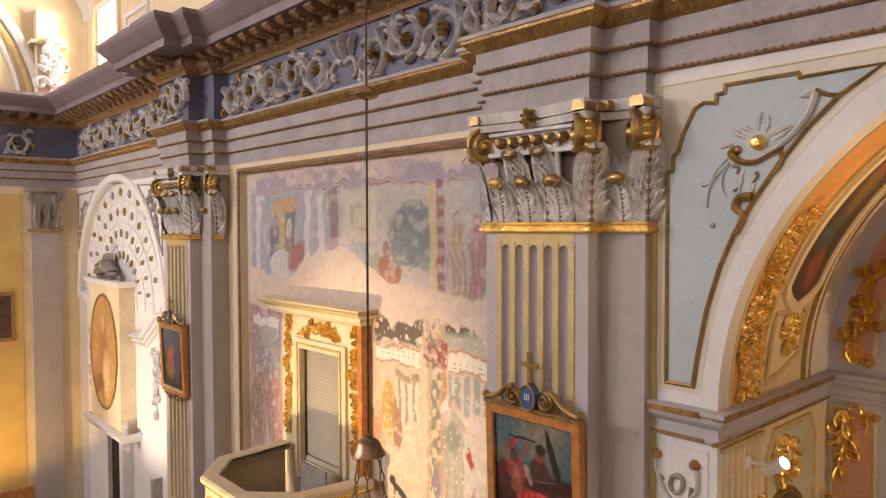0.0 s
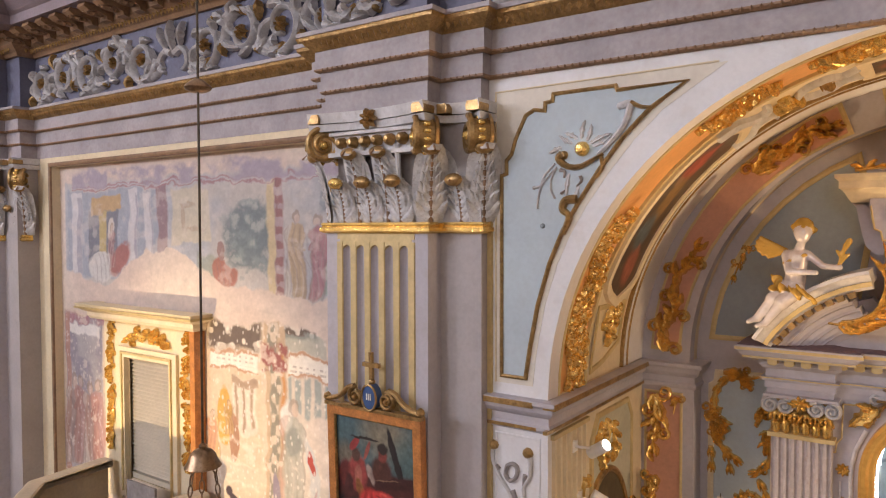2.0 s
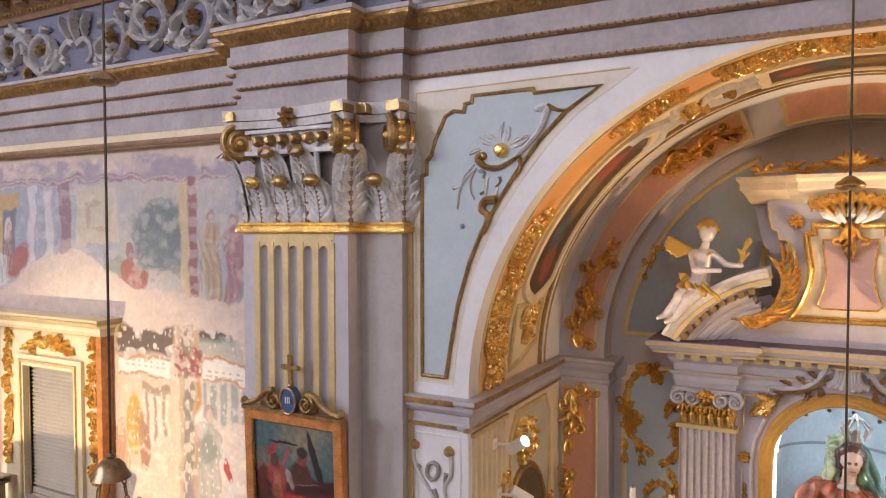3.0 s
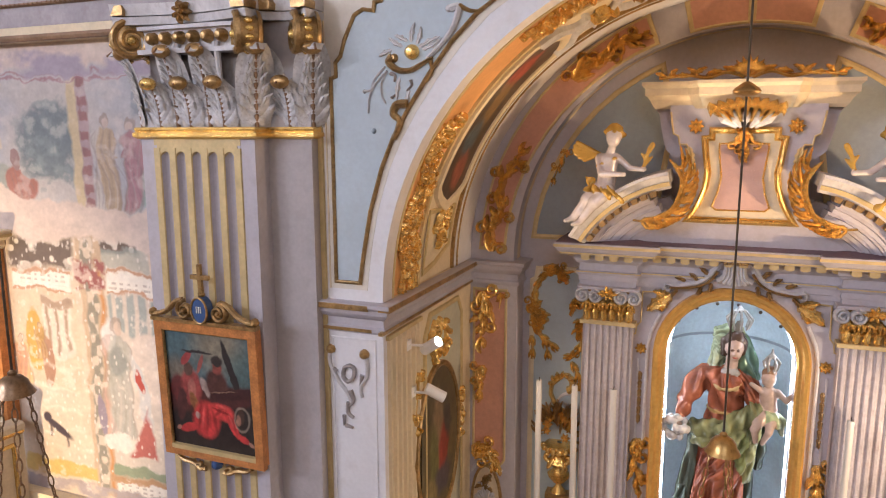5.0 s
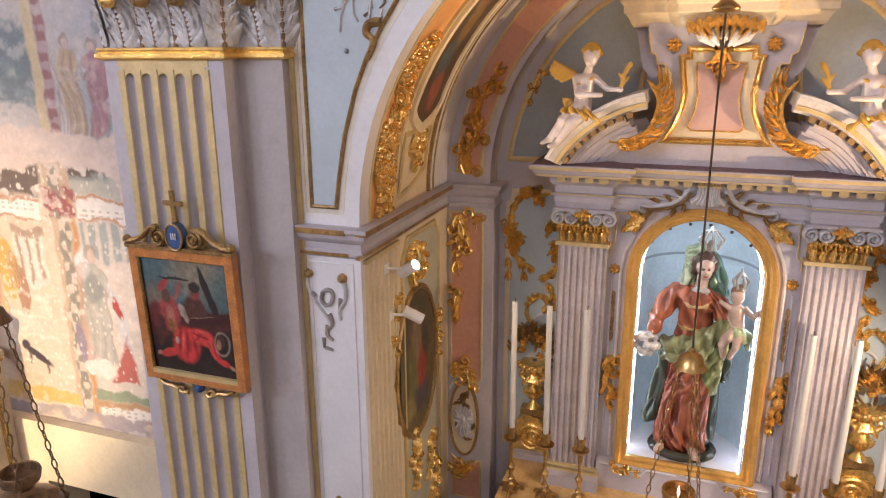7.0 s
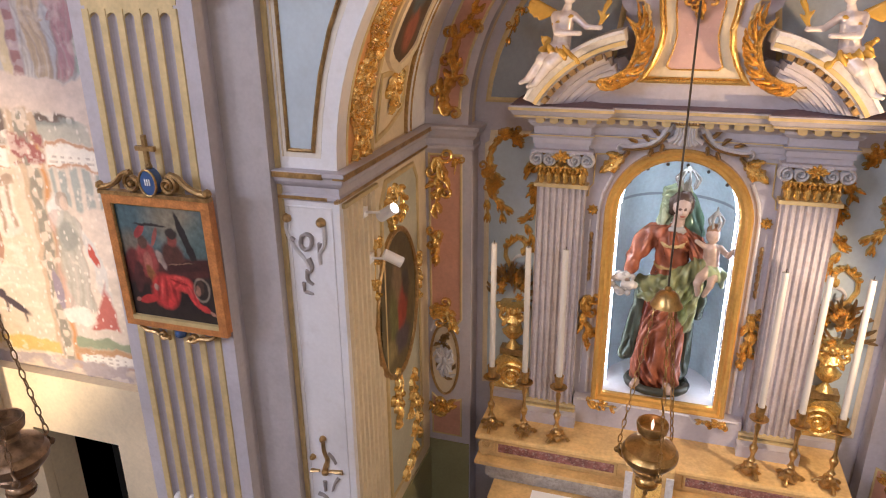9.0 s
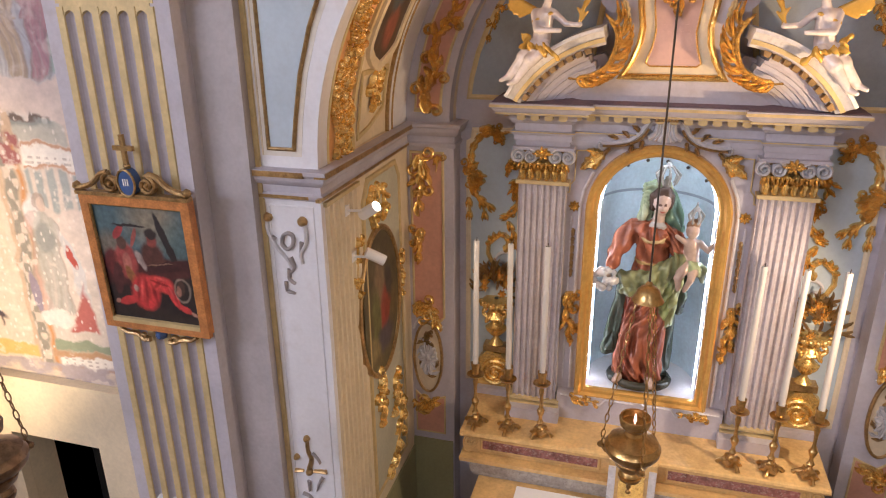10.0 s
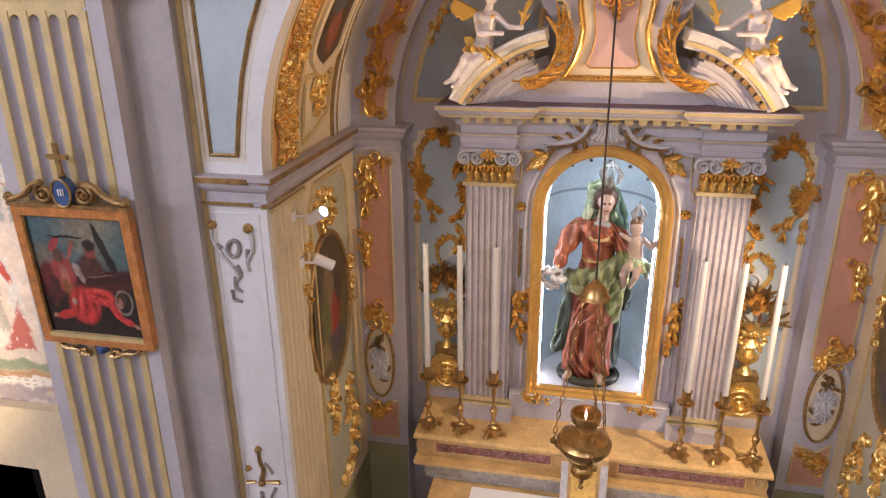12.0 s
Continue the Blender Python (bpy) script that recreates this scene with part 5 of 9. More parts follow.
    top = np.interp(X, [-7.0, -6.3, -5.9, -4.8, -4.1, -3.9, -3.4], [3.63, 3.64, 3.62, 3.70, 3.72, 3.76, 3.64])
    lm = soft(top + 0.03 * n1 - z, 0.03)
    col = col * (1 - lm[..., None]) + low * lm[..., None]
    grey = col.mean(-1, keepdims=True)
    col = grey + (col - grey) * 0.90
    col = 0.47 + (col - 0.47) * 1.12
    return col * (0.97 + 0.10 * n3[..., None] + 0.08 * cloud(U, V, 160, 8, 2)[..., None])


fres = paint_mesh("fresco", front(YF), 700, 570, fresco, PAINTED, u=(FX0, FX1), v=(FZ0, FZ1), mask=lambda u, v: not (WX0 < u < WX1 and WZ0 < v < WZ1))
tagged(fres, "faded fresco fragments on cream plaster in a sunken field", "fresco", kind="structure")

# ---- stations: framed pictures on the pilasters ----


def station_paint(U, V):
    n1, n2, n3 = cloud(U, V, 5, 31), cloud(U, V, 18, 32), cloud(U, V, 45, 33)
    u, v = U + 0.015 * n1 + 0.012 * n2, V + 0.015 * n1 + 0.012 * n2
    col = np.ones(U.shape + (3,)) * np.array((0.022, 0.014, 0.012))
    col = lay(col, soft(v - 0.58, 0.15), (0.075, 0.125, 0.135))
    col = lay(col, oval(u, v, (0.62, 0.93), (0.26, 0.22), 1.0) * 0.8, (0.27, 0.22, 0.14))
    col = lay(col, oval(u, v, (0.12, 0.66), (0.16, 0.10), 0.9) * 0.7, (0.22, 0.17, 0.11))
    col = lay(col, oval(u, v, (0.9, 0.72), (0.2, 0.16), 0.8) * 0.6, (0.09, 0.14, 0.13))
    col = lay(col, oval(u, v, (0.55, 0.45), (0.60, 0.10), 0.3, 0.15), (0.07, 0.018, 0.016))
    L_ = lambda a, b, w, k, q=0.25: lay(col, limb(u, v, a, b, w, q), k)
    E_ = lambda c, r, k, t=0.0, q=0.3: lay(col, oval(u, v, c, r, q, t), k)
    # soldiers
    col = E_((0.12, 0.50), (0.10, 0.12), (0.12, 0.022, 0.02))
    col = E_((0.27, 0.53), (0.12, 0.15), (0.30, 0.055, 0.045))
    col = E_((0.27, 0.50), (0.05, 0.09), (0.36, 0.12, 0.09))
    col = L_((0.40, 0.60), (0.47, 0.47), 0.035, (0.34, 0.26, 0.22))
    col = E_((0.25, 0.68), (0.055, 0.06), (0.10, 0.05, 0.035))
    col = L_((0.18, 0.72), (0.29, 0.82), 0.035, (0.34, 0.05, 0.045))
    col = L_((0.36, 0.66), (0.43, 0.80), 0.022, (0.30, 0.08, 0.06))
    col = L_((0.20, 0.835), (0.55, 0.83), 0.012, (0.02, 0.012, 0.012))
    col = E_((0.58, 0.58), (0.13, 0.13), (0.085, 0.03, 0.022))
    col = E_((0.60, 0.73), (0.055, 0.065), (0.22, 0.05, 0.035))
    col = E_((0.60, 0.78), (0.065, 0.045), (0.03, 0.02, 0.018))
    # the beam of the cross
    col = L_((0.67, 0.93), (0.84, 0.52), 0.040, (0.022, 0.016, 0.016), 0.12)
    col = L_((0.50, 0.46), (1.02, 0.56), 0.050, (0.05, 0.014, 0.013), 0.15)
    col = L_((0.50, 0.50), (0.80, 0.545), 0.006, (0.22, 0.13, 0.08))
    # legs of the soldier
    col = L_((0.16, 0.48), (0.12, 0.26), 0.055, (0.07, 0.02, 0.018))
    col = L_((0.26, 0.46), (0.34, 0.30), 0.045, (0.24, 0.10, 0.03))
    # fallen form in red
    col = E_((0.42, 0.26), (0.155, 0.155), (0.50, 0.040, 0.035), 0.4)
    col = E_((0.60, 0.34), (0.15, 0.075), (0.58, 0.055, 0.045), -0.12)
    col = L_((0.66, 0.34), (0.78, 0.17), 0.045, (0.56, 0.045, 0.04))
    col = L_((0.78, 0.17), (0.90, 0.13), 0.030, (0.50, 0.04, 0.035))
    col = L_((0.91, 0.125), (0.97, 0.10), 0.016, (0.42, 0.22, 0.15))
    col = L_((0.30, 0.20), (0.12, 0.15), 0.040, (0.44, 0.035, 0.03))
    col = L_((0.06, 0.15), (0.10, 0.17), 0.020, (0.38, 0.18, 0.12))
    col = E_((0.32, 0.29), (0.028, 0.035), (0.42, 0.30, 0.24))
    col = L_((0.50, 0.37), (0.70, 0.33), 0.010, (0.26, 0.012, 0.012))
    for a, b in (((0.36, 0.36), (0.32, 0.16)), ((0.44, 0.38), (0.42, 0.15)), ((0.50, 0.33), (0.54, 0.16)), ((0.62, 0.38), (0.52, 0.30)), ((0.72, 0.30), (0.76, 0.2))):
        col = lay(col, limb(u, v, a, b, 0.016, 0.9) * 0.7, (0.20, 0.010, 0.012))
    for a, b in (((0.40, 0.36), (0.37, 0.20)), ((0.56, 0.40), (0.66, 0.38)), ((0.69, 0.33), (0.73, 0.25))):
        col = lay(col, limb(u, v, a, b, 0.012, 0.9) * 0.6, (0.72, 0.13, 0.10))
    col = E_((0.83, 0.33), (0.045, 0.06), (0.06, 0.03, 0.02))
    col = E_((0.80, 0.30), (0.030, 0.045), (0.30, 0.15, 0.10))
    ring = np.abs(np.hypot((u - 0.84) / 0.085, (v - 0.31) / 0.095) - 1)
    col = lay(col, soft(0.10 - ring, 0.12) * 0.55, (0.40, 0.33, 0.24))
    return np.clip(col * (1 + 0.35 * n2[..., None] + 0.25 * n3[..., None]), 0.004, 1)


def station_paint_far(U, V):
    n1, n2 = cloud(U, V, 5, 41), cloud(U, V, 18, 42)
    col = np.ones(U.shape + (3,)) * np.array((0.05, 0.03, 0.03))
    col = lay(col, soft(V - 0.6, 0.4), (0.10, 0.11, 0.15))
    for c, r, k in (((0.4, 0.5), (0.22, 0.2), (0.36, 0.08, 0.04)), ((0.65, 0.4), (0.16, 0.3), (0.08, 0.08, 0.16)), ((0.3, 0.3), (0.2, 0.15), (0.22, 0.10, 0.04)), ((0.5, 0.66), (0.08, 0.08), (0.28, 0.14, 0.08))):
        col = lay(col, oval(U + 0.05 * n1, V + 0.05 * n1, c, r, 0.4), k)
    return col * (1 + 0.3 * n2[..., None])


LABELBLUE = mat("blue_enamel", (0.05, 0.10, 0.24), 0.3, vary=0.1)


def station(x0, x1, z0, z1, y, paint, label, numeral, tilt=2.0):
    """Framed picture hung flat with scroll crest, numbered oval, cross and lower scrolls."""
    th = thing("station_picture", label, "picture", "stations on the pilasters", at=((x0 + x1) / 2, y, z0))
    th.matrix_basis = pose((x0 + x1) / 2, y, z0, tilt, 0, 0)
    w, h = (x1 - x0) / 2, z1 - z0
    M = lambda u, v, k: Vector((u, -k, v))
    f = 0.052
    for name, u0, u1, v0, v1 in (("frame_rail", -w, w, 0, f), ("frame_rail", -w, w, h - f, h), ("frame_stile", -w, -w + f, f, h - f), ("frame_stile", w - f, w, f, h - f)):
        bm = box(B(), u0, u1, -0.035, 0.0, v0, v1)
        part(name, bm, WOOD, th, "brown wooden frame")
    part("frame_sill", box(B(), -w + f, w - f, -0.037, -0.01, f - 0.012, f + 0.014), YELLOW, th)
    bm = B()
    frame_line(bm, lambda u, v, k: Vector((u, -0.02 - k, v)), [(-w + f, f), (w - f, f), (w - f, h - f), (-w + f, h - f)], 0.008, 0.012)
    part("gilt_slip", bm, OLDGOLD, th, "gilt inner slip")
    paint_mesh("canvas", lambda a, b, c: Vector((-w + f + (2 * w - 2 * f) * a, -0.012, f + (h - 2 * f) * b)), 130, 150, paint, CANVAS, th, "dark oil painting with red-robed forms")
    part("backing", box(B(), -w + 0.01, w - 0.01, -0.008, 0.03, 0.01, h - 0.01), WOOD, th)
    part("crest_rail", box(B(), -w - 0.01, w + 0.01, -0.045, 0.0, h, h + 0.022), OLDGOLD, th)
    for s in (1, -1):
        bm = B()
        MM = lambda u, v, k: Vector((u, -0.022 - k, v))
        stroke(bm, MM, [(s * (w - 0.0), h + 0.035), (s * (w - 0.06), h + 0.045), (s * (w - 0.12), h + 0.075), (s * (w - 0.17), h + 0.12), (s * (w - 0.22), h + 0.135)] , 0.016, 0.014, 0.03)
        stroke(bm, MM, curl((s * 0.115, h + 0.075), 0.055, 0.012, math.pi / 2, s * -1.6, 26), 0.013, 0.01, 0.03)
        knob(bm, MM, (s * 0.115, h + 0.075), 0.018, 0.035)
        knob(bm, MM, (s * (w + 0.0), h + 0.045), 0.026, 0.03)
        part("crest_scroll", bm, OLDGOLD, th, "gilt scroll crest", True)
        bm = B()
        stroke(bm, MM, [(s * w * 0.75, -0.005), (s * w * 0.62, -0.03), (s * w * 0.45, -0.035), (s * w * 0.3, -0.06), (s * w * 0.18, -0.06)], 0.012, 0.016, 0.025)
        stroke(bm, MM, curl((s * w * 0.3, -0.045), 0.03, 0.006, 0, s * 1.3, 16), 0.01, 0.008, 0.025)
        part("lower_scroll", bm, OLDGOLD, th, "gilt lower scroll", True)
    bm = B()
    prism(bm, [(0.055 * math.cos(a), h + 0.085 + 0.075 * math.sin(a)) for a in [2 * math.pi * i / 24 for i in range(24)]], M, 0.0, 0.05)
    ov = part("number_oval", bm, LABELBLUE, th, "blue enamel oval")
    bm = B()
    frame_line(bm, lambda u, v, k: Vector((u, -0.05 - k, v)), [(0.053 * math.cos(a), h + 0.085 + 0.073 * math.sin(a)) for a in [2 * math.pi * i / 24 for i in range(24)]], 0.006, 0.008)
    part("oval_rim", bm, OLDGOLD, ov)
    for ch in numeral:
        cu = bpy.data.curves.new("numeral", "FONT")
        cu.body, cu.size, cu.align_x, cu.align_y, cu.extrude = numeral, 0.055, "CENTER", "CENTER", 0.002
        dg = bpy.context.evaluated_depsgraph_get()
        tmp = bpy.data.objects.new("numeral", cu)
        scene.collection.objects.link(tmp)
        me = bpy.data.meshes.new_from_object(tmp.evaluated_get(bpy.context.evaluated_depsgraph_get()))
        bpy.data.objects.remove(tmp)
        me.materials.append(LINEN)
        nb = new("numeral", me)
        nb.parent = ov
        nb.matrix_basis = pose(0, -0.0535, h + 0.088, 90, 0, 0)
        break
    bm = box(B(), -0.012, 0.012, -0.03, -0.012, h + 0.15, h + 0.34)
    box(bm, -0.06, 0.06, -0.031, -0.011, h + 0.255, h + 0.28)
    ball(bm, (0, -0.02, h + 0.17), 0.02)
    part("cross", bm, OLDGOLD, th, "small gilt cross")
    part("lower_shield", (lambda b: (knob(b, M, (0, -0.03), 0.035, 0.04), b)[1])(B()), LABELBLUE, th, "", True)
    return th


station(-2.945, -2.255, 2.585, 3.40, YP - 0.035, station_paint, "framed painting with blue numbered oval on the fluted pilaster", "III")
station(-8.27, -7.60, 2.565, 3.35, YP - 0.035, station_paint_far, "small framed painting with gilt crest on the far pilaster", "II")
# ---- side chapel: jambs, strips, vault carving ----
rng = random.Random(11)


def oval_paint(U, V):
    n1, n2 = cloud(U, V, 4, 51), cloud(U, V, 16, 52)
    u, v = U + 0.06 * n1 + 0.03 * n2, V + 0.06 * n1 + 0.03 * n2
    col = np.ones(U.shape + (3,)) * np.array((0.10, 0.075, 0.035))
    col = lay(col, soft(0.5 - V, 0.5) * 0.6, (0.17, 0.13, 0.05))
    for c, r, k in (((0.5, 0.62), (0.14, 0.2), (0.22, 0.15, 0.08)), ((0.48, 0.82), (0.07, 0.05), (0.24, 0.16, 0.10)), ((0.62, 0.42), (0.10, 0.18), (0.30, 0.05, 0.03)), ((0.4, 0.42), (0.13, 0.2), (0.16, 0.15, 0.05)),
                    ((0.6, 0.25), (0.2, 0.1), (0.09, 0.07, 0.08)), ((0.7, 0.6), (0.08, 0.15), (0.06, 0.05, 0.04)), ((0.3, 0.2), (0.15, 0.08), (0.26, 0.20, 0.08))):
        col = lay(col, oval(u, v, c, r, 0.5), k)
    return col * (1 + 0.4 * n2[..., None])


def vault_paint(U, V):
    n1, n2 = cloud(U, V, 5, 61), cloud(U, V, 16, 62)
    u, v = U + 0.06 * n1 + 0.03 * n2, V + 0.06 * n1 + 0.03 * n2
    col = np.ones(U.shape + (3,)) * np.array((0.09, 0.055, 0.03))
    col = lay(col, soft(n1, 0.6) * 0.6, (0.15, 0.12, 0.09))
    for c, r, k in (((0.45, 0.25), (0.2, 0.12), (0.34, 0.08, 0.05)), ((0.55, 0.45), (0.16, 0.14), (0.26, 0.16, 0.06)), ((0.45, 0.62), (0.2, 0.1), (0.10, 0.13, 0.14)), ((0.55, 0.8), (0.2, 0.1), (0.30, 0.10, 0.06)), ((0.4, 0.36), (0.08, 0.04), (0.30, 0.18, 0.10))):
        col = lay(col, oval(u, v, c, r, 0.5), k)
    return col * (1 + 0.4 * n2[..., None])


for xj, s in ((XJ0, 1), (XJ1, -1)):
    M = side(xj, s)
    # fluted strip
    st = thing("jamb_pilaster", "cream fluted strip on the chapel jamb", "pilaster", "jamb strips of the chapel")
    nfl, y0, y1 = 7, YW + 0.03, 3.80
    w = (y1 - y0) / nfl
    for k in range(nfl):
        bm = B()
        prism(bm, [(y0 + (k + 0.22) * w + dx, dz) for dx, dz in ((0, 0), (0.008, 0.016), (w * 0.56 - 0.008, 0.016), (w * 0.56, 0))], lambda a, b, c: Vector((xj + s * b, a, c)), 0.02, 3.32)
        part("reed", bm, CREAM, st)
    part("strip_cap", box(B(), min(xj, xj + s * 0.022), max(xj, xj + s * 0.022), y0, y1, 3.32, 3.345), YELLOW, st)
    # panel with oval painting
    bm = B()
    pan = [(3.86, 0.95), (3.86, 3.18), (3.95, 3.31), (4.45, 3.31), (4.52, 3.2), (4.52, 0.95)]
    prism(bm, pan, M, 0.0, 0.006)
    panel = structure("jamb_panel", bm, mat("pale_green_stucco", (0.50, 0.48, 0.36), 0.6, vary=0.1), "pale green panel of the chapel jamb", "wall panel")
    bm = B()
    frame_line(bm, M, pan, 0.018, 0.02)
    structure("jamb_panel_border", bm, YELLOW, "gilt border of the jamb panel", "trim")
    pic = thing("oval_painting", "dark oval painting in a gilt frame on the chapel jamb", "picture", "oval paintings")
    oc, ory, orz = (4.07, 2.42), 0.36, 0.53
    ovp = [(oc[0] + (ory + 0.005) * math.cos(a), oc[1] + (orz + 0.005) * math.sin(a)) for a in [2 * math.pi * i / 40 for i in range(40)]]
    paint_mesh("canvas", lambda u, v, h: Vector((xj + s * 0.016, u, v)), 60, 80, oval_paint, CANVAS, pic, "dark brown painted canvas", u=(oc[0] - ory, oc[0] + ory), v=(oc[1] - orz, oc[1] + orz),
               mask=lambda u, v: ((u - oc[0]) / ory) ** 2 + ((v - oc[1]) / orz) ** 2 < 1)
    bm = B()
    prism(bm, ovp, M, 0.002, 0.012)
    part("backing", bm, WOOD, pic)
    bm = B()
    frame_line(bm, M, ovp, 0.022, 0.035)
    part("frame", bm, OLDGOLD, pic, "worn gilt oval frame", True)
    orn = thing("jamb_carving", "gilt leaf carving round the oval painting", "carving", "gilt carvings of the chapel")
    for pts, size in (([(4.02, 3.26), (3.98, 3.14), (4.0, 3.05), (4.07, 2.99)], 0.11), ([(4.18, 3.22), (4.22, 3.08), (4.15, 3.0)], 0.08), ([(4.46, 2.62), (4.47, 2.45), (4.44, 2.28)], 0.09), ([(3.75, 3.0), (3.70, 2.75), (3.72, 2.6)], 0.06),
                      ([(4.07, 1.87), (4.0, 1.76), (4.05, 1.62), (3.98, 1.5)], 0.12), ([(4.3, 1.72), (4.32, 1.55), (4.22, 1.4)], 0.10), ([(4.45, 1.45), (4.40, 1.22), (4.25, 1.06), (4.10, 0.98)], 0.12)):
        bm = B()
        spray(bm, M, pts, size * 1.15, 0.035, rng)
        part("leaf_branch", bm, GOLD, orn, "", True)
    # salmon strip facing the nave
    xm = (lambda x: x) if s > 0 else mirror
    MF = lambda u, v, h: Vector((xm(u), Y_RIB - h, v))
    bm = B()
    prism(bm, [(-1.61, 2.02), (-1.61, 3.32), (-1.37, 3.32), (-1.37, 2.02), (-1.43, 1.94), (-1.50, 2.02)], MF, 0.0, 0.006)
    prism(bm, [(-1.61, 0.95), (-1.61, 1.32), (-1.52, 1.24), (-1.37, 1.30), (-1.37, 0.95)], MF, 0.0, 0.006)
    structure("salmon_panel", bm, SALMON, "salmon panel of the chapel strip", "wall panel")
    bm = B()
    frame_line(bm, MF, [(-1.61, 2.02), (-1.61, 3.32), (-1.37, 3.32), (-1.37, 2.02), (-1.43, 1.94), (-1.50, 2.02)], 0.010, 0.014)
    frame_line(bm, MF, [(-1.61, 0.95), (-1.61, 1.32), (-1.52, 1.24), (-1.37, 1.30), (-1.37, 0.95)], 0.008, 0.012)
    structure("salmon_panel_border", bm, YELLOW, "gilt border of the salmon panel", "trim")
    med = thing("medallion", "cream round medallion with a carved rosette", "medallion", "medallions of the chapel")
    ring = [(-1.505 + 0.115 * math.cos(a), 1.65 + 0.31 * math.sin(a)) for a in [2 * math.pi * i / 32 for i in range(32)]]
    part("field", prism(B(), ring, MF, 0.0, 0.008), CREAM, med)
    bm = B()
    frame_line(bm, MF, ring, 0.012, 0.02)
    part("rim", bm, OLDGOLD, med, "gilt rim", True)
    bm = B()
    rosette(bm, lambda u, v, h: MF(-1.505 + (u + 1.505) * 0.75, 1.65 + (v - 1.65) * 1.5, h), (-1.505, 1.65), 0.11, 0.03, 10)
    part("rosette", bm, STONE, med, "white carved rosette", True)
    for q in range(10):
        aa = 2 * math.pi * q / 10
        bm = B()
        leaf(bm, MF, (-1.505 + 0.055 * math.cos(aa), 1.65 + 0.15 * math.sin(aa)), aa + 1.1, 0.09, 0.016, 0.025, bend=0.9, n=5)
        part("wreath_leaf", bm, OLDGOLD if q % 2 else STONE, med, "", True)
    bm = B()
    spray(bm, MF, [(-1.51, 1.88), (-1.505, 1.82), (-1.50, 1.78)], 0.06, 0.03, rng)
    part("wreath_tuft", bm, OLDGOLD, med, "gilt leaf tuft", True)
    bm = B()
    frame_line(bm, MF, [(-1.62, 1.90), (-1.585, 1.97), (-1.545, 2.02), (-1.51, 2.00), (-1.46, 1.99), (-1.385, 1.93)], 0.012, 0.022, closed=False)
    part("arched_moulding", bm, STONE, med, "white arched moulding", True)
    orn = thing("strip_carving", "gilt leaf drops on the salmon strip", "carving", "gilt carvings of the chapel")
    for pts, size in (([(-1.55, 3.30), (-1.52, 3.18), (-1.55, 3.05), (-1.56, 2.88)], 0.12), ([(-1.40, 3.30), (-1.42, 3.18)], 0.06), ([(-1.55, 2.74), (-1.55, 2.62), (-1.56, 2.48)], 0.09), ([(-1.60, 2.02), (-1.52, 2.10), (-1.44, 2.04), (-1.42, 1.94)], 0.11),
                      ([(-1.60, 1.14), (-1.52, 1.20), (-1.44, 1.24)], 0.11)):
        bm = B()
        spray(bm, MF, pts, size * 1.2, 0.035, rng)
        part("leaf_drop", bm, GOLD, orn, "", True)
    structure("dado", box(B(), min(xj, xj + s * 0.012), max(xj, xj + s * 0.012), 3.9, Y_RIB - 0.002, 0.0, 0.80), GREEN, "olive green dado of the chapel", "dado")
    structure("dado_strip", box(B(), min(xm(-1.64), xm(-1.30)), max(xm(-1.64), xm(-1.30)), Y_RIB - 0.012, Y_RIB, 0.0, 0.88), GREEN, "olive green dado of the chapel", "dado")

# spots on the left jamb
for i, (y, z, dy, lit) in enumerate(((3.60, 3.22, 1, True), (3.66, 2.91, 1, False))):
    sp = thing("spotlight", "small white spotlight on a bracket, lit" if lit else "small white spotlight on a bracket", "spotlight", "spotlights of the chapel", at=(XJ0, y, z))
    sp.matrix_basis = pose(XJ0, y, z)
    part("wall_plate", box(B(), 0.0, 0.02, -0.03, 0.03, -0.03, 0.03), LINEN, sp)
    part("bracket", tube(B(), [(0.01, 0, 0), (0.10, 0.02, 0.0)], 0.008, 6), LINEN, sp, "", True)
    d = Vector((0.80, -0.20, 0.55)) if lit else Vector((0.75, 0.30, -0.45))
    d.normalize()
    c = Vector((0.13, 0.06, -0.01))
    bm = tube(B(), [c - d * 0.065, c - d * 0.063, c + d * 0.063, c + d * 0.065], [0.02, 0.034, 0.034, 0.033], 14)
    part("lamp_head", bm, LINEN, sp, "white cylinder head", True)
    if lit:
        part("lens", tube(B(), [c + d * 0.066, c + d * 0.069], [0.029, 0.026], 14), SPOTGLOW, sp, "lit lens")
lamp("jamb_spot_light", "SPOT", look((XJ0 + 0.24, 3.76, 3.30), (XA + 0.25, 3.80, 5.3)), 66, (1.0, 0.68, 0.34), radius=0.03, cone=92)
# unseen counterpart at the right jamb, no fixture, added to light the left vault
lamp("jamb_spot_light", "SPOT", look((XJ1 - 0.24, 3.76, 3.30), (XA - 0.25, 3.85, 5.3)), 150, (1.0, 0.66, 0.32), radius=0.03, cone=96)


# right-hand lamp is unseen and has no fixture, added to brighten the altar
for xs, power in ((XJ0 + 0.26, 16), (XJ1 - 0.26, 92)):
    lamp("altar_spot_light", "SPOT", look((xs, 3.70, 2.92), (XA, 4.45, 1.95)), power, (1.0, 0.76, 0.48), radius=0.03, cone=110)


# vault: mapping angle and depth to the barrel
def barrel(r, kz=0.977):
    return lambda u, v, h: Vector((XA + (r - h) * math.cos(v), u, Z_SPRING + kz * (r - h) * math.sin(v)))


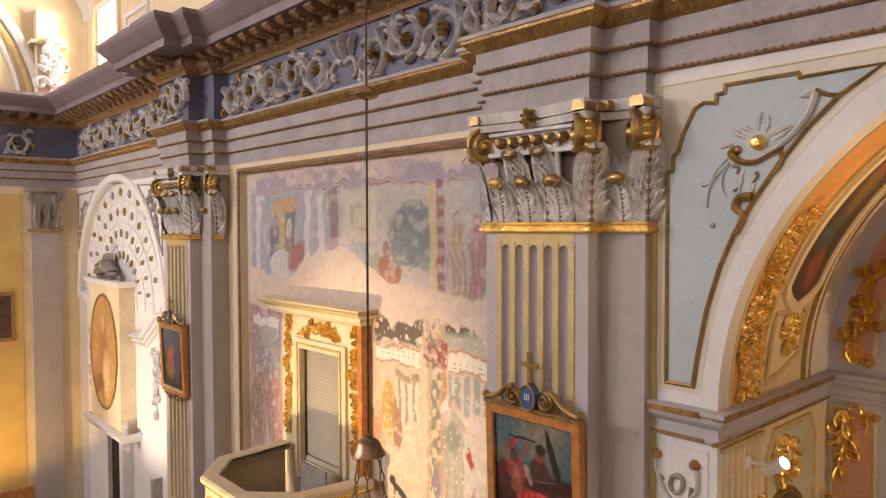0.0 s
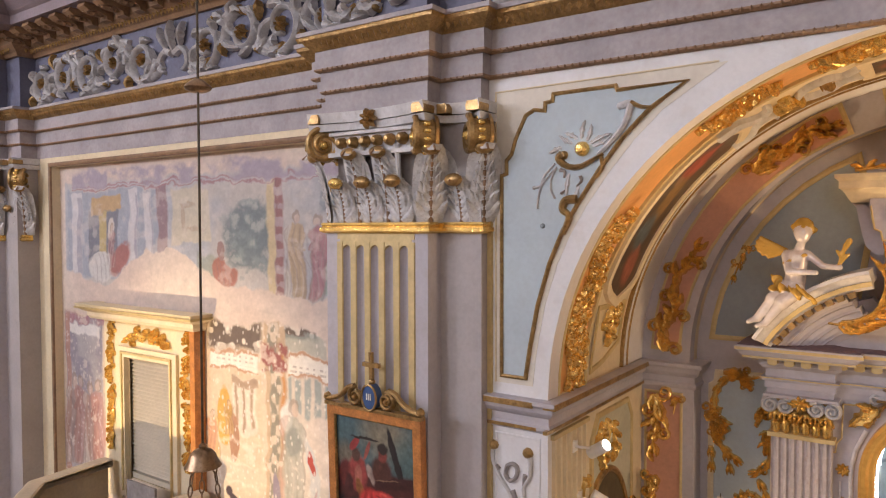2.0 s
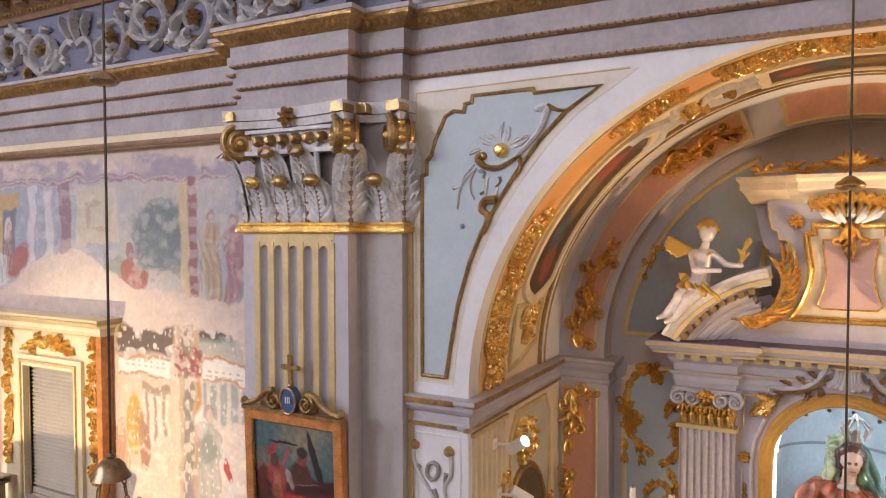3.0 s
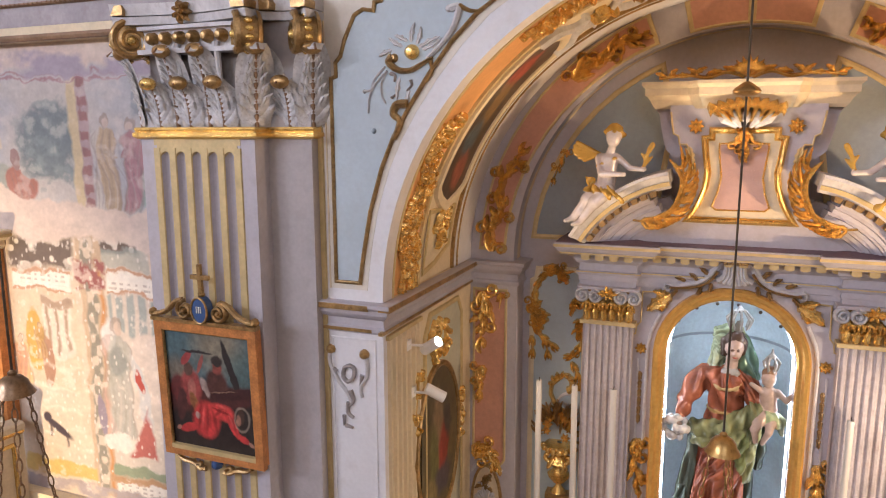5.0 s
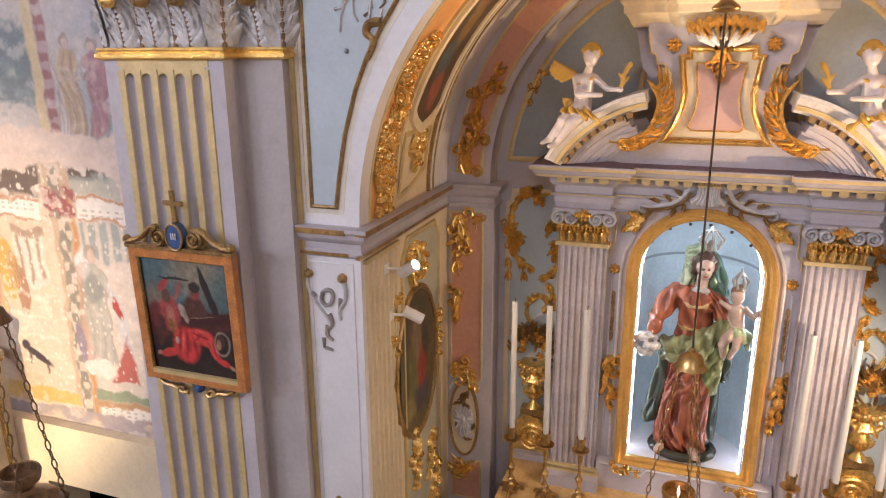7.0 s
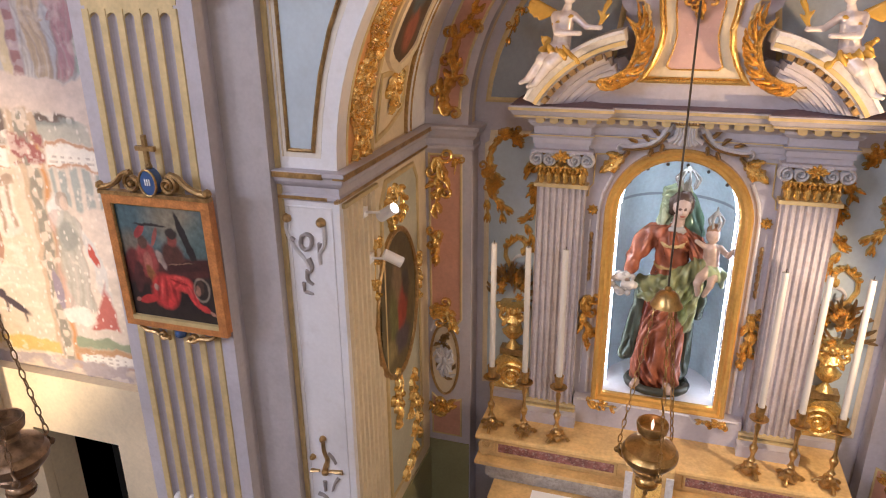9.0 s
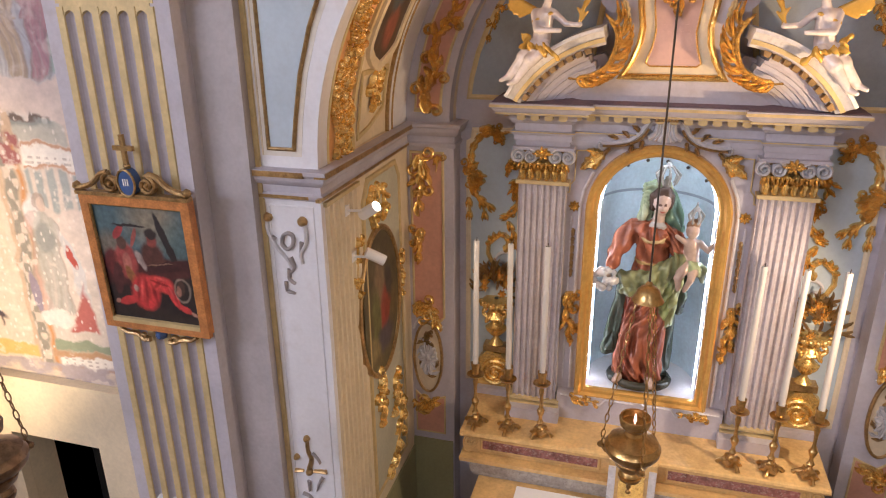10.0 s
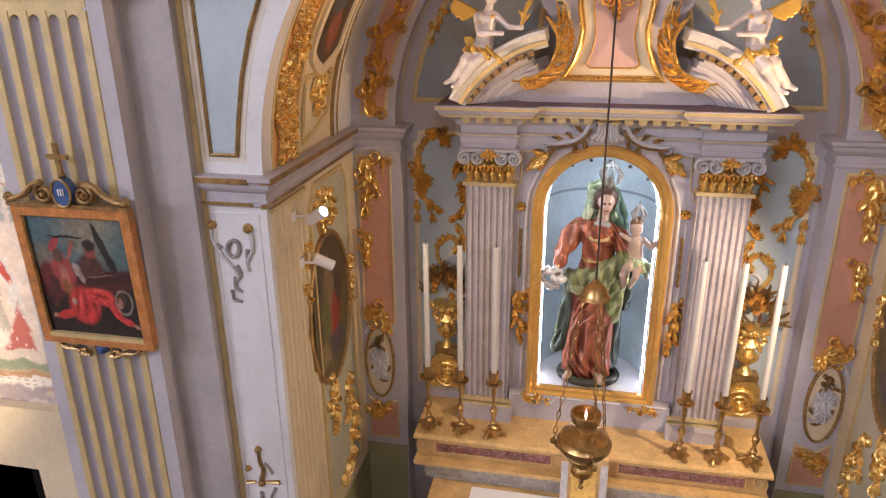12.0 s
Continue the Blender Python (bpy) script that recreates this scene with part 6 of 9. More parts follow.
VM = barrel(R_ARCH + 0.012)
for y, w in ((YW + 0.125, 0.012), (3.78, 0.02), (4.36, 0.016), (4.44, 0.012)):
    bm = B()
    frame_line(bm, VM, [(y, math.pi * i / 60) for i in range(61)], w, 0.022, closed=False)
    structure("vault_moulding", bm, YELLOW if y < 4 else OLDGOLD, "gilt moulding along the chapel vault", "moulding", smooth=True)
orn = thing("vault_carving", "gilt leaf carving on the ochre vault band", "carving", "gilt carvings of the chapel")
for s0, s1, size in ((math.pi - 0.03, math.pi - 0.62, 0.15), (0.03, 0.62, 0.15), (math.pi / 2 + 0.30, math.pi / 2 - 0.30, 0.13), (math.pi - 0.95, math.pi - 1.15, 0.10), (0.95, 1.15, 0.10)):
    bm = B()
    rng = random.Random(int(s0 * 100))
    VS = lambda u, v, h: VM(u, v / R_ARCH, h)
    n = max(3, int(abs(s1 - s0) * R_ARCH / (size * 0.8)))
    pts = [(3.60 + 0.05 * math.sin(i * 1.7), (s0 + (s1 - s0) * i / n) * R_ARCH) for i in range(n + 1)]
    spray(bm, VS, pts, size * 0.75, 0.035, rng)
    spray(bm, VS, [(u_ + 0.08, v_ + 0.03) for u_, v_ in pts], size * 0.55, 0.03, rng)
    spray(bm, VS, [(u_ - 0.08, v_ + 0.05) for u_, v_ in pts], size * 0.55, 0.03, rng)
    
    part("leaf_branch", bm, GOLD, orn, "", True)
for a0, a1 in ((math.pi - 0.27, math.pi - 0.98), (0.27, 0.98)):
    pic = thing("vault_painting", "dark painted cartouche on the chapel vault", "painting", "vault paintings")
    cen, half = (a0 + a1) / 2, abs(a1 - a0) / 2

    def inside(u, v, c=cen, hh=half):
        q = abs(v - c) / hh
        return abs(u - 4.07) < 0.215 * (1 - max(0, (q - 0.75) / 0.25) ** 2)
    paint_mesh("painting_field", lambda u, v, h: VM(u, v, 0.014), 40, 90, vault_paint, CANVAS, pic, "dark brown painted field", u=(3.85, 4.29), v=(min(a0, a1), max(a0, a1)), mask=inside)
    bm = B()
    outl = [(4.07 + 0.225 * (1 - max(0, (abs(q) - 0.75) / 0.25) ** 2) * sg, cen + half * 1.02 * q) for sg, qs in ((1, [i / 12 - 1 for i in range(25)]), (-1, [1 - i / 12 for i in range(25)])) for q in qs]
    frame_line(bm, VM, outl, 0.022, 0.035)
    part("cartouche_frame", bm, CREAM, pic, "cream moulded cartouche frame", True)
    orn2 = thing("cartouche_carving", "gilt mask-like leaf cluster under the painted cartouche", "carving", "gilt carvings of the chapel")
    sgn = 1 if a0 > math.pi / 2 else -1
    bm = B()
    spray(bm, lambda u, v, h: VM(u, v / R_ARCH, h), [(4.07, (a0 + sgn * 0.02) * R_ARCH), (4.06, (a0 + sgn * 0.08) * R_ARCH), (4.08, (a0 + sgn * 0.14) * R_ARCH)], 0.12, 0.04, rng)
    part("leaf_tuft", bm, GOLD, orn2, "", True)
    bm = B()
    frame_line(bm, VM, [(3.86, math.pi / 2 + sgn * (math.pi / 2 - 0.03)), (3.86, a0 + sgn * 0.02), (4.28, a0 + sgn * 0.02), (4.28, math.pi / 2 + sgn * (math.pi / 2 - 0.10)), (4.05, math.pi / 2 + sgn * (math.pi / 2 - 0.05))], 0.010, 0.014)
    part("panel_line", bm, YELLOW, orn2, "", True)
    # scrolled white cresting towards the crown
    VS = lambda u, v, h: VM(u, v / R_ARCH, h)
    e = a1 * R_ARCH
    for du, w0 in ((0.0, 0.020), (0.045, 0.014)):
        for sd in (1, -1):
            bm = B()
            stroke(bm, VS, [(4.07 + sd * (0.215 - du), e + sgn * 0.12), (4.07 + sd * (0.19 - du), e - sgn * 0.0), (4.07 + sd * (0.10 - du * 0.5), e - sgn * 0.05), (4.07 + sd * 0.05, e - sgn * 0.11), (4.07 + sd * 0.10, e - sgn * 0.17), (4.07 + sd * 0.15, e - sgn * 0.15)], w0, 0.012, 0.045)
            part("white_scroll", bm, STONE, orn2, "white stucco scroll", True)
    for sd in (1, -1):
        bm = B()
        stroke(bm, VS, [(4.07 + sd * 0.02, e - sgn * 0.30), (4.07 + sd * 0.12, e - sgn * 0.36), (4.07 + sd * 0.13, e - sgn * 0.46), (4.07 + sd * 0.06, e - sgn * 0.52), (4.07 + sd * 0.10, e - sgn * 0.60)], 0.014, 0.010, 0.04)
        part("white_scroll", bm, STONE, orn2, "white stucco scroll", True)
    bm = B()
    spray(bm, VS, [(4.07, e - sgn * 0.17), (4.05, e - sgn * 0.22), (4.08, e - sgn * 0.29)], 0.11, 0.05, rng)
    part("gilt_flower_tuft", bm, GOLD, orn2, "gilt flower tuft", True)
    bm = B()
    spray(bm, VS, [(4.09, e - sgn * 0.42), (4.05, e - sgn * 0.48)], 0.06, 0.035, rng)
    part("gilt_tuft", bm, OLDGOLD, orn2, "", True)
pic = thing("vault_painting", "grey and brown painted field at the crown of the chapel vault", "painting", "vault paintings")
cw = 0.24
paint_mesh("painting_field", lambda u, v, h: VM(u, v, 0.014), 40, 60, vault_paint, CANVAS, pic, "brown painted field", u=(3.88, 4.26), v=(math.pi / 2 - cw, math.pi / 2 + cw))
bm = B()
frame_line(bm, VM, [(3.88, math.pi / 2 - cw + 2 * cw * i / 12) for i in range(13)] + [(4.26, math.pi / 2 + cw - 2 * cw * i / 12) for i in range(13)], 0.02, 0.03)
part("cartouche_frame", bm, CREAM, pic, "cream moulded frame", True)
# salmon and gold on the rib
for sg in (1, -1):
    for a0, a1 in ((0.05, 1.21), (1.35, 1.565)):
        A = (lambda a: math.pi - a) if sg > 0 else (lambda a: a)
        RM = lambda u, v, h: Vector((XA + v * math.cos(A(u)), Y_RIB - h, Z_SPRING + (0.99 + 0.03 * math.sin(u)) * v * math.sin(A(u))))
        pts = [(a0 + (a1 - a0) * i / 12, 1.70) for i in range(13)] + [(a1 - (a1 - a0) * i / 12, 1.52) for i in range(13)]
        structure("rib_panel", prism(B(), pts, RM, 0.0, 0.008), SALMON, "salmon panel on the vault rib", "wall panel")
        bm = B()
        frame_line(bm, RM, pts, 0.010, 0.014)
        structure("rib_panel_border", bm, YELLOW, "gilt border on the vault rib", "trim", smooth=True)
    orn = thing("rib_carving", "gilt leaf carving on the salmon rib", "carving", "gilt carvings of the chapel")
    for a0, a1, size in ((0.04, 0.52, 0.15), (0.86, 1.19, 0.13)):
        bm = B()
        RS = lambda u, v, h: RM(u / 1.6, v, h)
        n = 6
        spray(bm, RS, [((a0 + (a1 - a0) * i / n) * 1.6, 1.61 + 0.03 * math.sin(i * 2)) for i in range(n + 1)], size * 0.9, 0.05, rng)
        part("leaf_branch", bm, GOLD, orn, "", True)

# lunette panels on the back wall
for sg in (1, -1):
    xm = (lambda x: x) if sg > 0 else mirror
    MF = lambda u, v, h: Vector((xm(u), Y_BACK - h, v))
    pts = [(-1.22, 3.70), (-0.42, 3.70), (-0.30, 4.50)] + [(XA + 1.36 * math.cos(a), Z_SPRING + 1.43 * math.sin(a)) for a in [math.radians(112 + 7.0 * i) for i in range(9)]]
    structure("lunette_panel", prism(B(), pts, MF, 0.0, 0.006), SLATE, "slate blue lunette panel behind the pediment", "wall panel")
    bm = B()
    frame_line(bm, MF, pts, 0.02, 0.016)
    structure("lunette_border", bm, YELLOW, "pale gilt border of the lunette", "trim")
    orn = thing("lunette_carving", "small gilt leaf drop in the lunette", "carving", "gilt carvings of the chapel")
    bm = B()
    spray(bm, MF, [(-1.0, 4.32), (-1.05, 4.2), (-1.1, 4.06)], 0.07, 0.025, rng)
    part("leaf_drop", bm, GOLD, orn, "", True)
    # side panels beside the columns
    pts = [(-1.22, 1.42), (-1.22, 3.37), (-1.19, 3.39), (-1.18, 3.46), (-0.83, 3.47), (-0.83, 1.42)]
    structure("altar_side_panel", prism(B(), pts, MF, 0.0, 0.006), BLUE, "pale blue panel beside the altar column", "wall panel")
    bm = B()
    frame_line(bm, MF, pts, 0.022, 0.016)
    structure("side_panel_border", bm, CREAM, "cream border of the side panel", "trim")
    orn = thing("side_panel_carving", "gilt rocaille scrolls on the pale blue panel", "carving", "gilt carvings of the chapel")
    for pts, size in (([(-1.14, 3.47), (-1.08, 3.48), (-1.02, 3.46), (-0.95, 3.42)], 0.085), ([(-1.02, 3.46), (-1.0, 3.41), (-0.96, 3.38)], 0.06), ([(-1.26, 3.17), (-1.21, 3.16), (-1.16, 3.13), (-1.12, 3.09)], 0.10),
                      ([(-1.22, 3.12), (-1.19, 3.08), (-1.15, 3.02)], 0.08), ([(-0.85, 3.27), (-0.91, 3.23), (-0.93, 3.14)], 0.09), ([(-0.85, 3.11), (-0.88, 3.05), (-0.87, 2.99)], 0.07), ([(-0.90, 2.87), (-0.95, 2.82)], 0.06)):
        bm = B()
        spray(bm, MF, pts, size, 0.04, rng)
        part("leaf_branch", bm, GOLD, orn, "gilt leaf cluster", True)
    for pts, w0, w1 in (([(-1.04, 3.46), (-1.11, 3.44), (-1.16, 3.39), (-1.195, 3.32), (-1.20, 3.25), (-1.18, 3.19)], 0.014, 0.022), ([(-1.21, 3.08), (-1.16, 2.97), (-1.08, 2.92), (-1.02, 2.86)], 0.016, 0.008),
                        ([(-1.21, 3.04), (-1.13, 2.95), (-1.10, 2.86), (-1.09, 2.79)], 0.014, 0.006), ([(-1.22, 2.96), (-1.21, 2.86), (-1.215, 2.78)], 0.016, 0.008), ([(-0.85, 3.03), (-0.855, 2.93), (-0.90, 2.84), (-0.98, 2.81)], 0.016, 0.010),
                        ([(-0.92, 2.79), (-0.88, 2.72), (-0.855, 2.64), (-0.86, 2.58)], 0.012, 0.014)):
        bm = B()
        stroke(bm, MF, pts, w0, w1, 0.035)
        part("scroll_stem", bm, GOLD, orn, "gilt scrolled stem", True)
        for q in range(1, len(pts)):
            d = math.atan2(pts[q][1] - pts[q - 1][1], pts[q][0] - pts[q - 1][0])
            for sd in (0.55, -0.55):
                bm = B()
                leaf(bm, MF, pts[q - 1], d + sd, 0.085, 0.014, 0.03, bend=-sd * 0.9, n=5)
                part("stem_leaf", bm, GOLD, orn, "", True)
    bm = B()
    stroke(bm, MF, curl((-0.96, 2.61), 0.045, 0.075, math.radians(-60), 0.45, 10) + [(-1.06, 2.60), (-1.065, 2.53), (-1.03, 2.45), (-0.96, 2.40), (-0.90, 2.37)], 0.032, 0.014, 0.06)
    for q in range(6):
        aa = math.radians(40 + 26 * q)
        leaf(bm, MF, (-0.975 + 0.06 * math.cos(aa), 2.60 + 0.065 * math.sin(aa)), aa, 0.05, 0.018, 0.06, n=4)
    part("c_scroll", bm, GOLD, orn, "gilt c-shaped scroll", True)
    bm = B()
    stroke(bm, MF, [(-0.90, 2.55), (-0.97, 2.53), (-1.0, 2.48), (-0.94, 2.45)], 0.016, 0.01, 0.03)
    part("inner_scroll", bm, STONE, orn, "white stucco scroll", True)

# ---- altar carving ----
for sg in (1, -1):
    xm = (lambda x: x) if sg > 0 else mirror
    MC = lambda u, v, h: Vector((xm(u), YC - h, v))
    # gilt capital of the column
    cap = part("column_capital", box(B(), min(xm(-0.79), xm(-0.47)), max(xm(-0.79), xm(-0.47)), YC, Y_BACK, 3.20, 3.42), OLDGOLD, altar, "gilt leaf capital with white volutes")
    for k in range(6):
        bm = B()
        leaf(bm, MC, (-0.765 + 0.054 * k, 3.205), math.pi / 2, 0.125, 0.030, 0.030, n=6)
        part("leaf", bm, GOLD, cap, "", True)
        bm = B()
        for q in range(3):
            leaf(bm, lambda u, v, h: MC(u, v, h + 0.028), (-0.765 + 0.054 * k + 0.014 * (q - 1), 3.335), -math.pi / 2 + 0.5 * (q - 1), 0.05 + 0.012 * ((k + q) % 2), 0.012, 0.03, n=4)
        knob(bm, lambda u, v, h: MC(u, v, h + 0.02), (-0.765 + 0.054 * k, 3.33), 0.020, 0.035)
        part("leaf_tip", bm, GOLD, cap, "", True)
    part("capital_neck", box(B(), min(xm(-0.76), xm(-0.50)), max(xm(-0.76), xm(-0.50)), YC - 0.022, YC + 0.02, 3.36, 3.395), LILAC, cap)
    bm = B()
    rosette(bm, lambda u, v, h: MC(u, v, h + 0.04), (-0.63, 3.40), 0.05, 0.03, 7)
    leaf(bm, lambda u, v, h: MC(u, v, h + 0.04), (-0.63, 3.40), math.pi, 0.07, 0.02, 0.03, n=5)
    leaf(bm, lambda u, v, h: MC(u, v, h + 0.04), (-0.63, 3.40), 0.0, 0.07, 0.02, 0.03, n=5)
    part("capital_flower", bm, GOLD, cap, "gilt flower", True)
    for u, d in ((-0.795, 1), (-0.715, -1), (-0.545, 1), (-0.465, -1)):
        bm = B()
        stroke(bm, lambda a, b, h: MC(a, b, h + 0.02), curl((u, 3.375), 0.046, 0.008, math.pi / 2, d * 1.8, 26), 0.012, 0.008, 0.045)
        prism(bm, arcpts((u, 3.375), 0.042, 0, 2 * math.pi, 16)[:-1], MC, -0.02, 0.024)
        part("volute", bm, STONE, cap, "white scroll volute", True)
    part("abacus", box(B(), min(xm(-0.83), xm(-0.43)), max(xm(-0.83), xm(-0.43)), YC - 0.05, Y_BACK, 3.42, 3.44), LILAC, cap)
    part("capital_ring", box(B(), min(xm(-0.81), xm(-0.45)), max(xm(-0.81), xm(-0.45)), YC - 0.022, Y_BACK, 3.18, 3.205), YELLOW, cap)
    bm = B()
    for za, zb, d in ((1.46, 1.475, 0.03), (1.49, 1.51, 0.02)):
        box(bm, min(xm(-0.82), xm(-0.44)), max(xm(-0.82), xm(-0.44)), YC - d, Y_BACK, za, zb)
    part("column_foot", bm, YELLOW, altar, "gilt foot of the column")
    # surround of the niche
    MN = lambda u, v, h: Vector((xm(u), YA - h, v))
    bm = B()
    spray(bm, MN, [(-0.41, 2.38), (-0.43, 2.25), (-0.40, 2.10), (-0.39, 2.0)], 0.11, 0.05, rng)
    part("side_leaf", bm, GOLD, altar, "gilt leaf beside the niche", True)
    bm = B()
    rosette(bm, MN, (-0.415, 3.02), 0.04, 0.025, 8)
    part("small_rosette", bm, GOLD, altar, "gilt rosette", True)
    for k in range(6):
        bm = B()
        leaf(bm, MN, (-0.415, 2.86 - 0.06 * k), -math.pi / 2, 0.07, 0.018, 0.02, n=4)
        part("husk", bm, OLDGOLD, altar, "", True)
    bm = B()
    leaf(bm, MN, (-0.24, 3.40), math.radians(218), 0.19, 0.055, 0.05)
    leaf(bm, MN, (-0.25, 3.39), math.radians(165), 0.11, 0.03, 0.04)
    leaf(bm, MN, (-0.27, 3.38), math.radians(255), 0.10, 0.03, 0.04)
    knob(bm, MN, (-0.31, 3.345), 0.022, 0.06)
    part("shoulder_leaf", bm, GOLD, altar, "gilt leaf on the arch shoulder", True)
    bm = B()
    stroke(bm, MN, [(-0.27, 3.475), (-0.22, 3.465), (-0.15, 3.475), (-0.08, 3.495), (-0.02, 3.54), (0.02, 3.60), (0.05, 3.64)], 0.014, 0.030, 0.07)
    stroke(bm, MN, curl((-0.255, 3.455), 0.03, 0.006, math.pi / 2, 1.4, 18), 0.012, 0.008, 0.05)
    part("arch_scroll", bm, STONE, altar, "white scroll over the niche", True)
    bm = B()
    stroke(bm, lambda u, v, h: MN(u, v, h + 0.05), [(-0.25, 3.455), (-0.15, 3.462), (-0.07, 3.482), (-0.01, 3.52), (0.03, 3.58)], 0.007, 0.010, 0.03)
    for q, (lu, lv, la) in enumerate(((-0.16, 3.50, 2.3), (-0.09, 3.51, 1.9), (-0.03, 3.55, 1.9), (-0.20, 3.44, 3.6), (-0.06, 3.47, 4.0), (0.0, 3.50, 4.2))):
        bl_ = B()
        leaf(bl_, lambda u, v, h: MN(u, v, h + 0.03), (lu, lv), la, 0.07, 0.018, 0.04, bend=0.8, n=5)
        part("scroll_leaf", bl_, OLDGOLD, altar, "gilt leaf on the scroll", True)
    part("arch_scroll_gilding", bm, OLDGOLD, altar, "gilt edge of the scroll", True)
    bm = B()
    frame_line(bm, MN, [(-0.50, 3.11), (-0.455, 3.115), (-0.45, 3.17), (-0.425, 3.20), (-0.42, 3.405), (-0.33, 3.41)], 0.005, 0.012, closed=False)
    part("gilt_margin", bm, YELLOW, altar, "thin gilt margin line")
    bm = B()
    frame_line(bm, MN, [(-0.375, 1.60), (-0.375, 3.02), (-0.355, 3.14), (-0.30, 3.27)], 0.012, 0.02, closed=False)
    frame_line(bm, MN, [(-0.43, 1.66), (-0.43, 2.95)], 0.007, 0.012, closed=False)
    part("surround_moulding", bm, STONE, altar, "")
    bm = B()
    frame_line(bm, lambda u, v, h: Vector((xm(u), 4.598 - h, v)), [(-0.43, 1.57), (-0.26, 1.57), (-0.22, 1.52), (-0.14, 1.52), (-0.10, 1.57), (0.10, 1.57)], 0.006, 0.01, closed=False)
    part("sill_moulding", bm, STONE, altar)
    bm = B()
    spray(bm, lambda u, v, h: Vector((xm(u), 4.598 - h, v)), [(-0.35, 1.55), (-0.25, 1.545), (-0.14, 1.55)], 0.06, 0.025, rng)
    part("sill_leaf", bm, GOLD, altar, "gilt leaf under the niche", True)
    # pediment gilding, plume, attic scroll
    bm = B()
    rows_ = []
    for i in range(17):
        a = math.radians(150 - 49 * i / 16)
        rows_.append([(xm(PC[0] + (PR + q) * math.cos(a)), 4.62 - h, PC[1] + (PR + q) * math.sin(a)) for q, h in ((-0.012, 0.215), (-0.012, 0.232), (0.012, 0.238), (0.016, 0.22))])
    grid(bm, rows_, close_v=True)
    part("pediment_gilding", bm, YELLOW, altar, "gilt line on the pediment", True)
    MA = lambda u, v, h: Vector((xm(u), 4.47 - h, v))
    spine = smooth_line([(-0.48, 3.90), (-0.40, 3.895), (-0.33, 3.91), (-0.25, 3.955), (-0.195, 4.05), (-0.18, 4.15), (-0.215, 4.245)], 3)
    for k in range(2, len(spine) - 1):
        d = math.atan2(spine[k + 1][1] - spine[k - 1][1], spine[k + 1][0] - spine[k - 1][0])
        f = k / len(spine)
        for off, ln, hh, bend in ((-1.2, 0.095 + 0.05 * f, 0.028, 1.3), (0.9, 0.05 + 0.06 * f, 0.025, -0.7)) + (((-0.5, 0.12 + 0.03 * f, 0.045, 0.4),) if k % 2 else ()):
            bm = B()
            leaf(bm, MA, spine[k], d + off, ln, 0.014, hh, bend=bend, n=6)
            part("plume_leaf", bm, GOLD, altar, "gilt plume leaf", True)
    bm = B()
    stroke(bm, MA, spine, 0.007, 0.008, 0.025)
    part("plume_stem", bm, GOLD, altar, "gilt stem of the plume", True)
    bm = B()
    rosette(bm, lambda u, v, h: Vector((xm(u), 4.60 - h, v)), (-0.145, 4.475), 0.048, 0.035, 8)
    part("attic_rosette", bm, GOLD, altar, "gilt rosette", True)
    bm = B()
    frame_line(bm, lambda u, v, h: Vector((xm(u), 4.60 - h, v)), [(XA - 0.425, 4.56), (XA - 0.405, 4.43), (XA - 0.375, 4.415), (XA - 0.365, 4.365), (XA - 0.325, 4.365), (XA - 0.295, 4.31), (XA - 0.30, 4.25)], 0.006, 0.012, closed=False)
    leaf(bm, lambda u, v, h: Vector((xm(u), 4.60 - h, v)), (XA - 0.31, 4.35), math.radians(-80), 0.14, 0.028, 0.04)
    part("attic_scroll", bm, YELLOW, altar, "", True)

MT = front(4.60)
wx = [(-0.185, 4.455), (-0.185, 4.41), (-0.228, 4.405), (-0.215, 4.30), (-0.198, 4.20), (-0.21, 4.10), (-0.25, 3.99), (-0.305, 3.90)]
wi = [(-0.135, 4.37), (-0.135, 4.33), (-0.125, 4.25), (-0.115, 4.17), (-0.13, 4.08), (-0.16, 3.99), (-0.135, 3.97)]
panel_pts = [(XA + u, v) for u, v in wx] + [(XA - u, v) for u, v in wx[::-1]]
inner_pts = [(XA + u, v) for u, v in wi] + [(XA - u, v) for u, v in wi[::-1]]
part("panel_field", prism(B(), panel_pts, MT, 0.0, 0.006), CREAM, altar, "cream band of the attic panel")
part("pink_panel", prism(B(), inner_pts, MT, 0.0, 0.011), PINK, altar, "waisted pink panel")
for pts_, wd, hh in ((panel_pts, 0.015, 0.03), ([(XA + (u - XA) * 0.90, 4.18 + (v - 4.18) * 0.93) for u, v in panel_pts], 0.006, 0.02), (inner_pts, 0.006, 0.018)):
    bm = B()
    frame_line(bm, MT, pts_, wd, hh)
    part("panel_border", bm, GOLD, altar, "gilt border of the pink panel")
for z, hw in ((4.205, 0.075), (4.165, 0.09)):
    for q in range(5):
        x = XA - hw + 2 * hw * (q + 0.5) / 5
        part("faded_bar", box(B(), x - hw * 0.13, x + hw * 0.13, 4.586, 4.590, z - 0.009, z + 0.009), PINK, altar)
for k in range(9):
    q = (k - 4) / 4
    bm = B()
    stroke(bm, front(4.56), [(XA + 0.19 * q, 4.640 - 0.035 * q * q), (XA + 0.20 * q, 4.60 - 0.02 * abs(q)), (XA + 0.17 * q, 4.545 + 0.01 * abs(q)), (XA + 0.10 * q, 4.50)], 0.024, 0.012, 0.075)
    for d in (-0.5, 0.0, 0.5):
        leaf(bm, front(4.50), (XA + 0.195 * q, 4.635 - 0.035 * q * q), -math.pi / 2 + d - 0.5 * q, 0.075, 0.016, 0.035, n=5)
    part("shell_rib", bm, GOLD, altar, "gilt shell rib", True)
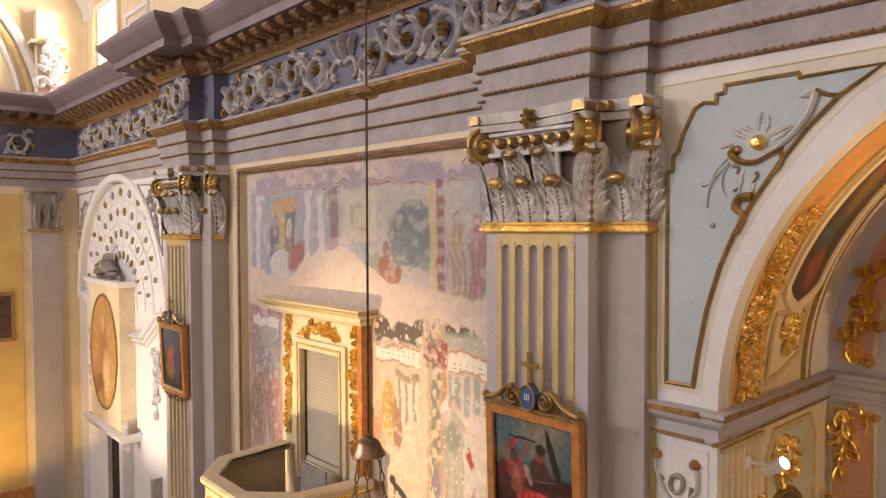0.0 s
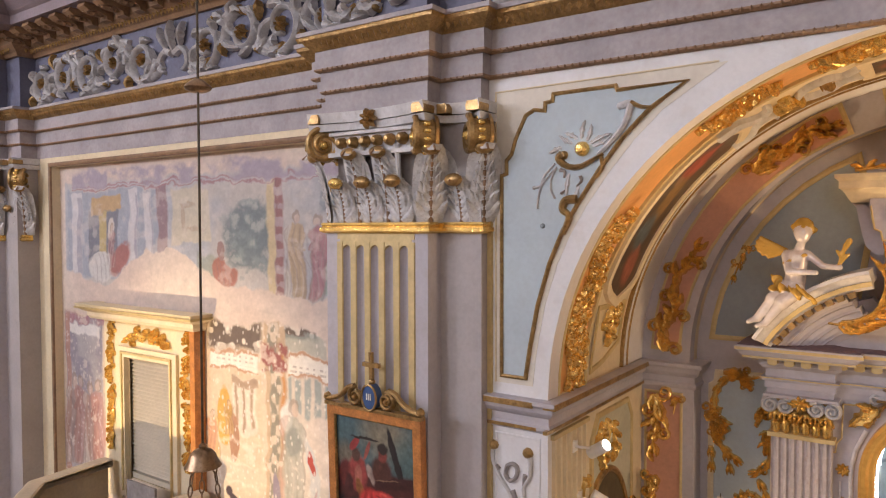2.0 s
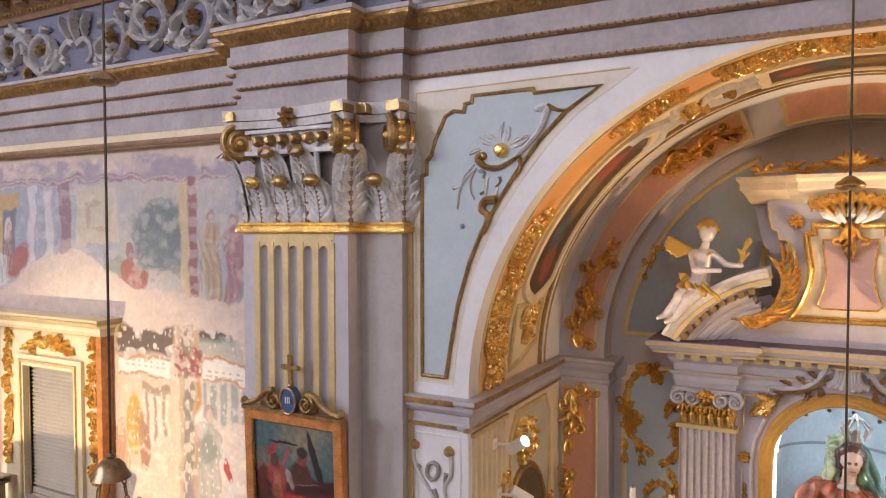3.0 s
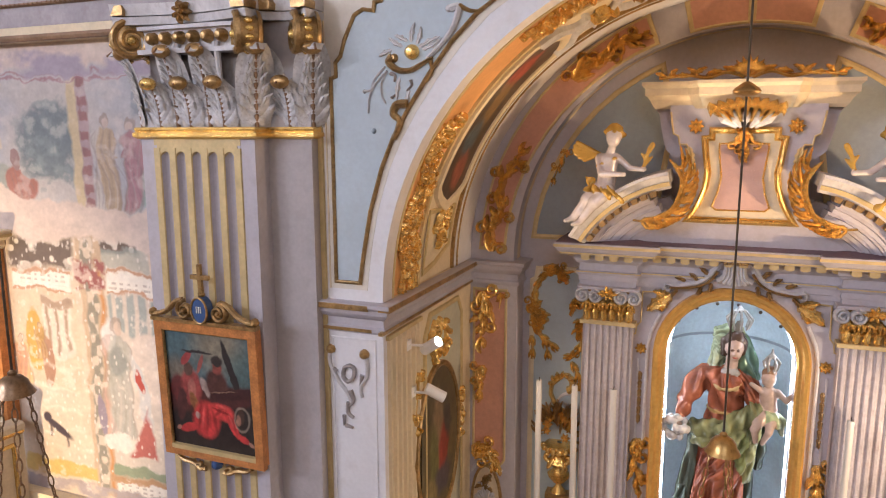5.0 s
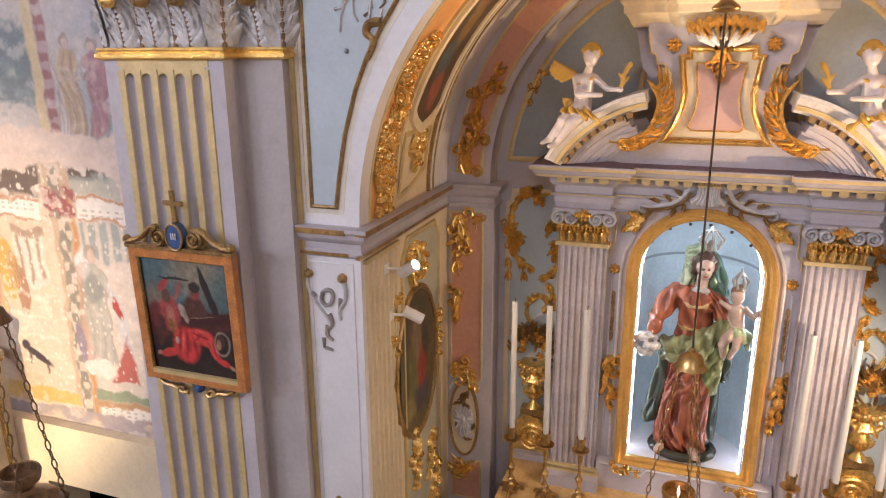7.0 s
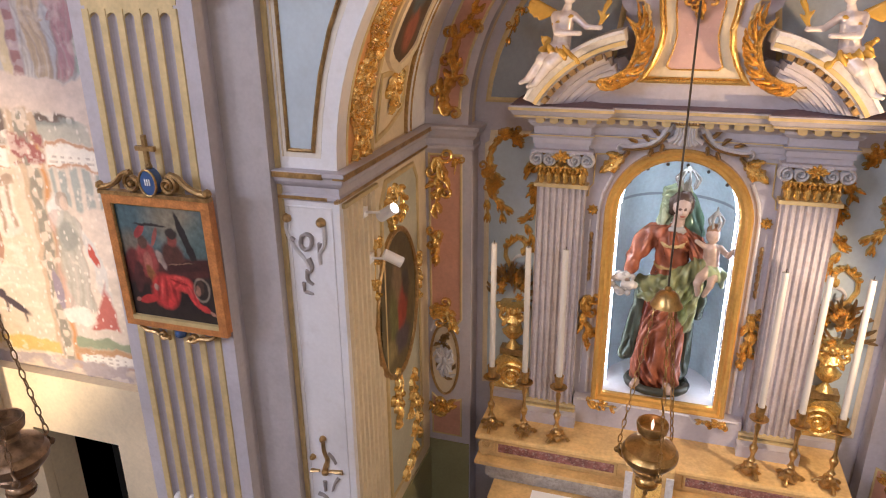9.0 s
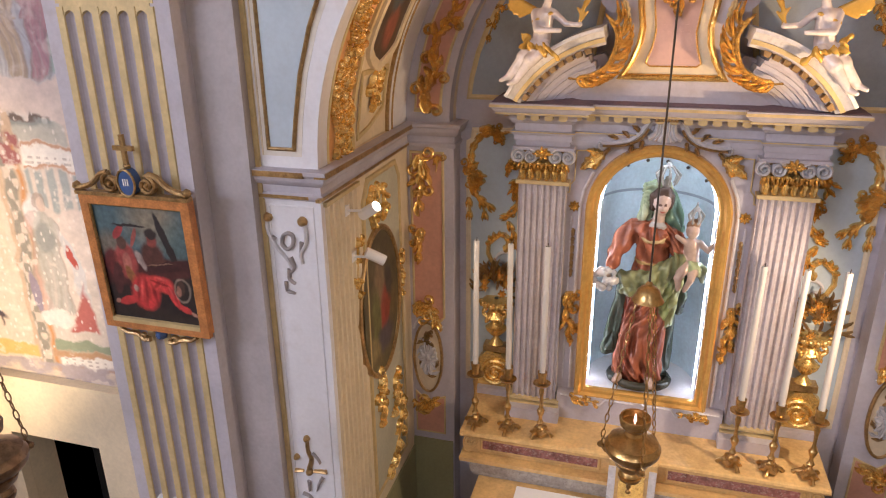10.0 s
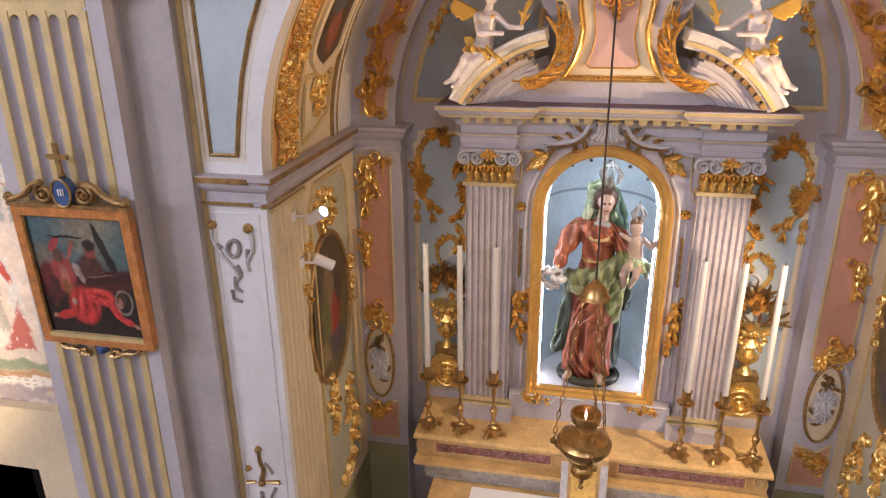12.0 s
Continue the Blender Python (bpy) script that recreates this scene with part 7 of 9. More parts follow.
for k in range(5):
    q = (k - 2) / 2
    part("shell_bulb", tube(B(), [(XA + 0.15 * q, 4.54, 4.55), (XA + 0.12 * q, 4.52, 4.51), (XA + 0.05 * q, 4.53, 4.465)], [0.022, 0.024, 0.008], 8), STONE, altar, "white shell lobe", True)
for sg in (1, -1):
    bm = B()
    stroke(bm, front(4.56), [(XA, 4.44), (XA + sg * 0.03, 4.42), (XA + sg * 0.05, 4.38), (XA + sg * 0.085, 4.37), (XA + sg * 0.08, 4.345), (XA + sg * 0.05, 4.345)], 0.014, 0.008, 0.04)
    part("pendant_scroll", bm, GOLD, altar, "", True)
bm = B()
spray(bm, front(4.57), [(XA, 4.46), (XA, 4.40), (XA, 4.33), (XA, 4.26)], 0.07, 0.04, rng)
part("shell_drop", bm, GOLD, altar, "gilt pendant leaves", True)
for sg in (1, -1):
    MK = lambda u, v, h: Vector((XA + sg * u, 4.56 - h, v))
    bm = B()
    stroke(bm, MK, [(0.02, 4.76), (0.12, 4.79), (0.22, 4.76), (0.34, 4.775), (0.50, 4.76)], 0.014, 0.010, 0.04)
    part("cresting_stem", bm, GOLD, altar, "gilt stem of the cresting", True)
    for cu, cv, an, ln in ((0.06, 4.775, 0.9, 0.10), (0.10, 4.79, 2.2, 0.08), (0.14, 4.79, 0.3, 0.10), (0.28, 4.76, 1.2, 0.09), (0.30, 4.77, 2.1, 0.09), (0.33, 4.77, 0.4, 0.08), (0.44, 4.765, 1.9, 0.07), (0.46, 4.765, 0.8, 0.07)):
        bm = B()
        leaf(bm, MK, (cu, cv), an, ln, 0.020, 0.05, bend=0.8 if an > 1.5 else -0.8, n=6)
        part("cresting_leaf", bm, GOLD, altar, "", True)
bm = B()
for k in range(7):
    leaf(bm, front(4.54), (XA, 4.76), math.radians(30 + 20 * k), 0.12, 0.025, 0.05, n=5)
part("crest_palmette", bm, GOLD, altar, "", True)
for k in range(7):
    q = (k - 3) / 3
    bm = B()
    stroke(bm, front(YA - 0.04), [(XA + 0.055 * q, 3.645), (XA + 0.05 * q, 3.60), (XA + 0.06 * q, 3.55), (XA + 0.10 * q, 3.50 + 0.02 * abs(q))], 0.014, 0.020, 0.06)
    part("keystone_rib", bm, STONE, altar, "white shell rib over the niche", True)
    bm = B()
    knob(bm, front(YA - 0.09), (XA + 0.058 * q, 3.648), 0.017, 0.04)
    part("keystone_curl", bm, OLDGOLD, altar, "", True)
for off, z0, z1 in ((0.031, 3.530, 3.537), (0.118, 3.660, 3.672), (0.154, 3.709, 3.726)):
    part("gilt_line", sweep(B(), [(off - 0.03, z0), (off, z0), (off, z1), (off - 0.03, z1)], L), YELLOW, altar, "gilt line of the entablature")
for i in range(1, len(L)):
    a, b = Vector(L[i - 1]), Vector(L[i])
    t = (b - a).normalized()
    nrm = Vector((-t.y, t.x))
    d = (b - a).length
    if d < 0.1:
        continue
    k = max(1, round(d / 0.085))
    for j in range(k):
        p = a + t * d * (j + 0.5) / k
        u0, u1 = -0.026, 0.026
        bm = B()
        prism(bm, [(u0, 3.657), (u0, 3.630), (u0 + 0.012, 3.622), (u1 - 0.012, 3.622), (u1, 3.630), (u1, 3.657)], lambda u, v, h: Vector((p.x + t.x * u + nrm.x * h, p.y + t.y * u + nrm.y * h, v)), 0.02, 0.095)
        part("dentil", bm, YELLOW, altar, "small gilt bracket")
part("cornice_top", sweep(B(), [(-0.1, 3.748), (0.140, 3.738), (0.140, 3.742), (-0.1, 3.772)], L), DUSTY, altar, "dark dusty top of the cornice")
# stars and band in the niche
bm = B()
rows_ = [[(XA + 0.396 * math.cos(a), Y_BACK - 0.06 + 0.415 * math.sin(a), z) for z in (3.00, 3.02)] for a in [math.pi * i / 24 for i in range(25)]]
grid(bm, rows_)
part("niche_band", bm, SLATE, altar, "grey band in the niche")
for a, z in ((0.5, 3.16), (0.95, 3.22), (1.4, 3.25), (1.85, 3.25), (2.3, 3.22), (2.7, 3.14)):
    bm = B()
    r = 0.40 * math.cos(math.asin((z - NIS) / 0.40)) - 0.012
    ball(bm, (XA + r * math.cos(a), Y_BACK - 0.06 + (r + 0.01) * math.sin(a), z), 0.013, 6, 4)
    part("star", bm, IRON, altar, "small metal star", True)
# ---- figures: one plain mesh each ----


def figure(name, label, pieces, m, voxel, folds=(), fold_depth=0.012):
    """A carved figure: rounded limbs grown together into one skin, coloured by the nearest limb, with fold shading
    painted on cloth.
    """
    bm = B()
    for a, b, ra, rb, col, *k in pieces:
        a, b = Vector(a), Vector(b)
        n = 5
        tube(bm, [a.lerp(b, i / n) for i in range(n + 1)], [ra + (rb - ra) * i / n for i in range(n + 1)], 12)
        ball(bm, a, ra, 12, 8)
        ball(bm, b, rb, 12, 8)
    me = bpy.data.meshes.new(name)
    bm.to_mesh(me)
    bm.free()
    tmp = new("rough", me)
    md = tmp.modifiers.new("skin", "REMESH")
    md.mode, md.voxel_size, md.use_smooth_shade = "VOXEL", voxel, True
    sm = tmp.modifiers.new("soften", "SMOOTH")
    sm.iterations, sm.factor = 3, 0.5
    me2 = bpy.data.meshes.new_from_object(tmp.evaluated_get(bpy.context.evaluated_depsgraph_get()))
    bpy.data.objects.remove(tmp)
    n = len(me2.vertices)
    co = np.empty(n * 3)
    me2.vertices.foreach_get("co", co)
    co = co.reshape(-1, 3)
    no = np.empty(n * 3)
    me2.vertices.foreach_get("normal", no)
    no = no.reshape(-1, 3)
    best, idx = np.full(n, 1e9), np.zeros(n, int)
    for i, (a, b, ra, rb, col, *k) in enumerate(pieces):
        a, b = np.array(a), np.array(b)
        d = b - a
        t = np.clip(((co - a) @ d) / max(1e-9, d @ d), 0, 1)
        dist = np.linalg.norm(co - a - t[:, None] * d, axis=1) - (ra + (rb - ra) * t)
        hit = dist < best
        best[hit], idx[hit] = dist[hit], i
    cols = np.array([p[4] for p in pieces])[idx]
    cloth = np.array([1.0 if len(p) > 5 and p[5] else 0.0 for p in pieces])[idx]
    ang = np.arctan2(co[:, 1], co[:, 0] + 0.15 * np.sin(co[:, 2] * 5))
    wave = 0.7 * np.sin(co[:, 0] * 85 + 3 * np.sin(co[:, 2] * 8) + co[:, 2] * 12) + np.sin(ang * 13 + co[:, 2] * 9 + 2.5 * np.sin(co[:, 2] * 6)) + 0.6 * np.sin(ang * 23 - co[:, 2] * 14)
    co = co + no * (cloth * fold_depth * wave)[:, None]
    # fold shading put into the cloth colour: lighter crests, darker valleys
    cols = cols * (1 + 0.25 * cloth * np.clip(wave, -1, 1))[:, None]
    me2.vertices.foreach_set("co", co.ravel())
    at = me2.color_attributes.new("paint", "FLOAT_COLOR", "POINT")
    at.data.foreach_set("color", np.concatenate([np.clip(cols, 0, 1), np.ones((n, 1))], 1).astype(np.float32).ravel())
    me2.materials.clear()
    me2.materials.append(COLOURED)
    for f in me2.polygons:
        f.use_smooth = True
    ob = new(name, me2)
    ob.matrix_basis = m
    return tagged(ob, label, "statue")


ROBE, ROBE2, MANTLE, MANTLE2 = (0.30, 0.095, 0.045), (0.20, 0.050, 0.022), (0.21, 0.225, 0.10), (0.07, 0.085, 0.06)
SKIN, HAIR, VEIL, SILVER, BASE = (0.50, 0.37, 0.29), (0.07, 0.04, 0.025), (0.30, 0.36, 0.22), (0.36, 0.35, 0.32), (0.05, 0.05, 0.035)
LACE = (0.72, 0.70, 0.66)
pcs = [
    ((-0.03, 0.02, 0.10), (-0.02, 0.02, 0.62), 0.150, 0.130, ROBE2, 1), ((-0.13, -0.02, 0.08), (-0.06, -0.03, 0.50), 0.070, 0.085, ROBE, 1), ((0.06, -0.05, 0.07), (0.03, -0.08, 0.52), 0.078, 0.092, ROBE, 1), ((-0.04, -0.09, 0.09), (0.0, -0.09, 0.60), 0.050, 0.060, ROBE, 1),
    ((0.0, 0.0, 0.62), (0.0, 0.0, 0.92), 0.132, 0.108, ROBE, 1), ((0.0, 0.0, 0.92), (0.0, -0.01, 1.10), 0.106, 0.110, ROBE, 1), ((-0.10, 0.0, 1.135), (0.11, 0.01, 1.135), 0.070, 0.066, ROBE, 1),
    ((0.01, -0.02, 1.16), (0.022, -0.035, 1.27), 0.044, 0.036, SKIN), ((0.03, -0.035, 1.345), (0.03, -0.04, 1.36), 0.056, 0.054, SKIN), ((0.034, -0.062, 1.300), (0.034, -0.064, 1.315), 0.036, 0.042, SKIN), ((0.016, -0.094, 1.342), (0.020, -0.095, 1.342), 0.007, 0.007, (0.12, 0.07, 0.05)), ((0.050, -0.094, 1.342), (0.054, -0.094, 1.342), 0.007, 0.007, (0.12, 0.07, 0.05)),
    ((0.036, -0.098, 1.335), (0.036, -0.106, 1.320), 0.006, 0.010, SKIN), ((0.030, -0.099, 1.296), (0.042, -0.099, 1.296), 0.007, 0.007, (0.42, 0.14, 0.11)), ((0.02, -0.02, 1.385), (0.04, -0.02, 1.40), 0.058, 0.054, HAIR), ((-0.02, -0.015, 1.30), (-0.018, -0.02, 1.38), 0.026, 0.036, HAIR), ((0.078, -0.015, 1.31), (0.075, -0.02, 1.38), 0.024, 0.034, HAIR),
    ((-0.03, 0.03, 1.40), (-0.075, 0.04, 1.20), 0.064, 0.045, VEIL, 1), ((0.07, 0.03, 1.38), (0.13, 0.02, 1.16), 0.058, 0.060, (0.10, 0.17, 0.11), 1), ((0.03, 0.03, 1.42), (0.03, 0.02, 1.43), 0.058, 0.058, VEIL, 1), ((-0.045, 0.0, 1.38), (-0.085, 0.01, 1.22), 0.022, 0.030, (0.40, 0.46, 0.30), 1),
    ((-0.02, -0.06, 1.19), (0.05, -0.065, 1.19), 0.022, 0.022, (0.40, 0.38, 0.34)),
    ((0.045, -0.02, 1.46), (0.05, -0.02, 1.50), 0.026, 0.020, (0.20, 0.19, 0.16)), ((0.05, -0.02, 1.585), (0.05, -0.02, 1.60), 0.02, 0.016, SILVER),
    ((-0.15, 0.0, 1.12), (-0.24, -0.02, 0.96), 0.070, 0.062, ROBE, 1), ((-0.24, -0.02, 0.96), (-0.265, -0.09, 0.86), 0.060, 0.040, ROBE, 1), ((-0.27, -0.11, 0.85), (-0.28, -0.13, 0.83), 0.03, 0.028, SKIN),
    ((0.13, 0.0, 1.11), (0.20, -0.05, 0.97), 0.058, 0.052, ROBE, 1), ((0.20, -0.05, 0.95), (0.24, -0.10, 0.92), 0.046, 0.036, SKIN),
    ((-0.18, -0.06, 0.80), (-0.02, -0.12, 0.82), 0.058, 0.062, MANTLE, 1), ((-0.02, -0.12, 0.82), (0.17, -0.10, 0.97), 0.062, 0.050, MANTLE, 1), ((-0.16, -0.07, 0.72), (0.06, -0.11, 0.77), 0.046, 0.054, MANTLE, 1), ((0.04, -0.11, 0.80), (0.18, -0.09, 0.90), 0.044, 0.048, MANTLE, 1),
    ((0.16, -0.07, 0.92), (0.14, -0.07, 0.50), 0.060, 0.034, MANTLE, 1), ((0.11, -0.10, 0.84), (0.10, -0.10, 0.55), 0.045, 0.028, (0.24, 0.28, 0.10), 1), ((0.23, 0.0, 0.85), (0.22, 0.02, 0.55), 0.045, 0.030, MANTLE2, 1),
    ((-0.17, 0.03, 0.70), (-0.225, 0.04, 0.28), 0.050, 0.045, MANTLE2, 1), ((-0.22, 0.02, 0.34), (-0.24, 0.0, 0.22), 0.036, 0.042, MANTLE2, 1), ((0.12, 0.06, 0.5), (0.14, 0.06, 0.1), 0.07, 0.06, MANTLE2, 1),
    ((-0.15, -0.12, 0.065), (-0.17, -0.17, 0.055), 0.028, 0.024, SKIN), ((0.06, -0.13, 0.060), (0.08, -0.18, 0.05), 0.030, 0.024, SKIN),
    ((0.25, -0.08, 0.97), (0.24, -0.08, 1.09), 0.050, 0.048, SKIN), ((0.235, -0.10, 1.175), (0.235, -0.10, 1.19), 0.042, 0.044, SKIN), ((0.235, -0.085, 1.215), (0.24, -0.08, 1.22), 0.043, 0.042, (0.22, 0.12, 0.06)),
    ((0.20, -0.09, 1.10), (0.14, -0.10, 1.14), 0.020, 0.015, SKIN), ((0.29, -0.08, 1.10), (0.345, -0.09, 1.05), 0.022, 0.018, SKIN), ((0.345, -0.09, 1.05), (0.365, -0.12, 1.10), 0.016, 0.016, SKIN),
    ((0.25, -0.11, 0.94), (0.31, -0.10, 0.91), 0.052, 0.042, (0.36, 0.42, 0.22), 1), ((0.31, -0.10, 0.91), (0.33, -0.09, 0.84), 0.035, 0.02, (0.40, 0.44, 0.28), 1), ((0.22, -0.12, 0.95), (0.17, -0.18, 0.88), 0.034, 0.028, SKIN), ((0.17, -0.18, 0.88), (0.18, -0.18, 0.80), 0.024, 0.016, SKIN), ((0.27, -0.12, 0.94), (0.25, -0.18, 0.87), 0.032, 0.024, SKIN),
    ((0.25, -0.18, 0.87), (0.22, -0.16, 0.79), 0.022, 0.016, SKIN)]
for k in range(6):
    a = 2 * math.pi * k / 6
    p0, p1, p2 = [(0.245 + r_ * math.cos(a), -0.09 + r_ * math.sin(a), z_) for r_, z_ in ((0.034, 1.245), (0.046, 1.29), (0.014, 1.335))]
    pcs += [(p0, p1, 0.008, 0.010, SILVER), (p1, p2, 0.009, 0.008, SILVER)]
pcs.append(((0.245, -0.09, 1.335), (0.245, -0.09, 1.375), 0.012, 0.007, SILVER))
rq = random.Random(3)
for k in range(10):
    a0, a1 = math.radians(180 + 18 * k), math.radians(198 + 18 * k)
    pcs.append(((0.0 + 0.075 * math.cos(a0), -0.06 + 0.06 * math.sin(a0), 1.12 - 0.03 * math.sin(math.pi * k / 9)), (0.0 + 0.075 * math.cos(a1), -0.06 + 0.06 * math.sin(a1), 1.12 - 0.03 * math.sin(math.pi * (k + 1) / 10)), 0.010, 0.010, (0.50, 0.36, 0.16)))
    pcs.append(((0.0 + 0.105 * math.cos(a0), 0.0 + 0.105 * math.sin(a0), 0.93), (0.0 + 0.105 * math.cos(a1), 0.0 + 0.105 * math.sin(a1), 0.93), 0.010, 0.010, (0.46, 0.30, 0.10)))
for k in range(9):
    a = 2 * math.pi * k / 9
    p0, p1, p2 = [(0.05 + r_ * math.cos(a), -0.02 + r_ * math.sin(a), z_) for r_, z_ in ((0.055, 1.47), (0.078, 1.53), (0.03, 1.585))]
    pcs += [(p0, p1, 0.008, 0.009, SILVER), (p1, p2, 0.009, 0.007, SILVER)]
for k in range(34):
    a, z = rq.uniform(0, 6.28), rq.uniform(-1, 1)
    q = math.sqrt(1 - z * z)
    c = (-0.29 + 0.072 * q * math.cos(a), -0.15 + 0.05 * q * math.sin(a), 0.815 + 0.072 * z)
    pcs.append((c, c, 0.023, 0.023, LACE if k % 3 else (0.45, 0.44, 0.42)))
for k in range(16):
    a0, a1 = 2 * math.pi * k / 16, 2 * math.pi * (k + 1) / 16
    pcs.append(((-0.01 + 0.2 * math.cos(a0), -0.01 + 0.15 * math.sin(a0), 0.02), (-0.01 + 0.2 * math.cos(a1), -0.01 + 0.15 * math.sin(a1), 0.02), 0.032, 0.032, BASE))
pcs.append(((-0.1, 0, 0.02), (0.1, 0, 0.02), 0.05, 0.05, BASE))
pcs = [((a[0], a[1], a[2] * 1.0), (b[0], b[1], b[2] * 1.0), ra, rb, c, *k) for a, b, ra, rb, c, *k in pcs]
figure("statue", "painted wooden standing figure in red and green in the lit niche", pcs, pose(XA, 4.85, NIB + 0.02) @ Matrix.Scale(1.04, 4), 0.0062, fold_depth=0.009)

WHT, GLD = (0.66, 0.61, 0.60), (0.52, 0.32, 0.06)
ang_p = [((0.0, 0.0, 0.0), (0.02, -0.02, 0.15), 0.058, 0.054, WHT), ((-0.03, -0.01, 0.165), (0.06, -0.02, 0.165), 0.034, 0.034, WHT), ((0.02, -0.02, 0.19), (0.035, -0.03, 0.23), 0.026, 0.024, WHT), ((0.045, -0.05, 0.275), (0.045, -0.045, 0.295), 0.040, 0.048, WHT), ((0.045, -0.015, 0.315), (0.045, -0.02, 0.33), 0.056, 0.052, GLD),
         ((0.075, -0.03, 0.17), (0.15, -0.06, 0.11), 0.023, 0.019, WHT), ((0.15, -0.06, 0.11), (0.235, -0.08, 0.105), 0.018, 0.014, WHT), ((-0.045, -0.02, 0.165), (-0.02, -0.08, 0.075), 0.024, 0.020, WHT), ((-0.02, -0.08, 0.075), (0.12, -0.10, 0.075), 0.019, 0.015, WHT),
         ((-0.02, -0.02, -0.02), (-0.10, -0.05, -0.09), 0.054, 0.046, WHT), ((-0.10, -0.05, -0.09), (-0.18, -0.07, -0.20), 0.038, 0.026, WHT), ((0.02, -0.05, -0.03), (-0.05, -0.09, -0.10), 0.046, 0.042, WHT), ((-0.05, -0.09, -0.10), (-0.13, -0.11, -0.22), 0.034, 0.022, WHT),
         ((-0.18, -0.07, -0.20), (-0.225, -0.10, -0.22), 0.020, 0.014, WHT), ((-0.13, -0.11, -0.22), (-0.17, -0.14, -0.235), 0.020, 0.014, WHT),
         ((-0.08, -0.05, -0.03), (0.05, -0.10, -0.04), 0.030, 0.024, GLD, 1), ((0.05, -0.10, -0.03), (0.11, -0.10, -0.08), 0.028, 0.012, GLD, 1), ((-0.08, -0.02, 0.0), (-0.12, 0.0, 0.05), 0.026, 0.012, GLD, 1), ((-0.05, -0.06, 0.12), (0.06, -0.06, 0.17), 0.008, 0.008, GLD),
         ((0.225, -0.07, 0.10), (0.255, -0.07, 0.23), 0.012, 0.010, GLD), ((0.25, -0.07, 0.20), (0.275, -0.07, 0.25), 0.012, 0.018, GLD), ((0.24, -0.07, 0.16), (0.215, -0.07, 0.20), 0.012, 0.008, GLD), ((0.24, -0.07, 0.14), (0.275, -0.07, 0.18), 0.012, 0.008, GLD)]
for q in range(6):
    w_ = math.radians(150 + 17 * q)
    ang_p.append(((-0.05, 0.02, 0.19), (-0.05 + 0.155 * math.cos(w_), 0.02, 0.20 + 0.085 * math.sin(w_) + 0.02), 0.016, 0.013, GLD))
for q in range(14):
    w_, e_ = 2.4 * q, 0.15 + 0.09 * q
    ang_p.append(((0.045 + 0.056 * math.cos(w_) * math.cos(e_), -0.02 + 0.05 * math.sin(w_) * math.cos(e_), 0.30 + 0.06 * math.sin(e_)),) * 2 + (0.018, 0.018, GLD))
figure("angel_statue", "white stucco angel with gilt wings reclining on the pediment", ang_p, pose(-0.65, 4.43, 4.115), 0.0065)
ang_q = [((-a[0], a[1], a[2]), (-b[0], b[1], b[2]), ra, rb, c, *k) for a, b, ra, rb, c, *k in ang_p]
figure("angel_statue", "white stucco angel with gilt garland reclining on the pediment", ang_q, pose(mirror(-0.65), 4.43, 4.115), 0.0065)

# ---- urns, candlesticks, altar table ----


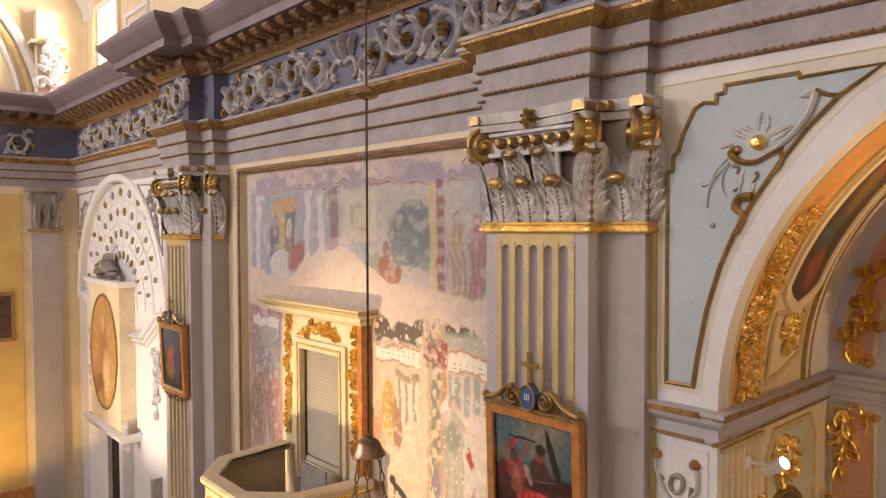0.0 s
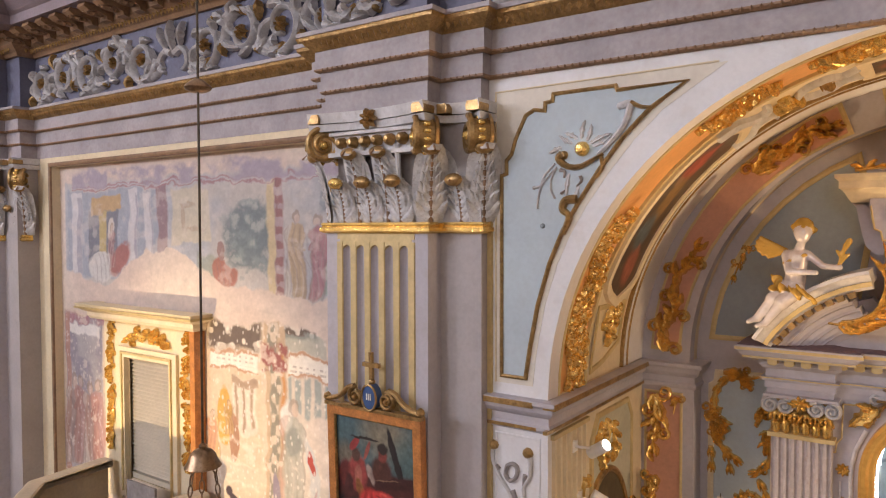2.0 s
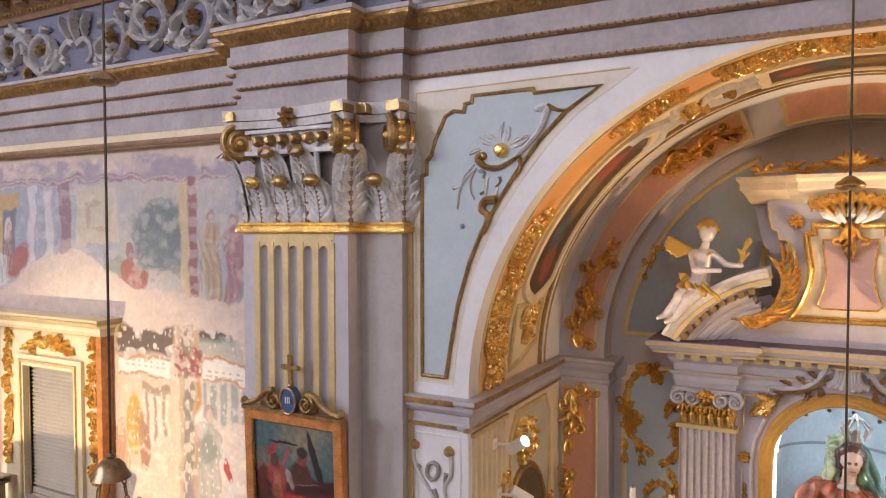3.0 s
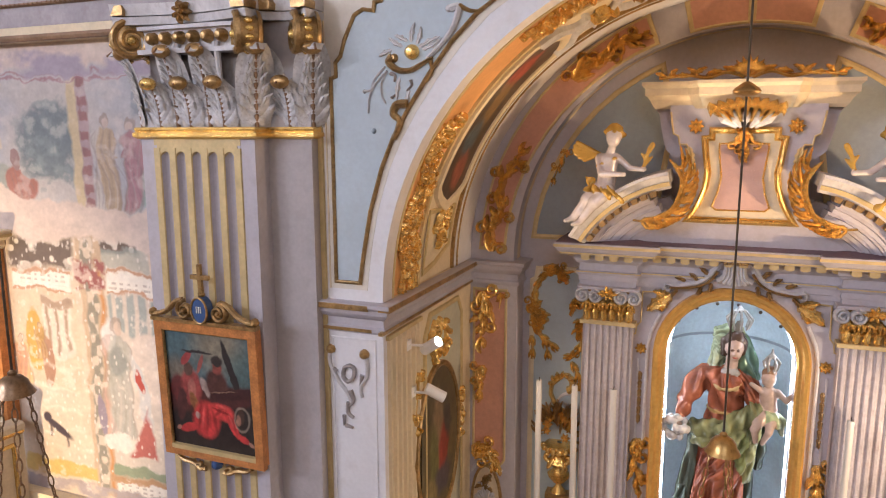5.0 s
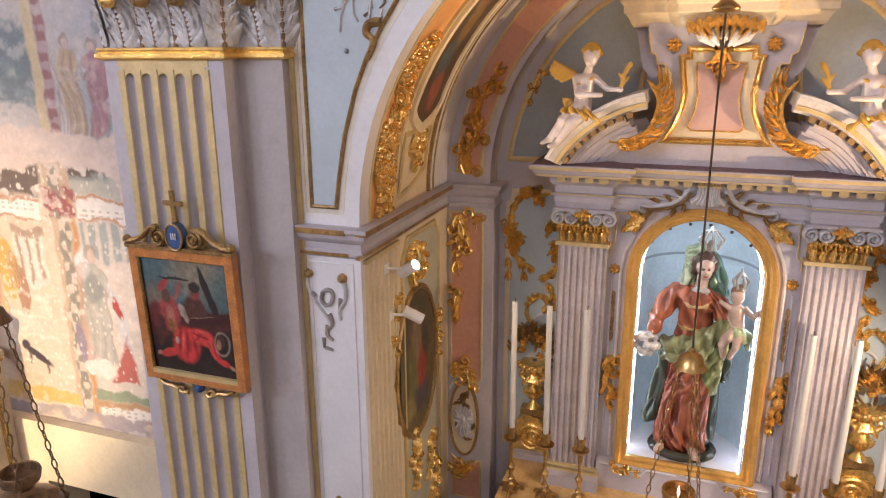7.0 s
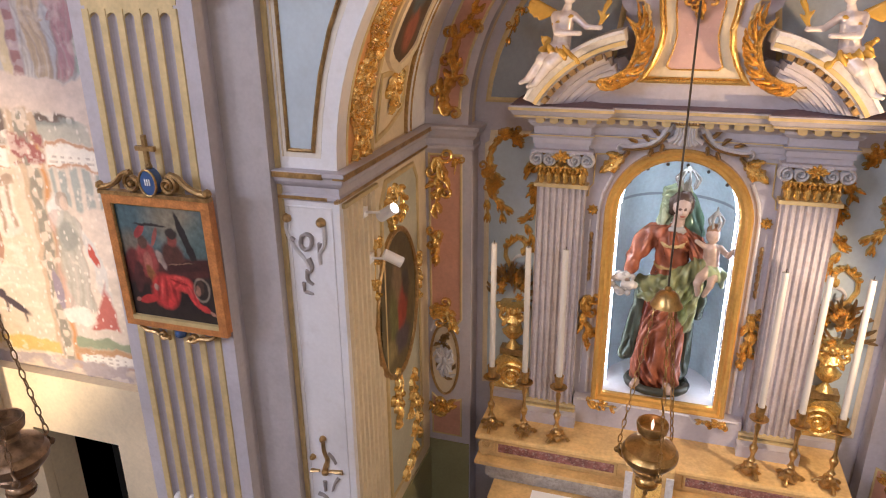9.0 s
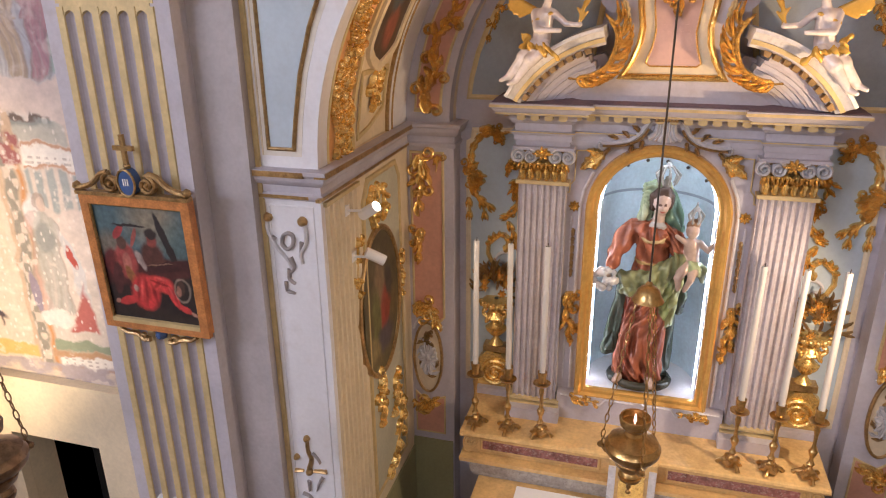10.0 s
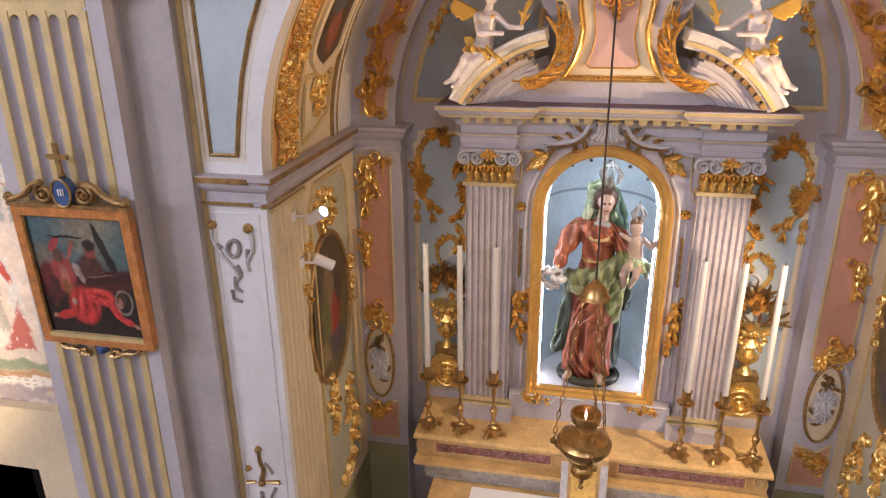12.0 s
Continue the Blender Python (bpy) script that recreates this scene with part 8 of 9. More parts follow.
def flower_urn(x, sg):
    th = thing("flower_urn", "gilt urn with carved flowers on a scrolled foot beside the column", "urn", "flower urns of the altar", at=(x, 4.86, 1.38))
    M = lambda u, v, h: Vector((sg * u, -h, v))
    part("plinth", box(B(), -0.15, 0.15, -0.10, 0.05, -0.008, 0.05), LILAC, th)
    bm = B()
    prism(bm, [(-0.14, 0.05), (0.14, 0.05), (0.15, 0.16), (0.10, 0.27), (0.05, 0.34), (-0.06, 0.36), (-0.13, 0.28), (-0.15, 0.16)], M, -0.04, 0.05)
    foot = part("scroll_foot", bm, GOLD, th, "gilt scrolled foot")
    bm = B()
    stroke(bm, lambda u, v, h: M(u, v, 0.05 + h), curl((0.01, 0.17), 0.12, 0.015, 0.4, 2.2, 40), 0.018, 0.012, 0.03)
    part("spiral", bm, GOLD, foot, "", True)
    part("foot_block", box(B(), -0.09, 0.09, -0.06, 0.04, 0.36, 0.41), OLDGOLD, th)
    prof = [(0.060, 0.41), (0.045, 0.43), (0.022, 0.46), (0.020, 0.48), (0.045, 0.50), (0.070, 0.535), (0.078, 0.56), (0.062, 0.57), (0.040, 0.60), (0.045, 0.63), (0.080, 0.66), (0.070, 0.68), (0.055, 0.70), (0.07, 0.74), (0.02, 0.745)]
    part("bowl", lathe(B(), prof, n=18), GOLD, th, "gilt gadrooned bowl", True)
    part("rim_band", lathe(B(), [(0.06, 0.735), (0.115, 0.75), (0.120, 0.775), (0.105, 0.79), (0.02, 0.80)], n=18), GOLD, th, "", True)
    for k in range(12):
        a = math.pi + math.pi * (k + 0.5) / 12
        part("gadroon", tube(B(), [(0.036 * math.cos(a), 0.036 * math.sin(a), 0.49), (0.070 * math.cos(a), 0.070 * math.sin(a), 0.535), (0.079 * math.cos(a), 0.079 * math.sin(a), 0.56)], [0.006, 0.011, 0.008], 6), GOLD, th, "", True)
    for k in range(8):
        a = math.pi + math.pi * (k + 0.5) / 8
        part("rim_boss", (lambda b: (ball(b, (0.118 * math.cos(a), 0.118 * math.sin(a), 0.77), 0.024, 8, 5), b)[1])(B()), GOLD, th, "", True)
    r = random.Random(7 + sg)
    for sd in (1, -1):
        bm = B()
        stroke(bm, lambda u, v, h: M(u, v, 0.055 + h), [(0.0, 0.645), (sd * 0.05, 0.66), (sd * 0.09, 0.69), (sd * 0.085, 0.72), (sd * 0.06, 0.715)], 0.022, 0.010, 0.03)
        leaf(bm, lambda u, v, h: M(u, v, 0.06 + h), (sd * 0.03, 0.69), -1.57 + sd * 0.5, 0.09, 0.03, 0.03, n=6)
        part("rocaille", bm, GOLD, th, "gilt rocaille leaf", True)
    for k in range(64):
        bm = B()
        a, el = r.uniform(0, 6.28), r.uniform(0.0, 1.5)
        c = (0.13 * math.cos(a) * math.cos(el), -0.02 + 0.08 * math.sin(a) * math.cos(el), 0.83 + 0.20 * math.sin(el))
        P = lambda u, v, h: Vector((c[0] + u, c[1] - 0.02 - h, c[2] + v))
        if k % 3 == 0:
            rosette(bm, P, (0, 0), 0.034, 0.03, 6)
            part("flower", bm, GOLD, th, "", True)
        else:
            leaf(bm, P, (0, 0), math.atan2(math.sin(el) + 0.2, math.cos(a)) + r.uniform(-.4, .4), r.uniform(0.08, 0.14), 0.011, 0.035, bend=r.uniform(-1, 1), n=6)
            part("leaf", bm, OLDGOLD, th, "", True)
    return th


flower_urn(-0.98, 1)
flower_urn(mirror(-0.98), -1)


def candlestick(at, tilt=0):
    th = thing("candlestick", "polished brass candlestick with a tall white candle on the altar ledge", "candlestick", "altar candlesticks", at=at)
    prof = [(0.02, 0.0), (0.03, 0.045), (0.034, 0.06), (0.018, 0.075), (0.014, 0.09), (0.026, 0.11), (0.014, 0.13), (0.013, 0.16), (0.024, 0.185), (0.028, 0.21), (0.014, 0.235), (0.011, 0.27), (0.013, 0.33), (0.02, 0.37), (0.013, 0.39), (0.014, 0.41)]
    part("stem", lathe(B(), prof, n=14), BRONZE, th, "turned brass stem", True)
    bm = B()
    prism(bm, [(-0.055, 0.02), (-0.05, 0.035), (-0.025, 0.05), (-0.02, 0.07), (0.02, 0.07), (0.025, 0.05), (0.05, 0.035), (0.055, 0.02)], lambda u, v, h: Vector((u, -h, v)), -0.05, 0.05)
    part("foot", bm, BRONZE, th, "moulded brass foot")
    for a in range(3):
        q = math.radians(90 + 120 * a - 180)
        part("claw", tube(B(), [(0.04 * math.cos(q), 0.04 * math.sin(q), 0.035), (0.075 * math.cos(q), 0.075 * math.sin(q), 0.03), (0.09 * math.cos(q), 0.09 * math.sin(q), 0.008)], [0.014, 0.012, 0.016], 8), BRONZE, th, "brass claw", True)
    part("drip_pan", lathe(B(), [(0.012, 0.405), (0.05, 0.42), (0.062, 0.435), (0.058, 0.437), (0.015, 0.425)], n=16), BRONZE, th, "", True)
    part("socket", lathe(B(), [(0.014, 0.425), (0.03, 0.44), (0.026, 0.46), (0.034, 0.52), (0.034, 0.525), (0.027, 0.525)], n=14), BRONZE, th, "", True)
    part("candle", lathe(B(), [(0.021, 0.50), (0.020, 1.0), (0.0195, 1.455), (0.017, 1.463), (0.004, 1.46)], n=14), WAX, th, "tall white candle", True)
    part("wick", tube(B(), [(0, 0, 1.455), (0.003, 0, 1.485)], 0.003, 5), IRON, th)
    return th


cs = candlestick((-1.02, 4.335, 1.371))
for x, y, r in ((-0.775, 4.33, 40), (-0.535, 4.33, 10), (0.765, 4.33, 70), (1.005, 4.33, 25), (1.245, 4.33, 55)):
    copy_thing(cs, pose(x, y, 1.371, 0.4 * math.sin(r), 0.5 * math.cos(r), r - 45))

# gradine panels, brackets, small door block
for x0, x1 in ((-0.96, -0.10), (mirror(-0.10), mirror(-0.96))):
    part("red_panel", box(B(), x0, x1, 4.283, 4.30, 1.195, 1.29), ROSSO, table, "red veined marble panel")
    bm = B()
    frame_line(bm, front(4.29), [(x0, 1.195), (x1, 1.195), (x1, 1.29), (x0, 1.29)], 0.012, 0.016)
    part("panel_moulding", bm, GIALLO, table, "yellow marble moulding")
    part("red_step_panel", box(B(), x0 - 0.08, x1 + 0.08, 4.253, 4.262, 1.01, 1.10), BARDIGLIO, table)
for sg in (1, -1):
    bm = B()
    M = lambda u, v, h: Vector((XA + sg * u, 4.30 - h, v))
    prism(bm, [(1.18, 1.16), (1.22, 1.18), (1.23, 1.26), (1.20, 1.325), (1.10, 1.325), (1.12, 1.24)], M, -0.3, 0.03)
    stroke(bm, lambda u, v, h: M(u, v, 0.03 + h), curl((1.175, 1.27), 0.045, 0.01, 1.5, 1.5, 20), 0.010, 0.008, 0.012)
    part("end_scroll", bm, GIALLO, table, "yellow marble end scroll")
part("ledge_edge", tube(B(), [(XA - 1.24, 4.24, 1.347), (XA + 1.24, 4.24, 1.347)], 0.022, 8), GIALLO, table, "rounded ledge edge", True)
part("tabernacle_block", box(B(), XA - 0.16, XA + 0.16, 4.17, 4.30, 1.0, 1.374), GIALLO, table, "yellow marble centre block")
for s in (-1, 1):
    part("tabernacle_post", box(B(), XA + s * 0.135 - 0.025, XA + s * 0.135 + 0.025, 4.155, 4.172, 0.99, 1.33), STONE, table, "white marble post")
part("tabernacle_door", box(B(), XA - 0.085, XA + 0.085, 4.158, 4.172, 1.02, 1.28), GOLD, table, "gilt small door")

# ---- hanging sanctuary lamps ----


def sanctuary_lamp(x, y, zb, label, burning, turn=0, scale=1.0, BRONZE=BRONZE):
    """Lamp on a long rod: dish on the rod, bell, three chains, bellied bowl with drip cup. zb: height of the belly."""
    th = thing("sanctuary_lamp", label, "hanging lamp", "hanging lamps of the nave", at=(x, y, zb))
    th.matrix_basis = pose(x, y, zb, 0, 0, turn) @ Matrix.Scale(scale, 4)
    part("rod", tube(B(), [(0, 0, 0.87), (0, 0, 7.6)], 0.0048, 6), IRON, th, "thin dark iron rod", True)
    part("dish", lathe(B(), [(r_, z_ + 0.07) for r_, z_ in ((0.006, 2.235), (0.02, 2.228), (0.046, 2.208), (0.053, 2.197), (0.046, 2.188), (0.03, 2.18), (0.006, 2.178))], n=20), BRONZE, th, "small brass dish", True)
    part("bell", lathe(B(), [(0.007, 0.88), (0.016, 0.87), (0.014, 0.86), (0.034, 0.852), (0.050, 0.835), (0.056, 0.815), (0.066, 0.798), (0.072, 0.788), (0.06, 0.783), (0.01, 0.795)], n=20), BRONZE, th, "brass bell cap", True)
    body = [(0.02, -0.17), (0.045, -0.165), (0.055, -0.15), (0.05, -0.135), (0.045, -0.13), (0.075, -0.10), (0.085, -0.075), (0.075, -0.065), (0.11, -0.045), (0.132, -0.015), (0.135, 0.01), (0.122, 0.03), (0.12, 0.04), (0.08, 0.065), (0.046, 0.080), (0.042, 0.098), (0.055, 0.115), (0.070, 0.13), (0.076, 0.165), (0.072, 0.175), (0.066, 0.172), (0.060, 0.14), (0.0, 0.135)]
    bowl = part("bowl", lathe(B(), body, n=28), BRONZE, th, "bellied brass lamp bowl", True)
    part("drip_cup", lathe(B(), [(0.004, -0.25), (0.012, -0.235), (0.01, -0.215), (0.03, -0.20), (0.055, -0.18), (0.058, -0.165), (0.045, -0.162)], n=16), BRONZE, th, "", True)
    part("pendant", (lambda b: (ball(b, (0, 0, -0.265), 0.014), b)[1])(B()), BRONZE, th, "", True)
    for k in range(3):
        a = 2 * math.pi * k / 3 + 0.5
        c, s = math.cos(a), math.sin(a)
        M = lambda u, v, h: Vector((c * u - s * h, s * u + c * h, v))
        bm = B()
        tube(bm, [M(0.09, -0.07, 0), M(0.13, -0.055, 0), M(0.155, -0.02, 0), M(0.145, 0.015, 0), M(0.13, 0.005, 0)], [0.012, 0.014, 0.012, 0.010, 0.008], 7)
        ball(bm, M(0.158, -0.03, 0), 0.016, 8, 5)
        part("scroll_arm", bm, BRONZE, th, "cast brass scroll arm", True)
        n = 17
        p0, p1 = M(0.15, 0.015, 0), M(0.045, 0.795, 0)
        link = None
        for i in range(n):
            f = (i + 0.5) / n
            p = p0.lerp(p1, f)
            if link is None:
                bm = B()
                ring = [(0.009 * math.cos(t), 0, 0.026 * math.sin(t)) for t in [2 * math.pi * j / 10 for j in range(11)]]
                tube(bm, ring, 0.0032, 5)
                link = part("chain_link", bm, BRONZE, th, "", True)
                o = link
            else:
                o = again(link)
            d = (p1 - p0).normalized()
            o.matrix_basis = Matrix.Translation(p) @ d.to_track_quat("Z", "X").to_matrix().to_4x4() @ pose(0, 0, 0, 0, 0, 90 * (i % 2))
    if burning:
        part("flame", lathe(B(), [(0.003, 0.135), (0.008, 0.155), (0.007, 0.172), (0.001, 0.195)], n=8), FLAME, th, "small flame", True)
    return th


sanctuary_lamp(0.082, 3.0, 2.33, "brass sanctuary lamp with a small flame hanging before the altar", True, 20)
sanctuary_lamp(-2.345, 1.7, 2.72, "dull brass sanctuary lamp hanging before the pulpit bay", False, 50, BRONZE=DULLBRASS)

# ---- spandrels and pier ----
for sg in (1, -1):
    xm = (lambda x: x) if sg > 0 else mirror
    M = lambda u, v, h: Vector((xm(u), YW - h, v))
    pts = [(-1.915, 3.64), (-1.915, 4.72), (-1.885, 4.73), (-1.885, 4.80), (-1.855, 4.83), (-1.83, 4.91), (-1.80, 4.97), (-1.77, 5.03), (-1.72, 5.055), (-1.66, 5.045), (-1.655, 5.085), (-1.615, 5.09), (-1.61, 5.125),
           (-1.28, 5.13), (-1.27, 5.108), (-0.94, 5.115), (-1.11, 5.005), (-1.24, 4.88), (-1.36, 4.73), (-1.47, 4.57), (-1.56, 4.42), (-1.63, 4.26), (-1.70, 4.03), (-1.745, 3.80), (-1.77, 3.64)]
    field = [(-1.955, 3.60), (-1.955, 5.17), (-0.76, 5.18), (-1.05, 4.995), (-1.19, 4.86), (-1.315, 4.71), (-1.43, 4.55), (-1.52, 4.40), (-1.59, 4.25), (-1.66, 4.03), (-1.705, 3.80), (-1.73, 3.60)]
    structure("spandrel_field", prism(B(), field, M, -0.01, 0.0022), PALE, "pale cream field round the blue spandrel panel", "wall panel")
    structure("spandrel_panel", prism(B(), pts, M, 0.0, 0.007), BLUE, "pale blue spandrel panel beside the arch", "wall panel")
    bm = B()
    frame_line(bm, M, pts, 0.011, 0.020)
    structure("spandrel_border", bm, OLDGOLD, "worn gilt border of the spandrel", "trim", smooth=True)
    bm = B()
    frame_line(bm, M, [(-1.955, 3.60), (-1.955, 5.17), (-0.80, 5.185)], 0.005, 0.008, closed=False)
    structure("spandrel_margin", bm, CREAM, "cream margin of the spandrel", "trim")
    orn = thing("spandrel_carving", "worn stucco flower branch with gilt bud on the spandrel", "carving", "spandrel carvings")
    for name_, pp, w0, w1, hh, mt in (
            ("scroll_stem", [(-1.245, 5.03), (-1.205, 5.035), (-1.215, 4.98), (-1.245, 4.92), (-1.31, 4.85), (-1.37, 4.80)], 0.022, 0.012, 0.035, STONE), ("scroll_tail", [(-1.20, 5.04), (-1.15, 5.015), (-1.10, 5.01)], 0.014, 0.008, 0.03, OLDGOLD),
            ("cup_scroll", [(-1.555, 4.815), (-1.575, 4.79), (-1.53, 4.752), (-1.46, 4.748), (-1.39, 4.78), (-1.34, 4.805)], 0.024, 0.008, 0.045, OLDGOLD), ("scroll_tail", [(-1.35, 4.79), (-1.345, 4.74), (-1.38, 4.69)], 0.012, 0.008, 0.03, OLDGOLD),
            ("curl", [(-1.57, 4.735), (-1.545, 4.725), (-1.55, 4.695)], 0.012, 0.006, 0.025, BELL), ("curl", [(-1.46, 4.70), (-1.455, 4.675), (-1.48, 4.65)], 0.010, 0.005, 0.025, BELL), ("curl", [(-1.565, 4.615), (-1.545, 4.63)], 0.010, 0.005, 0.025, BELL),
            ("lower_scroll", [(-1.475, 4.585), (-1.535, 4.58), (-1.555, 4.535), (-1.52, 4.50), (-1.535, 4.45), (-1.555, 4.41)], 0.026, 0.012, 0.045, OLDGOLD),
            ("tendril", [(-1.60, 4.77), (-1.66, 4.71), (-1.68, 4.66), (-1.72, 4.65)], 0.006, 0.008, 0.02, STONE), ("tendril", [(-1.59, 4.75), (-1.66, 4.68), (-1.69, 4.62), (-1.70, 4.54)], 0.006, 0.006, 0.02, STONE), ("tendril", [(-1.59, 4.75), (-1.62, 4.69), (-1.62, 4.63), (-1.60, 4.59)], 0.006, 0.006, 0.02, STONE)):
        bm = B()
        stroke(bm, M, pp, w0, w1, hh)
        part(name_, bm, mt, orn, "", True)
    for c_, r_, mt in (((-1.45, 4.835), 0.040, GOLD), ((-1.255, 5.03), 0.020, STONE), ((-1.55, 4.81), 0.024, OLDGOLD), ((-1.53, 4.46), 0.016, OLDGOLD), ((-1.72, 4.65), 0.012, BELL), ((-1.67, 4.675), 0.010, BELL)):
        bm = B()
        knob(bm, M, c_, r_, r_ * 1.3, 12)
        part("bud", bm, mt, orn, "round gilt bud" if mt is GOLD else "", True)
    for c_, a_, ln, bd in (((-1.455, 4.88), 1.7, 0.10, -0.6), ((-1.475, 4.885), 2.4, 0.08, 0.5), ((-1.43, 4.87), 0.9, 0.09, 0.6), ((-1.42, 4.855), 0.5, 0.13, -0.2), ((-1.40, 4.845), 0.15, 0.12, 0.5), ((-1.50, 4.865), 2.9, 0.09, -0.5), ((-1.56, 4.85), 3.3, 0.08, 0.4), ((-1.52, 4.72), 4.4, 0.12, 0.3), ((-1.47, 4.66), 4.6, 0.10, -0.3)):
        bm = B()
        leaf(bm, M, c_, a_, ln, 0.016, 0.018, bend=bd, n=6)
        part("leaf", bm, STONE, orn, "white stucco leaf", True)
    for z, x in ((4.45, -1.67),):
        bm = B()
        knob(bm, M, (x, z), 0.016, 0.02)
        part("boss", bm, SLATE, orn, "", True)
    po = thing("pier_carving", "worn grey and gilt leaf drop on the white pier", "carving", "pier carvings")
    for pp, w0, w1, mt in (([(-1.965, 3.25), (-1.975, 3.19), (-1.95, 3.12), (-1.92, 3.07), (-1.87, 3.01), (-1.84, 2.95)], 0.013, 0.009, STONE), ([(-1.755, 3.25), (-1.74, 3.18), (-1.745, 3.11), (-1.78, 3.05), (-1.775, 2.99)], 0.014, 0.009, STONE),
                           ([(-1.86, 2.95), (-1.865, 2.89), (-1.83, 2.86)], 0.014, 0.008, BELL), ([(-1.89, 2.87), (-1.89, 2.81)], 0.011, 0.006, BELL), ([(-1.88, 2.81), (-1.835, 2.80)], 0.011, 0.006, BELL),
                           ([(-1.85, 3.02), (-1.83, 2.97), (-1.85, 2.93)], 0.016, 0.008, BELL), ([(-1.77, 3.12), (-1.78, 3.06)], 0.014, 0.008, BELL), ([(-1.93, 3.12), (-1.95, 3.14)], 0.012, 0.008, BELL),
                           ([(-1.85, 1.81), (-1.85, 1.72), (-1.83, 1.66), (-1.85, 1.59)], 0.010, 0.018, OLDGOLD), ([(-1.95, 1.55), (-1.89, 1.56)], 0.014, 0.008, OLDGOLD), ([(-1.82, 1.57), (-1.73, 1.58)], 0.010, 0.016, OLDGOLD),
                           ([(-1.82, 1.71), (-1.79, 1.68), (-1.77, 1.64)], 0.008, 0.006, BELL), ([(-1.76, 1.53), (-1.79, 1.48), (-1.81, 1.42)], 0.014, 0.006, BELL), ([(-1.86, 1.49), (-1.86, 1.41)], 0.012, 0.008, BELL), ([(-1.91, 1.38), (-1.87, 1.37), (-1.84, 1.34)], 0.012, 0.008, BELL)):
        bm = B()
        stroke(bm, M, pp, w0, w1, 0.024)
        part("leaf_drop", bm, mt, po, "", True)
    for c_, r_ in (((-1.965, 3.25), 0.028), ((-1.755, 3.24), 0.030), ((-1.85, 1.56), 0.026), ((-1.85, 1.81), 0.022), ((-1.93, 1.66), 0.020)):
        bm = B()
        knob(bm, M, c_, r_, 0.035, 10)
        part("bud", bm, OLDGOLD, po, "worn gilt bud", True)
    bm = B()
    frame_line(bm, M, smooth_line([(-1.88, 3.15), (-1.85, 3.165), (-1.82, 3.15), (-1.825, 3.10), (-1.86, 3.07), (-1.89, 3.10), (-1.88, 3.15)], 3)[:-1], 0.011, 0.022)
    part("ring", bm, BELL, po, "worn grey ring", True)
    bm = B()
    frame_line(bm, M, [(-1.955, 0.2), (-1.955, 3.32), (-1.69, 3.32), (-1.69, 0.2)], 0.007, 0.006)
    structure("pier_panel_line", bm, WHITE, "thin raised line of the pier panel", "trim")
    for z0, z1, d in ((3.50, 3.53, 0.068), (3.37, 3.388, 0.024)):
        xa, xb = (-1.998, XJ0 - 0.06) if sg > 0 else (mirror(XJ0) + 0.06, 3.0)
        structure("impost_line", box(B(), xa, xb, YW - d, YW, z0, z1), OLDGOLD, "gilt line on the impost", "trim")
bm = B()
for s, xj in ((1, XJ0), (-1, XJ1)):
    for z0, z1, d in ((3.50, 3.53, 0.068), (3.37, 3.388, 0.024)):
        box(bm, min(xj, xj + s * d), max(xj, xj + s * d), YW - 0.06, Y_RIB - 0.02, z0, z1)
structure("impost_line_side", bm, OLDGOLD, "gilt line on the chapel impost", "trim")

# ---- window with blind, pulpit ----
win = tagged(new("window_1"), "gilt and cream carved window surround with a lowered blind", "window", kind="structure")
yw = YF - 0.002
part("jamb_board", box(B(), WX0 - 0.10, WX0, yw - 0.05, yw + 0.12, 2.05, WZ1 + 0.09), CREAM, win)
part("jamb_board", box(B(), WX1, WX1 + 0.10, yw - 0.05, yw + 0.12, 2.05, WZ1 + 0.09), CREAM, win)
part("head_board", box(B(), WX0, WX1, yw - 0.05, yw + 0.12, WZ1, WZ1 + 0.09), CREAM, win)
part("back_board", box(B(), WX0 - 0.36, WX1 + 0.36, yw - 0.02, yw, WZ1 + 0.09, WZ1 + 0.34), CREAM, win, "cream frieze board")
for x0, x1 in ((WX0 - 0.36, WX0 - 0.10), (WX1 + 0.10, WX1 + 0.36)):
    part("side_board", box(B(), x0, x1, yw - 0.02, yw, 2.0, WZ1 + 0.09), CREAM, win)
WC = [(-0.02, 3.62), (0.03, 3.62), (0.05, 3.65), (0.05, 3.68), (0.10, 3.71), (0.12, 3.74), (0.13, 3.76), (-0.02, 3.765)]
xa, xb = WX0 - 0.40, WX1 + 0.40
part("cornice", sweep(B(), WC, [(xb, yw), (xb, yw - 0.08), (xa, yw - 0.08), (xa, yw)]), CREAM, win, "moulded cream window cornice")
part("cornice_gilding", sweep(B(), [(0.0, 3.715), (0.125, 3.715), (0.132, 3.735), (0.0, 3.735)], [(xb, yw), (xb, yw - 0.08), (xa, yw - 0.08), (xa, yw)]), YELLOW, win, "gilt cornice edge")
part("side_return", box(B(), WX1 + 0.36, WX1 + 0.42, yw - 0.10, yw, 2.3, 3.62), WOOD, win, "dark wooden side return")
M = front(yw - 0.022)
r5 = random.Random(5)
for xc in (WX0 - 0.23, WX1 + 0.23):
    for k in range(6):
        bm = B()
        spray(bm, M, [(xc + 0.02 * math.sin(k * 2 + j), 3.60 - 0.2 * k - 0.08 * j) for j in range(3)], 0.075, 0.035, r5)
        part("gilt_drop", bm, GOLD, win, "gilt carved drop", True)
